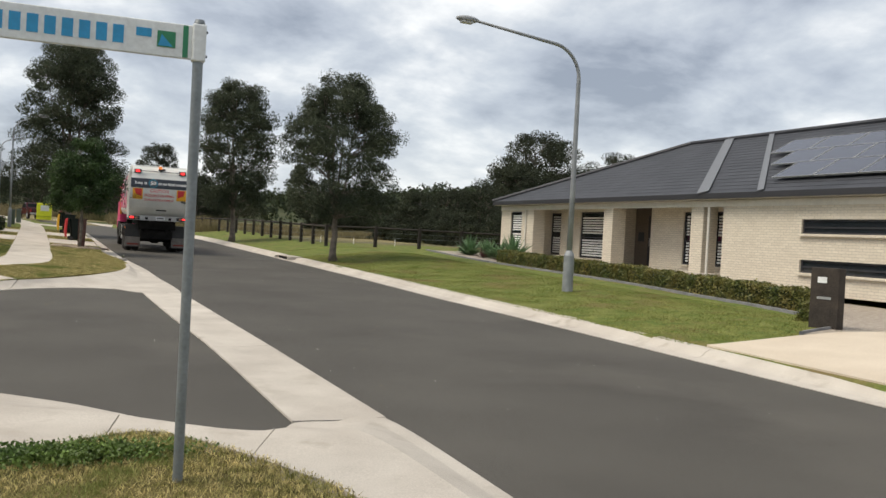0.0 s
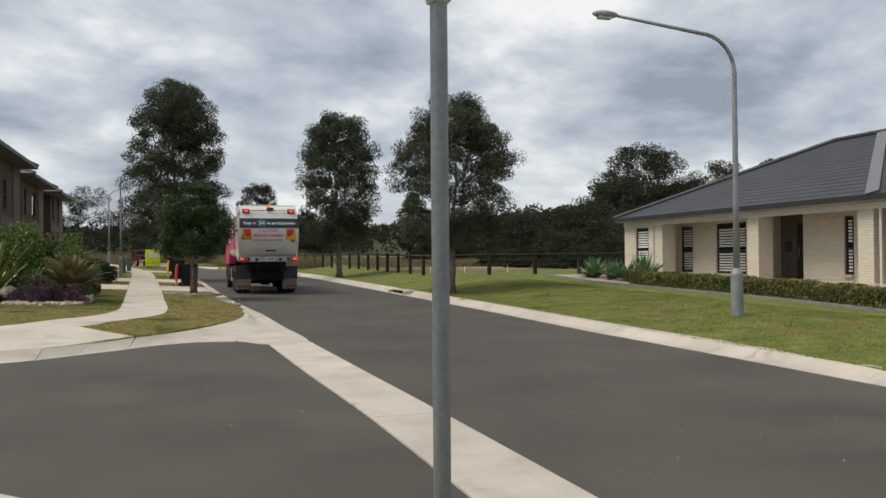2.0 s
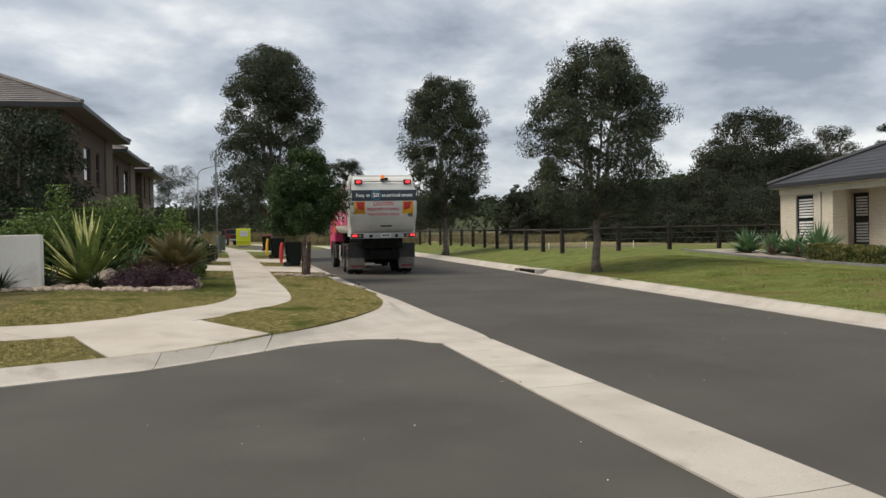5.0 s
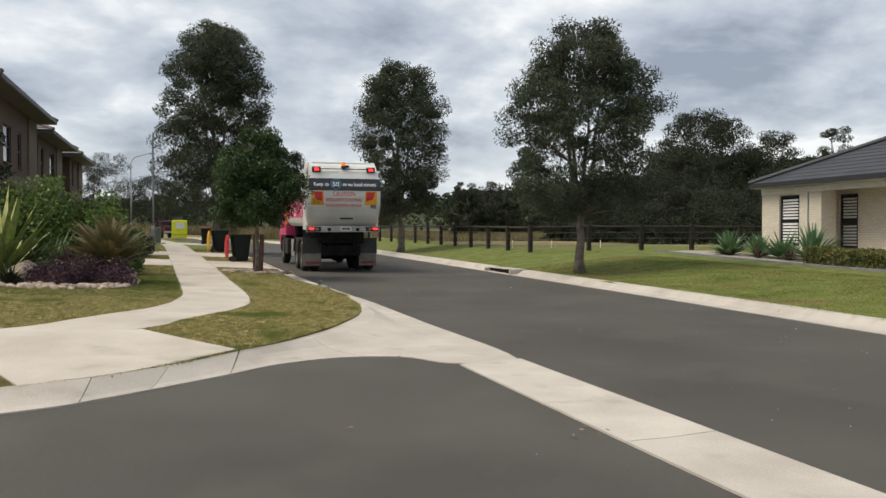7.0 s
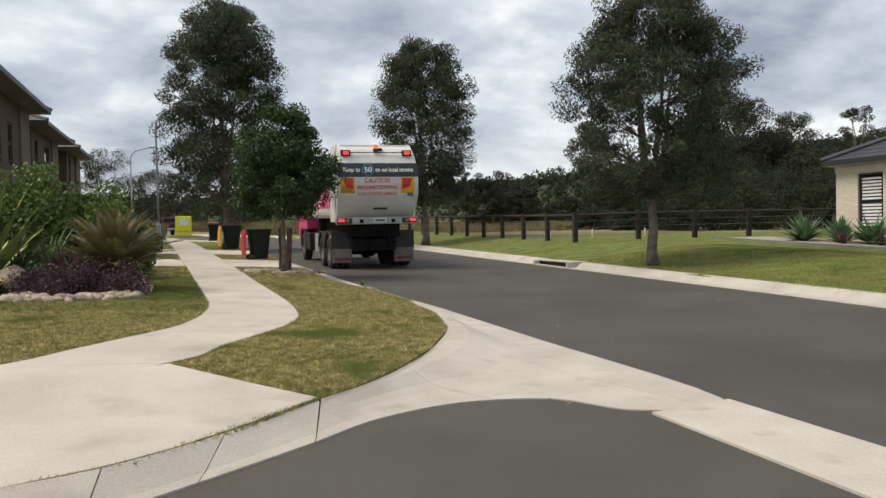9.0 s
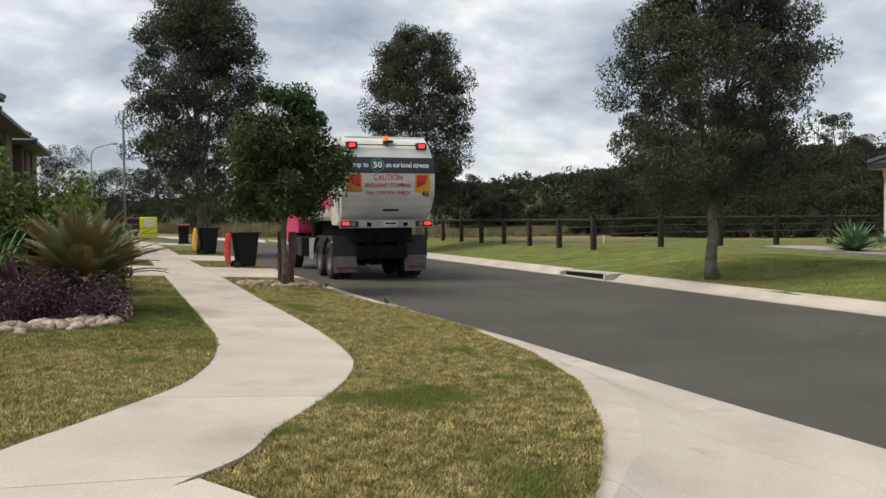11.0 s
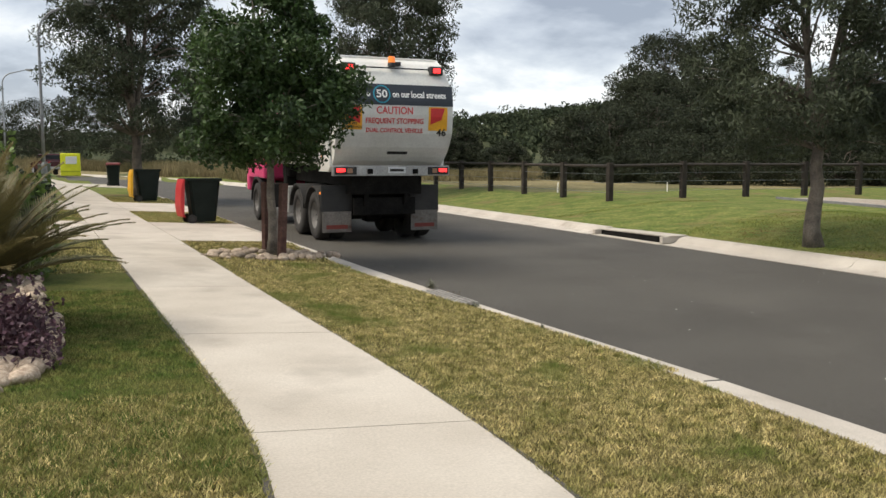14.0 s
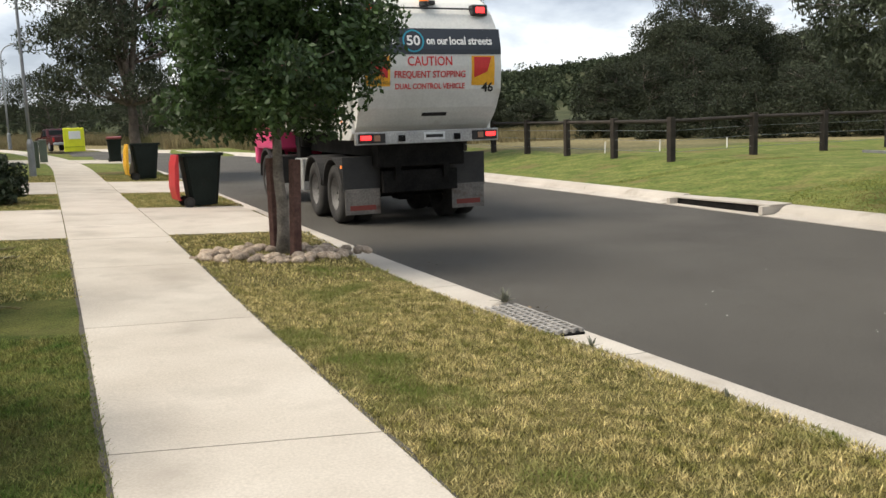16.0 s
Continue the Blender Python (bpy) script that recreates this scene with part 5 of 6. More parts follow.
# ---- street furniture ----
def arc(c, r, a0, a1, n, f):
    return [f(c[0] + r * math.cos(radians(a)), c[1] + r * math.sin(radians(a))) for a in np.linspace(a0, a1, n)]


def street_lamp(x, y, h, reach, label, thick=0.1):
    root = thing("street_lamp", label, "street lamp", pose(x, y, verge_z(x, y)), group="street lamps")
    pts = [(0, 0, 0.9), (0, 0, h * 0.45), (0, 0, h - 0.9)] + arc((-0.9, h - 0.9), 0.9, 0, 80, 9, lambda a, b: (a, 0, b))[1:]
    lx, _, lz = pts[-1]
    pts.append((lx - reach, 0, lz + 0.28))
    v, f = tube(pts, [thick * 0.85, thick * 0.72, thick * 0.6] + [thick * 0.5] * (len(pts) - 4) + [thick * 0.35], 10)
    put("pole", mesh_from("pole", v, f, LAMP_STEEL, smooth=True), root)
    part("base_sleeve", cyl((0, 0, -0.1), (0, 0, 1.0), thick * 1.5, thick * 1.45, 14), LAMP_STEEL, root)
    part("base_cone", cyl((0, 0, 1.0), (0, 0, 1.14), thick * 1.45, thick * 0.86, 14), LAMP_STEEL, root)
    hd = bmesh.new()
    bmesh.ops.create_uvsphere(hd, u_segments=14, v_segments=8, radius=1, matrix=Matrix.Translation((lx - reach - 0.2, 0, lz + 0.28)) @ Matrix.Diagonal((0.34, 0.13, 0.09, 1)))
    head = part("lamp_head", hd, GREY_PANEL, root, smooth=True)
    part("lens", box(lx - reach - 0.22, 0, lz + 0.2, 0.34, 0.17, 0.07, 0.025), plain("lamp_lens", (0.5, 0.5, 0.48), 0.2), head)
    return root


street_lamp(12.85, 20.6, 6.8, 2.55, "galvanised street lamp with a curved arm on the lawn verge")
L2 = street_lamp(-3.1, 55.5, 6.3, 0.6, "slim galvanised street lamp beside the footpath", 0.07)
L2.matrix_basis = pose(-3.1, 55.5, verge_z(-3.1, 55.5), 0, 0, 180)
L3 = street_lamp(-6.6, 99, 7.6, 1.0, "distant galvanised street lamp at the bend", 0.09)
L3.matrix_basis = pose(-6.6, 99, verge_z(-6.6, 99), 0, 0, 180)

# street name sign
sg = thing("street_sign", "white street name sign with blue writing on a grey steel post", "street sign", pose(0.743, 5.925, verge_z(0.743, 5.925)))
SIGN_Z = 2.70 - verge_z(0.743, 5.925)
part("post", cyl((0, 0, -0.1), (0, 0, SIGN_Z + 0.13), 0.034, 0.034, 20), GALV, sg, smooth=False)
part("post_cap", cyl((0, 0, SIGN_Z + 0.13), (0, 0, SIGN_Z + 0.155), 0.037, 0.03, 20), GALV, sg)
clamp = part("clamp", box(0, 0, SIGN_Z, 0.088, 0.084, 0.25, 0.012), SIGN_WHITE, sg, "white sign clamp")
for zz in (-0.08, 0.08):
    part("bolt", cyl((0.044, 0, SIGN_Z + zz), (0.056, 0, SIGN_Z + zz), 0.009, 0.009, 8), CHASSIS, clamp)
BLADE_AT = pose(0, 0, SIGN_Z, 0, 0, -3)
bl = part("sign_blade", box(-0.77, 0, 0, 1.46, 0.03, 0.225, 0.008), SIGN_WHITE, sg, at=BLADE_AT)
for side in (-1, 1):
    yo = side * 0.0165
    for i in range(10):
        part("name_bar", box(-1.40 + i * 0.1, yo, 0, 0.066, 0.004, 0.115), SIGN_BLUE, bl, "blue lettering shown as bars")
    part("suffix_bar", box(-0.345, yo, 0.03, 0.095, 0.004, 0.055), SIGN_BLUE, bl)
    part("council_mark", box(-0.205, yo, 0, 0.115, 0.004, 0.105), SIGN_GREEN, bl, "small green and blue emblem")
    part("mark_field", prism([(-0.255, -0.045), (-0.165, -0.045), (-0.235, 0.03)], "y", yo * 1.15 - 0.001, yo * 1.15 + 0.001), SIGN_BLUE, bl)
    part("end_stripe", box(-0.085, yo, 0, 0.034, 0.004, 0.21), SIGN_GREEN, bl, "green end stripe")


def wheelie_bin(x, y, rz, lid, lid_open, label, s=1.0):
    """A wheeled rubbish bin; the lid hangs down behind when open."""
    root = thing("wheelie_bin", label, "bin", pose(x, y, verge_z(x, y) + 0.012, 0, 0, rz) @ Matrix.Diagonal((s, s, s, 1)), group="kerbside bins")
    bm = bmesh.new()
    rings = [(0.03, 0.22, -0.24, 0.24), (0.12, 0.24, -0.27, 0.25), (0.92, 0.29, -0.36, 0.34), (1.0, 0.30, -0.37, 0.35)]
    prev = None
    for z, hw, b, f in rings:
        r = 0.06
        loop = [bm.verts.new((px, py, z)) for px, py in ((-hw + r, b), (hw - r, b), (hw, b + r), (hw, f - r), (hw - r, f), (-hw + r, f), (-hw, f - r), (-hw, b + r))]
        if prev:
            for i in range(8):
                bm.faces.new((prev[i], prev[(i + 1) % 8], loop[(i + 1) % 8], loop[i]))
        else:
            bm.faces.new(loop)
        prev = loop
    inner = [bm.verts.new((v.co.x * 0.93, v.co.y * 0.93, 1.0)) for v in prev]
    floor = [bm.verts.new((v.co.x * 0.7, v.co.y * 0.7, 0.08)) for v in prev]
    for i in range(8):
        j = (i + 1) % 8
        bm.faces.new((prev[i], prev[j], inner[j], inner[i]))
        bm.faces.new((inner[i], inner[j], floor[j], floor[i]))
    bm.faces.new(floor)
    part("tub", bm, BIN_GREEN, root)
    rim = bmesh.new()
    for cx, cy, sx, sy in ((0, 0.36, 0.62, 0.035), (0, -0.38, 0.62, 0.035), (0.305, -0.01, 0.035, 0.7), (-0.305, -0.01, 0.035, 0.7)):
        add_box(rim, cx, cy, 0.975, sx, sy, 0.06, 0.01)
    part("rim", rim, BIN_GREEN, root)
    part("handle", cyl((-0.26, -0.44, 0.99), (0.26, -0.44, 0.99), 0.016, 0.016, 8), BIN_GREEN, root)
    for sx in (-1, 1):
        w = part("wheel", cyl((sx * 0.22, -0.3, 0.1), (sx * 0.28, -0.3, 0.1), 0.1, 0.1, 16), RUBBER, root)
        part("hub", cyl((sx * 0.281, -0.3, 0.1), (sx * 0.287, -0.3, 0.1), 0.05, 0.05, 12), BLACK_PLASTIC, w)
    if lid_open:
        lm = pose(0, -0.455, 0.98, 96, 0, 0)
    else:
        lm = pose(0, -0.43, 1.015, 4, 0, 0)
    prof = [(0, 0), (0.80, -0.005), (0.84, -0.05), (0.85, -0.05), (0.84, 0.02), (0.6, 0.075), (0.2, 0.07), (0, 0.03)]
    if lid_open:
        prof = [(a * -1, b) for a, b in prof]
        lm = pose(0, -0.45, 0.99, 87, 0, 0)
    part("lid", prism(prof, "x", -0.31, 0.31, 0.008), lid, root, at=lm)
    return root


wheelie_bin(0.42, 43.7, -85, BIN_RED, True, "dark green wheelie bin with its red lid hanging open", 1.02)
wheelie_bin(0.02, 53.2, -86, BIN_YELLOW, True, "dark green wheelie bin with its yellow lid hanging open", 1.06)
wheelie_bin(-0.32, 67.6, 180, BIN_MAROON, False, "dark green wheelie bin with a closed dull red lid")

# fluorescent yellow boxed cover at the bend
fb = thing("yellow_cover_box", "fluorescent yellow fabric cover box on the verge", "cover box", pose(-2.05, 87.0, verge_z(-2.05, 87.0)))
part("cover", box(0, 0, 0.75, 1.25, 0.75, 1.5, 0.05), FLURO, fb)
part("panel", box(0.05, -0.39, 1.05, 0.7, 0.02, 0.5, 0.005), WHITE_VINYL, fb, "pale panel")
part("strap", box(0, -0.005, 0.3, 1.27, 0.775, 0.06, 0.01), plain("cover_strap", (0.45, 0.5, 0.02), 0.7), fb)


def utility_pillar(x, y):
    root = thing("utility_pillar", "green plastic utility pillar beside the footpath", "utility box", pose(x, y, verge_z(x, y)))
    part("body", box(0, 0, 0.45, 0.3, 0.3, 0.95, 0.03), plain("pillar_green", (0.10, 0.13, 0.10), 0.6), root)
    part("cap", box(0, 0, 0.95, 0.34, 0.34, 0.08, 0.03), plain("pillar_cap", (0.13, 0.16, 0.13), 0.6), root)


utility_pillar(-3.3, 62)
utility_pillar(-3.2, 67.5)


def letterbox():
    root = thing("letterbox", "dark brown letterbox pillar with pale numerals shown as bars", "letterbox", pose(14.0, 12.7, verge_z(14.0, 12.7), 0, 0, 10))
    part("pillar", box(0, 0, 0.6, 0.22, 0.62, 1.25, 0.012), DARK_TIMBER, root)
    part("number_bar", box(-0.115, 0.05, 0.98, 0.008, 0.2, 0.12), SIGN_WHITE, root)
    part("mail_slot", box(-0.115, 0, 0.62, 0.008, 0.3, 0.05), STEEL, root)


letterbox()


def hedge(x0, y0, x1, y1, h, w, n, label, seed):
    rng = np.random.default_rng(seed)
    root = thing("hedge", label, "hedge")
    ln = math.hypot(x1 - x0, y1 - y0)
    d = np.array([(x1 - x0) / ln, (y1 - y0) / ln, 0]); s = np.array([-d[1], d[0], 0])
    u, a, b = rng.uniform(0, ln, n), rng.uniform(-1, 1, n), rng.uniform(0.02, 1, n)
    face = rng.integers(0, 3, n)
    a = np.where(face == 0, -1 + rng.uniform(0, .15, n), np.where(face == 1, 1 - rng.uniform(0, .15, n), a))
    b = np.where(face == 2, 1 - rng.uniform(0, 0.12, n), b)
    base = np.array([x0, y0, 0]) + np.outer(u, d) + np.outer(a * w / 2, s)
    base[:, 2] = np.array([verge_z(p[0], p[1]) for p in base]) + b * h * (1 + 0.06 * np.sin(u * 3.1))
    base += rng.normal(0, 0.025, base.shape)
    v, f = leaf_quads(base, None, 0.075, 0.045, rng)
    put("foliage", fast_mesh("foliage", v, f, HEDGE), root)
    m = Matrix.Translation(((x0 + x1) / 2, (y0 + y1) / 2, verge_z((x0 + x1) / 2, (y0 + y1) / 2) + h * 0.42)) @ pose(0, 0, 0, 0, 0, math.degrees(math.atan2(y1 - y0, x1 - x0)))
    # solid dark green block fills the hedge behind its loose leaves
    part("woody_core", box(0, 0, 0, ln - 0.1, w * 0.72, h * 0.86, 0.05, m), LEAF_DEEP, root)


hedge(17.4, 33.2, 17.6, 24.5, 0.55, 0.7, 16000, "low clipped yellow-green hedge along the lawn edge", 301)
hedge(17.6, 24.4, 16.6, 15.0, 0.55, 0.7, 16000, "low clipped yellow-green hedge along the lawn edge", 302)
shrub("round_shrub", 14.9, 13.9, 0.35, 0.35, 0.55, 2500, 0.06, HEDGE, "small round yellow-green shrub", 303)
for i, (x, y, ln) in enumerate([(18.7, 39.3, 0.95), (18.9, 37.8, 0.8), (18.7, 36.2, 0.95), (18.6, 34.6, 1.15)]):
    sword_plant("agave", x, y, 90, ln * 1.2, 0.17, LEAF_AGAVE, "grey-green agave rosette in the pebble bed", 310 + i, curl=0.3, group="agaves by the house")
for i, (x, y) in enumerate([(18.2, 36.9), (18.3, 35.4), (19.4, 35.0)]):
    sword_plant("cordyline", x, y, 30, 0.6, 0.06, LEAF_RED, "bronze-red cordyline in the pebble bed", 320 + i, curl=0.4)
EDGE_PTS = spline([(18.3, 44.0), (17.3, 38.5), (16.85, 33), (17.05, 24.6), (16.5, 19), (15.8, 15), (14.6, 12.9), (12.8, 12.1)], 60)
pb = strip("pebble_bed", EDGE_PTS, np.stack([np.full(60, 20.75), EDGE_PTS[:, 1]], 1), lambda x, y, t: verge_z(x, y) + 0.022, None, PEBBLE, (0, 0.3, 0.6, 1), 0.06)
tagged(pb, "tan pebble garden bed between the brick house and the lawn", "garden bed", kind="structure")
eg = strip("garden_edging", EDGE_PTS + np.array([-0.12, 0]), EDGE_PTS, lambda x, y, t: verge_z(x, y) + 0.07, None, EDGING, (0, 0.5, 1), 0.12)
tagged(eg, "grey concrete garden edging between lawn and pebbles", "edging", kind="structure")


# ---- stones ----
def stone_mesh(seed):
    bm = bmesh.new()
    bmesh.ops.create_icosphere(bm, subdivisions=2, radius=1)
    for v in bm.verts:
        v.co *= 1 + 0.22 * noise.noise(v.co * 1.1 + Vector((seed * 3.7, 0, 0)))
    me = bpy.data.meshes.new("stone")
    bm.to_mesh(me)
    bm.free()
    me.materials.append(STONE)
    me.polygons.foreach_set("use_smooth", np.ones(len(me.polygons), dtype=bool))
    return me


STONES = [stone_mesh(i) for i in range(6)]


def stone_edge(name, label, spots, r0, r1, seed):
    rng = random.Random(seed)
    root = thing(name, label, "stones")
    for x, y in spots:
        r = rng.uniform(r0, r1)
        ob = put("stone", rng.choice(STONES), root)
        ob.matrix_basis = pose(x, y, verge_z(x, y) + r * 0.35, rng.uniform(-15, 15), rng.uniform(-15, 15), rng.uniform(0, 360)) @ Matrix.Diagonal((r * rng.uniform(0.9, 1.4), r, r * rng.uniform(0.55, 0.8), 1))


rs = random.Random(5)
edge = spline([(-2.95, 34.5), (-2.75, 31.5), (-2.7, 29.7), (-3.15, 28.95), (-3.8, 28.55), (-5.0, 28.6), (-6.2, 28.85), (-8.0, 28.2)], 90)
spots = [(x + rs.gauss(0, 0.05), y - 0.08 + rs.gauss(0, 0.07)) for x, y in edge] + [(x - 0.05 + rs.gauss(0, 0.06), y + 0.12 + rs.gauss(0, 0.06)) for x, y in edge] + [(x + rs.gauss(-0.1, 0.12), y + 0.28 + rs.gauss(0, 0.10)) for x, y in edge[20:]] + [(rs.uniform(-6.3, -3.9), rs.uniform(28.55, 29.9)) for _ in range(150)]
stone_edge("stone_edging", "pale river stones edging the garden bed", spots, 0.04, 0.105, 6)
bl_rock = put("boulder", STONES[2], None, "", pose(-4.75, 30.0, verge_z(-4.75, 30.0) + 0.16, 5, 8, 30) @ Matrix.Diagonal((0.36, 0.3, 0.3, 1)))
tagged(bl_rock, "grey boulder among the stones of the garden bed", "rock")
ring = [(0.42 + (0.24 + 0.50 * rs.random()) * math.cos(a) * 1.45, 36.65 + (0.28 + 0.45 * rs.random()) * math.sin(a) * 1.0) for a in np.linspace(0, 2 * math.pi * 9, 125)]
stone_edge("stone_ring", "pale river stones round the street tree", ring, 0.04, 0.085, 8)
for sx, sy in ((0.44, 37.0), (0.56, 36.45)):
    st = thing("tree_stake", "weathered red-brown timber tree stake", "stake", pose(sx, sy, verge_z(sx, sy), random.uniform(-2, 2), random.uniform(-2, 2), 20), group="tree stakes")
    part("stake_body", box(0, 0, 0.5, 0.105, 0.105, 1.3, 0.008), STAKE, st)


# ---- dark red ute ----
def ute(x, y, rz):
    root = thing("ute", "dark red dual-cab ute parked by the bend", "car", pose(x, y, road_z(y) + 0.14, 0, 0, rz))
    part("body", prism([(-2.5, 0.45), (2.4, 0.45), (2.5, 0.6), (2.45, 0.95), (1.3, 1.05), (-0.75, 1.08), (-2.5, 1.08)], "x", -0.88, 0.88, 0.05), CAR_RED, root)
    part("cabin", prism([(-0.75, 1.08), (1.25, 1.05), (0.55, 1.62), (-0.55, 1.66)], "x", -0.76, 0.76, 0.06), CAR_RED, root)
    part("rear_window", box(0, -0.69, 1.36, 1.2, 0.03, 0.36, 0.01, None), DARK_GLASS, root)
    for sx in (-1, 1):
        part("side_window", prism([(-0.5, 1.12), (0.95, 1.1), (0.5, 1.52), (-0.42, 1.55)], "x", sx * 0.755, sx * 0.772), DARK_GLASS, root)
        part("tail_lamp", box(sx * 0.8, -2.51, 0.85, 0.14, 0.03, 0.3, 0.01), RED_LENS, root)
        for wy in (-1.55, 1.6):
            w = part("wheel", cyl((sx * 0.68, wy, 0.36), (sx * 0.9, wy, 0.36), 0.36, 0.36, 20), RUBBER, root)
            part("rim", cyl((sx * 0.9, wy, 0.36), (sx * 0.91, wy, 0.36), 0.22, 0.2, 14), STEEL, w)
    part("bumper", box(0, -2.55, 0.55, 1.7, 0.12, 0.18, 0.03), STEEL, root)


ute(-3.4, 98.0, 16)


# ---- weeds and leaf litter ----
for i, (x, y, n) in enumerate([(1.9, 33.62, 26), (1.55, 31.55, 14), (1.6, 30.2, 8), (0.2, 35.2, 10)]):
    sword_plant("weed", x, y, n * (2 if i == 0 else 1), 0.15 if i == 0 else 0.09, 0.016, LEAF_WEED, "small grey-green weed growing at the kerb", 400 + i, curl=0.5, group="weeds at the kerb", base=road_z(y) + (0.03 if x > 1.8 else 0.13))
LITTER = mat("leaf_litter", (0.16, 0.11, 0.06), (0.30, 0.24, 0.15), scale=6, fine=30, rough=0.9, island=0.4)


def leaf_litter():
    rng = np.random.default_rng(77)
    pts = []
    for x, y, n in ((1.05, 20.9, 7), (1.62, 16.9, 8), (1.95, 33.3, 9), (0.6, 36.4, 8), (2.2, 36, 5), (-0.3, 17.5, 3), (0.2, 12.5, 3), (4.2, 12.2, 4), (3.6, 9.4, 3), (5.1, 14.5, 3)):
        pts += [(x + rng.normal(0, 0.12), y + rng.normal(0, 0.12)) for _ in range(n)]
    c = np.array([(x, y, road_z(y, x) + 0.03) for x, y in pts])
    v, f = leaf_quads(c, None, 0.07, 0.03, rng)
    v[:, 2] = (v[:, 2] - np.repeat(c[:, 2], 4)) * 0.3 + np.repeat(c[:, 2], 4)
    tagged(put("leaf_litter", fast_mesh("leaf_litter", v, f, LITTER)), "scattered dry leaves in the gutter and on the asphalt", "leaves", kind="stuff")


leaf_litter()


def road_grit():
    """Tiny pale stones strewn over the asphalt."""
    rng = np.random.default_rng(78)
    n = 260
    x, y = rng.uniform(-2.5, 8.8, n), rng.uniform(7.5, 34, n)
    ok = (x > 3.1) | ((x < 1.5) & (y > 12) & (y < 16.5))
    x, y = x[ok], y[ok]
    c = np.array([(a, b, road_z(b, a + bend(b)) + 0.006) for a, b in zip(x, y)])
    v, f = leaf_quads(c, None, 0.017, 0.014, rng)
    v[:, 2] = (v[:, 2] - np.repeat(c[:, 2], 4)) * 0.4 + np.repeat(c[:, 2], 4)
    tagged(put("road_grit", fast_mesh("road_grit", v, f, WHITE_WALL)), "tiny pale stones scattered on the asphalt", "grit", kind="stuff")


road_grit()


# ---- garbage truck ----
TRUCK_AT = pose(3.62, 41.1, road_z(41.1), 0.86, 0, 0) @ Matrix.Diagonal((1.04, 1.04, 1.03, 1))


def rear_y(z):
    """The bulging back of the tailgate."""
    return float(np.interp(z, (1.12, 1.25, 1.45, 1.75, 2.1, 2.4, 2.7, 2.95, 3.12, 3.22), (-1.02, -1.2, -1.36, -1.48, -1.52, -1.51, -1.44, -1.32, -1.18, -1.02)))


def side_x(z):
    """Half width of the barrel-sided body."""
    return float(np.interp(z, (1.1, 1.25, 1.45, 1.8, 2.2, 2.55, 2.8, 2.97, 3.08, 3.13), (1.05, 1.19, 1.23, 1.25, 1.245, 1.2, 1.11, 0.98, 0.8, 0.55)))


def pinch(ob):
    """Draw the tailgate in towards its top and its foot."""
    for v in ob.data.vertices:
        v.co.x *= float(np.interp(v.co.z, (1.0, 1.3, 1.75, 2.45, 2.85, 3.3), (0.93, 0.965, 1.0, 1.0, 0.955, 0.88)))
    return ob


def wrap_rear(name, me, material, parent, cx, cz, off=0.008, label=""):
    """Lay flat artwork (x, y) on the tailgate about (cx, cz)."""
    for v in me.vertices:
        x, z, t = v.co.x + cx, v.co.y + cz, v.co.z
        v.co = (x, rear_y(z) - off - t, z)
    me.materials.clear()
    me.materials.append(material)
    return put(name, me, parent, label)


def wrap_side(name, me, material, parent, cy, cz, off=0.008, label=""):
    for v in me.vertices:
        y, z, t = cy - v.co.x, v.co.y + cz, v.co.z
        v.co = (-(side_x(z) + off + t), y, z)
    me.materials.clear()
    me.materials.append(material)
    return put(name, me, parent, label)


def plate(w, h, n=8, poly=None):
    """A flat patch cut into rows, to be bent round a surface."""
    vs, fs = [], []
    for i in range(n + 1):
        y = -h / 2 + h * i / n
        vs += [(-w / 2, y, 0), (w / 2, y, 0)]
    for i in range(n):
        fs.append((2 * i, 2 * i + 1, 2 * i + 3, 2 * i + 2))
    k = len(vs)
    vs += [(x, y, 0.003) for x, y, _ in vs]
    fs += [tuple(k + q for q in f) for f in fs]
    return mesh_from("patch", vs, fs, WHITE_VINYL)


def wheel(root, x, y, r, w, outward):
    bm = bmesh.new()
    prof = [(0.56, -0.5), (0.86, -0.5), (0.97, -0.42), (1.0, -0.3), (1.0, 0.3), (0.97, 0.42), (0.86, 0.5), (0.56, 0.5)]
    seg = 32
    rings = [[bm.verts.new((x + outward * b * w, y + a * r * math.cos(2 * math.pi * i / seg), r + a * r * math.sin(2 * math.pi * i / seg))) for i in range(seg)] for a, b in prof]
    for p, q in zip(rings, rings[1:] + rings[:1]):
        for i in range(seg):
            bm.faces.new((p[i], p[(i + 1) % seg], q[(i + 1) % seg], q[i]))
    t = part("tyre", bm, RUBBER, root, smooth=True)
    bm = bmesh.new()
    prof = [(0.57, 0.46), (0.55, 0.38), (0.46, 0.30), (0.40, 0.06), (0.2, 0.02), (0.17, 0.16), (0.0, 0.18)]
    rings = [[bm.verts.new((x + outward * b * w, y + a * r * math.cos(2 * math.pi * i / seg), r + a * r * math.sin(2 * math.pi * i / seg))) for i in range(seg)] for a, b in prof[:-1]]
    for p, q in zip(rings, rings[1:]):
        for i in range(seg):
            bm.faces.new((p[i], p[(i + 1) % seg], q[(i + 1) % seg], q[i]))
    bm.faces.new(rings[-1])
    rim = part("rim", bm, RIM_STEEL, t, "dusty steel wheel rim", smooth=True)
    for i in range(8):
        a = 2 * math.pi * i / 8
        part("wheel_nut", cyl((x + outward * 0.05 * w, y + 0.3 * r * math.cos(a), r + 0.3 * r * math.sin(a)), (x + outward * 0.15 * w, y + 0.3 * r * math.cos(a), r + 0.3 * r * math.sin(a)), 0.02, 0.02, 6), CHASSIS, t)


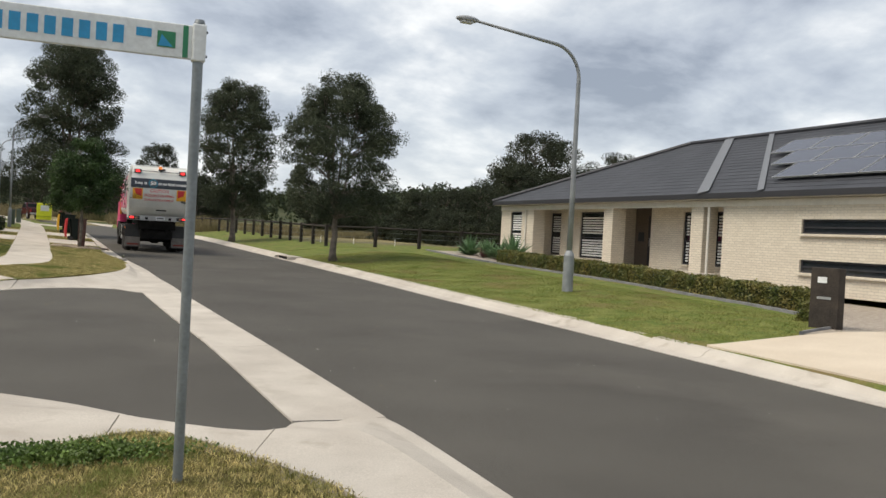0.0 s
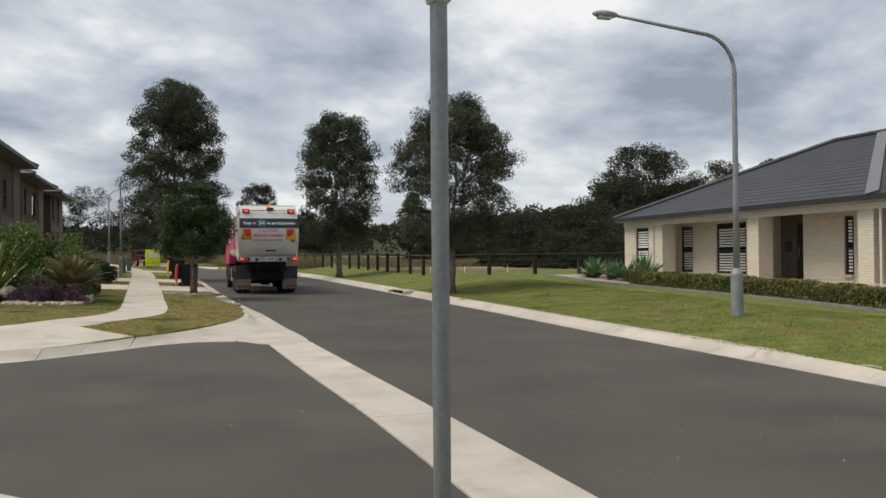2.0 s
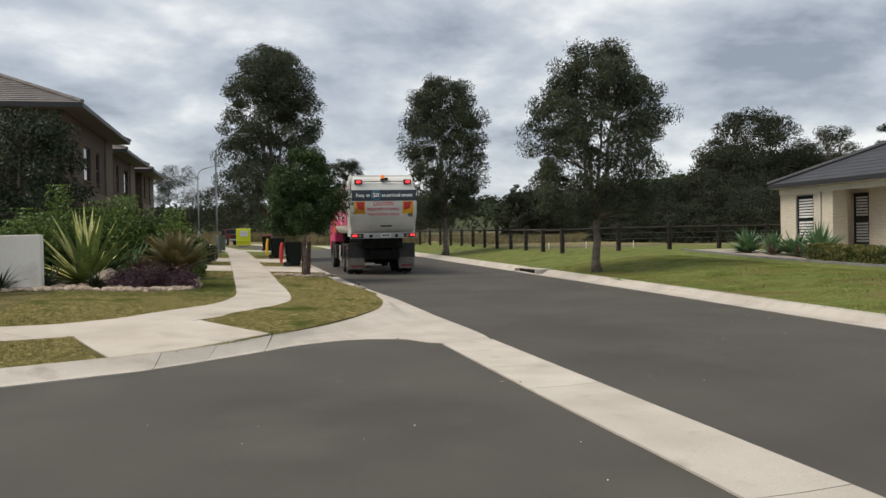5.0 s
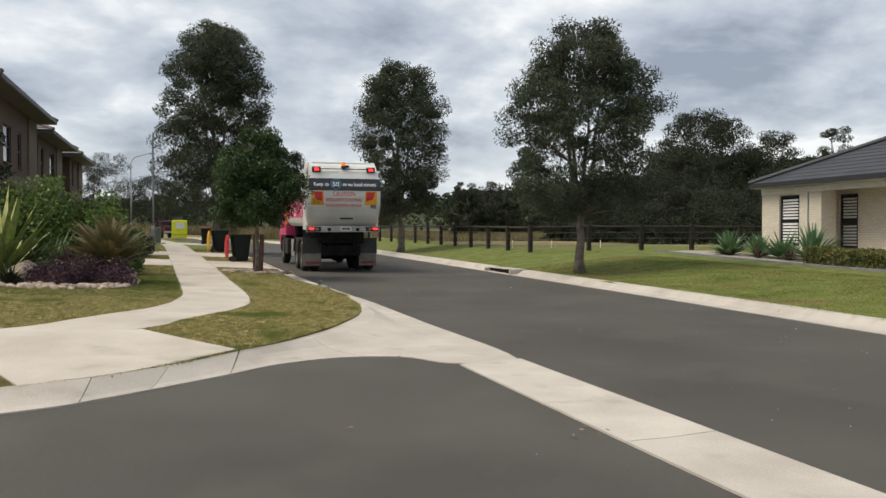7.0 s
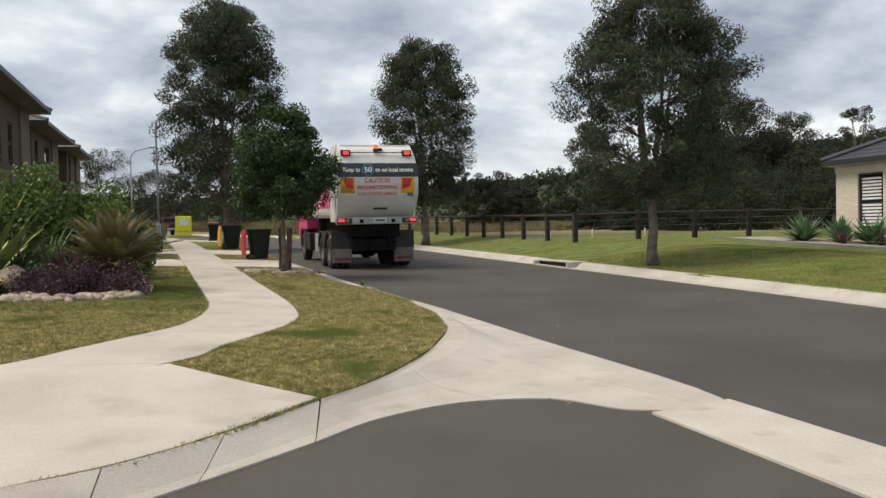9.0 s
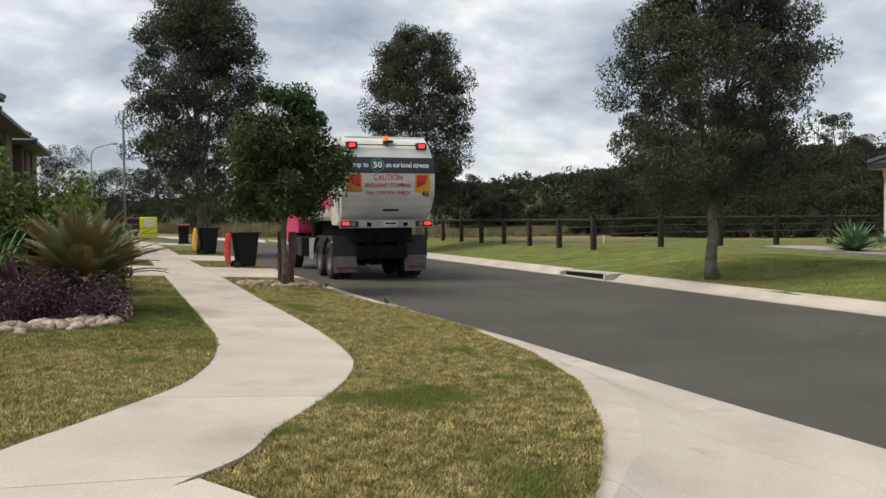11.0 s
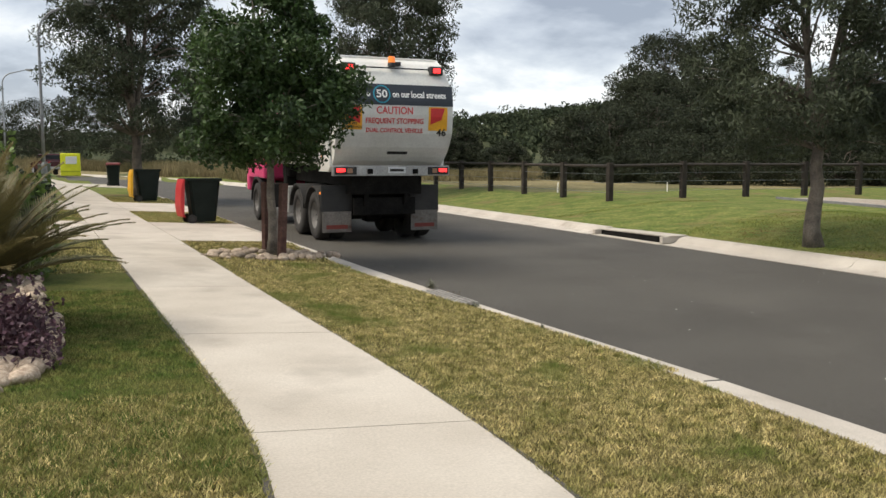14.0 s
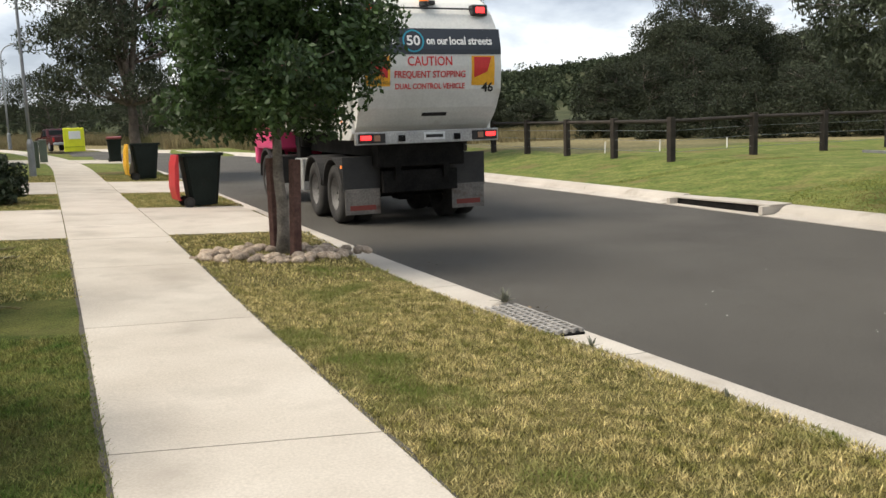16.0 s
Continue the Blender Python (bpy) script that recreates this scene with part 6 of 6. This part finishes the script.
def garbage_truck():
    T = thing("garbage_truck", "pink and white garbage truck stopped on the road, brake lights lit", "garbage truck", TRUCK_AT)
    # chassis
    bm = bmesh.new()
    for sx in (-1, 1):
        add_box(bm, sx * 0.42, 3.0, 0.88, 0.09, 8.0, 0.26)
    for yy in (-0.6, 1.4, 2.6, 4.2, 6.0):
        add_box(bm, 0, yy, 0.86, 0.76, 0.14, 0.2)
    # broad black crossbeam, added to darken the void under the tail
    add_box(bm, 0, -0.85, 0.72, 1.3, 0.12, 0.35, 0.01)
    part("chassis", bm, CHASSIS, T, "black chassis rails")
    part("rear_underframe", box(0, -0.75, 0.8, 1.5, 0.5, 0.5, 0.02), CHASSIS, T)
    # added black panel between the wheels, standing in for underside shade
    part("underside_shade_panel", box(0, -0.55, 0.75, 1.2, 0.06, 0.5, 0.02), CHASSIS, T)
    part("subframe", box(0, 1.7, 0.92, 1.5, 4.6, 0.4, 0.01), CHASSIS, T)
    for yy in (0.0, 1.32, 5.75):
        part("axle", cyl((-0.9, yy, 0.5), (0.9, yy, 0.5), 0.1, 0.1, 12), CHASSIS, T)
        part("differential", box(0, yy, 0.52, 0.36, 0.4, 0.36, 0.08), CHASSIS, T)
    for sx in (-1, 1):
        for yy in (0.0, 1.32):
            wheel(T, sx * 1.09, yy, 0.5, 0.27, sx)
            wheel(T, sx * 0.78, yy, 0.5, 0.27, sx)
        wheel(T, sx * 1.08, 5.75, 0.5, 0.29, sx)
        for yy in (0.0, 1.32):
            arcp = [(yy + 0.62 * math.cos(radians(a)), 0.52 + 0.60 * math.sin(radians(a))) for a in range(8, 173, 11)]
            arcp += [(yy + 0.585 * math.cos(radians(a)), 0.52 + 0.565 * math.sin(radians(a))) for a in range(172, 7, -11)]
            part("mudguard", prism(arcp, "x", sx * 0.62, sx * 1.26), BLACK_PLASTIC, T, "black plastic mudguard")
        part("mudguard_skirt", box(sx * 0.94, -0.66, 0.86, 0.64, 0.03, 0.56, 0.005), BLACK_PLASTIC, T)
        part("mudflap", box(sx * 0.94, -0.68, 0.40, 0.6, 0.018, 0.42, 0.006), MUDFLAP, T, "dusty grey mudflap")
        part("flap_bars", box(sx * 0.94, -0.692, 0.30, 0.44, 0.006, 0.08), plain("faded_red", (0.22, 0.05, 0.04), 0.8), T)
        part("guard_stay", cyl((sx * 0.55, -0.62, 0.98), (sx * 1.24, -0.62, 0.98), 0.022, 0.022, 8), CHASSIS, T)
        part("side_marker", box(sx * 1.26, -0.6, 0.98, 0.02, 0.08, 0.05, 0.008), AMBER, T)
    # toolbox and tanks
    part("toolbox", box(-0.98, 2.45, 0.72, 0.5, 0.62, 0.6, 0.01), CHECKER, T, "silver checker plate toolbox")
    part("fuel_tank", cyl((0.95, 2.2, 0.72), (0.95, 3.3, 0.72), 0.3, 0.3, 20), STEEL, T)
    part("battery_box", box(-0.95, 4.6, 0.72, 0.5, 0.6, 0.6, 0.03), BLACK_PLASTIC, T)
    part("hydraulic_pack", box(-0.5, 3.6, 1.15, 0.9, 0.6, 0.7, 0.05), CHASSIS, T)
    part("lift_arm", box(-0.85, 3.55, 0.95, 0.25, 0.3, 1.1, 0.03), CHASSIS, T)
    # body
    zs = np.concatenate([np.linspace(1.42, 3.13, 16)])
    sec = [(-side_x(z), z) for z in zs] + [(side_x(z), z) for z in zs[::-1]]
    part("body", prism(sec, "y", -0.25, 4.05), PINK, T, "pink barrel-sided body")
    zl = np.linspace(1.12, 1.415, 4)
    part("body_skirt", prism([(-side_x(z) - 0.004, z) for z in zl] + [(side_x(z) + 0.004, z) for z in zl[::-1]], "y", -0.25, 4.02), WHITE_PAINT, T, "white lower skirt")
    part("hopper", prism([(-1.12, 1.12), (1.12, 1.12), (1.15, 2.5), (0.9, 2.95), (-0.9, 2.95), (-1.15, 2.5)], "y", 4.06, 4.75, 0.02), BLACK_PLASTIC, T, "dark hopper behind the cab")
    lad = thing_part("ladder_frame", T)
    for yy in (4.2, 4.62):
        part("ladder_rail", box(-1.2, yy, 1.85, 0.06, 0.06, 1.5, 0.01), ORANGE, lad, "orange ladder rail")
    for zz in (1.2, 1.55, 1.9, 2.25, 2.55):
        part("rung", box(-1.2, 4.41, zz, 0.05, 0.36, 0.05, 0.008), ORANGE, lad)
    # tailgate
    zr = np.linspace(1.12, 3.22, 24)
    gate = part("tailgate", prism([(rear_y(z), z) for z in zr] + [(-0.26, 3.22), (-0.26, 1.12)], "x", -1.2, 1.2), WHITE_PAINT, T, "white bulging tailgate")
    pinch(gate)
    for sx in (-1, 1):
        pinch(part("gate_cheek", prism([(-0.24, 1.0), (-0.24, 1.75), (-0.24, 2.45), (-0.24, 2.85), (-0.24, 3.26), (-0.62, 3.3), (-0.9, 3.26), (-0.98, 3.1), (-0.98, 2.85), (-0.98, 2.45), (-0.98, 1.75), (-1.08, 1.1), (-0.9, 1.0)], "x", sx * 1.205, sx * 1.27, 0.012), WHITE_PAINT, gate, "white tailgate side cheek"))
        part("hinge_ram", cyl((sx * 1.2, -0.12, 1.35), (sx * 1.2, -0.12, 2.75), 0.05, 0.035, 10), STEEL, gate)
        part("ram_cover", box(sx * 1.29, -0.1, 2.35, 0.06, 0.24, 0.95, 0.02), GREY_PANEL, gate, "grey ram cover panel")
        part("cheek_marker", box(sx * 1.276, -0.8, 1.3, 0.01, 0.07, 0.05), AMBER, gate)
        hl = part("work_lamp", box(sx * 0.90, rear_y(2.98) - 0.03, 3.0, 0.27, 0.16, 0.17, 0.02), BLACK_PLASTIC, gate, "black rubber lamp housing")
        part("lens", box(sx * 0.90, rear_y(2.98) - 0.115, 3.0, 0.15, 0.02, 0.09, 0.008), RED_LAMP, hl, "red lit brake lamp")
    part("cross_rod", cyl((-0.8, rear_y(2.98) - 0.05, 3.02), (0.8, rear_y(2.98) - 0.05, 3.02), 0.014, 0.014, 8), BLACK_PLASTIC, gate)
    part("top_rail", box(0, -0.95, 3.235, 2.0, 0.16, 0.05, 0.015), WHITE_PAINT, gate)
    bc = part("beacon_base", cyl((0, -1.27, 3.06), (0, -1.27, 3.13), 0.08, 0.07, 14), BLACK_PLASTIC, gate)
    part("beacon", cyl((0, -1.27, 3.13), (0, -1.27, 3.25), 0.075, 0.06, 16), AMBER, bc, "amber beacon")
    part("camera_bracket", box(0.12, -1.22, 3.12, 0.16, 0.08, 0.07, 0.01), BLACK_PLASTIC, gate)
    # tailgate artwork
    wrap_rear("slogan_band", plate(2.36, 0.40, 10), DARK_BAND, gate, 0.02, 2.50, 0.004, "dark slogan band")
    for body, w, s, cx in (("Keep", 0.30, 0.17, -0.85), ("to", 0.125, 0.17, -0.575), ("50", 0.22, 0.21, -0.28), ("on", 0.135, 0.17, 0.005), ("our", 0.18, 0.17, 0.20), ("local", 0.27, 0.17, 0.46), ("streets", 0.41, 0.17, 0.845)):
        me = text_mesh(body, s, 0.003, 0.004)
        xs = [v.co.x for v in me.vertices]
        me.transform(Matrix.Diagonal((w / (max(xs) - min(xs)), 1, 1, 1)))
        wrap_rear("slogan", me, WHITE_VINYL, gate, cx, 2.505, 0.012)
    ringm = bpy.data.meshes.new("speed_ring")
    bm = bmesh.new()
    a0 = [bm.verts.new((0.175 * math.cos(2 * math.pi * i / 32), 0.175 * math.sin(2 * math.pi * i / 32), 0.002)) for i in range(32)]
    a1 = [bm.verts.new((0.15 * math.cos(2 * math.pi * i / 32), 0.15 * math.sin(2 * math.pi * i / 32), 0.002)) for i in range(32)]
    for i in range(32):
        bm.faces.new((a0[i], a0[(i + 1) % 32], a1[(i + 1) % 32], a1[i]))
    bm.to_mesh(ringm); bm.free()
    wrap_rear("speed_ring", ringm, TEAL_VINYL, gate, -0.28, 2.505, 0.010)
    for body, w, s, cz, col in (("CAUTION", 0.74, 0.20, 2.19, RED_VINYL), ("FREQUENT STOPPING", 1.18, 0.145, 1.99, RED_VINYL), ("DUAL CONTROL VEHICLE", 1.16, 0.12, 1.81, RED_VINYL)):
        me = text_mesh(body, s, 0.003, 0.002)
        xs = [v.co.x for v in me.vertices]
        me.transform(Matrix.Diagonal((w / (max(xs) - min(xs)), 1, 1, 1)))
        wrap_rear("warning_text", me, col, gate, -0.02, cz, 0.008)
    me = text_mesh("46", 0.2, 0.003, 0.004)
    wrap_rear("fleet_number", me, BLACK_VINYL, gate, 0.96, 1.78, 0.008)
    for sx in (-1, 1):
        wrap_rear("warning_square", plate(0.40, 0.46, 6), YELLOW_VINYL, gate, sx * 0.88, 2.05, 0.004, "yellow and red warning marker")
        rows = (0.19, 0.14, 0.08, 0.02, -0.04, -0.085, -0.13)
        vs = [(a * sx, h, 0.002) for h in rows for a in (-0.18, float(np.interp(h, (-0.13, -0.04, 0.19), (-0.175, 0.05, 0.12))))]
        me = mesh_from("marker_red", vs, [(2 * i, 2 * i + 1, 2 * i + 3, 2 * i + 2) for i in range(6)], RED_VINYL)
        wrap_rear("marker_red", me, RED_VINYL, gate, sx * 0.88 + (0.02 * sx), 2.07, 0.011)
    me = text_mesh("DO NOT\nOVERTAKE\nTURNING VEHICLE", 0.062, 0.002)
    wrap_rear("warning_small", me, BLACK_VINYL, gate, -0.93, 1.93, 0.012)
    wrap_rear("maker_bar", plate(0.42, 0.055, 2), BLACK_VINYL, gate, 0.1, 1.38, 0.006)
    # light bar
    bar = part("light_bar", box(0, -1.28, 1.03, 2.42, 0.12, 0.2, 0.01), STEEL, T, "grey steel light bar")
    for sx in (-1, 1):
        lh = part("lamp_cluster", box(sx * 0.96, -1.345, 1.03, 0.44, 0.03, 0.15, 0.01), BLACK_PLASTIC, bar)
        part("tail_lens", box(sx * 1.06, -1.365, 1.04, 0.17, 0.02, 0.07, 0.006), RED_LAMP, lh, "red lit tail lamp")
        part("amber_lens", box(sx * 0.88, -1.365, 1.03, 0.10, 0.02, 0.09, 0.006), plain("dull_amber", (0.35, 0.2, 0.12), 0.4), lh)
        part("reverse_lamp", box(sx * 0.47, -1.36, 1.02, 0.11, 0.03, 0.10, 0.01), CHASSIS, bar)
    pl = part("number_plate", box(0.08, -1.348, 1.04, 0.37, 0.012, 0.12, 0.004), SIGN_WHITE, bar, "white number plate")
    part("plate_bar", box(0.08, -1.356, 1.04, 0.29, 0.006, 0.05), BLACK_VINYL, pl)
    # side artwork
    for body, w, s, cy, cz in (("Be Breast Aware", 2.1, 0.40, 2.6, 2.62), ("Together we are making a difference", 2.75, 0.23, 2.25, 2.22)):
        me = text_mesh(body, s, 0.002, 0.003)
        xs = [v.co.x for v in me.vertices]
        me.transform(Matrix.Diagonal((w / (max(xs) - min(xs)), 1, 1, 1)))
        wrap_side("slogan_side", me, WHITE_VINYL, T, cy, cz)
    wrap_side("web_bar", plate(1.15, 0.09, 2), WHITE_VINYL, T, 3.1, 1.75)
    wrap_side("council_mark", plate(0.42, 0.52, 4), WHITE_VINYL, T, 1.55, 1.72)
    me = text_mesh("COMMUNITY", 0.10, 0.002)
    wrap_side("partner_text", me, BLACK_VINYL, T, 0.75, 1.58)
    wrap_side("partner_bar", plate(0.55, 0.07, 2), WHITE_VINYL, T, 0.75, 1.80)
    # cab
    cab = part("cab", prism([(4.9, 0.72), (6.95, 0.72), (7.0, 1.5), (6.75, 2.35), (6.6, 2.45), (4.98, 2.5), (4.9, 2.4)], "x", -1.2, 1.2, 0.05), PINK, T, "pink driver cab")
    part("roof_lip", box(0, 5.75, 2.5, 2.2, 1.5, 0.08, 0.03), PINK, cab)
    for sx in (-1, 1):
        part("cab_window", prism([(5.75, 1.72), (6.62, 1.68), (6.5, 2.25), (5.75, 2.28)], "x", sx * 1.195, sx * 1.212), DARK_GLASS, cab, "dark cab side window")
        part("quarter_window", prism([(5.2, 1.75), (5.55, 1.75), (5.55, 2.27), (5.2, 2.27)], "x", sx * 1.195, sx * 1.212), DARK_GLASS, cab)
        part("door_handle", box(sx * 1.215, 5.72, 1.5, 0.02, 0.16, 0.035, 0.006), BLACK_PLASTIC, cab)
        mr = part("mirror", box(sx * 1.45, 6.75, 2.0, 0.2, 0.09, 0.52, 0.03), BLACK_PLASTIC, cab, "tall black mirror")
        part("mirror_arm", cyl((sx * 1.2, 6.75, 2.2), (sx * 1.42, 6.75, 2.2), 0.015, 0.015, 8), BLACK_PLASTIC, mr)
        part("step_box", box(sx * 1.02, 5.1, 0.72, 0.34, 0.5, 0.55, 0.03), BLACK_PLASTIC, T)
        arcp = [(5.75 + 0.68 * math.cos(radians(a)), 0.5 + 0.66 * math.sin(radians(a))) for a in range(0, 181, 12)]
        arcp += [(5.75 + 0.63 * math.cos(radians(a)), 0.5 + 0.61 * math.sin(radians(a))) for a in range(180, -1, -12)]
        part("mudguard", prism(arcp, "x", sx * 0.85, sx * 1.23), BLACK_PLASTIC, T)
    part("bumper", box(0, 6.95, 0.65, 2.42, 0.25, 0.6, 0.05), PINK, cab, "pink front bumper")
    part("windscreen", prism([(6.985, 1.6), (6.78, 2.3), (6.80, 2.3), (7.005, 1.6)], "x", -1.05, 1.05), DARK_GLASS, cab)

    # the body, tailgate and cab ride high on the chassis
    for ob in T.children:
        if ob.name.split(".")[0] in ("body", "body_skirt", "hopper", "ladder_frame", "tailgate", "light_bar", "cab", "slogan_side", "web_bar", "council_mark", "partner_text", "partner_bar", "rear_underframe", "subframe", "hydraulic_pack", "lift_arm"):
            ob.location.z += 0.41


garbage_truck()
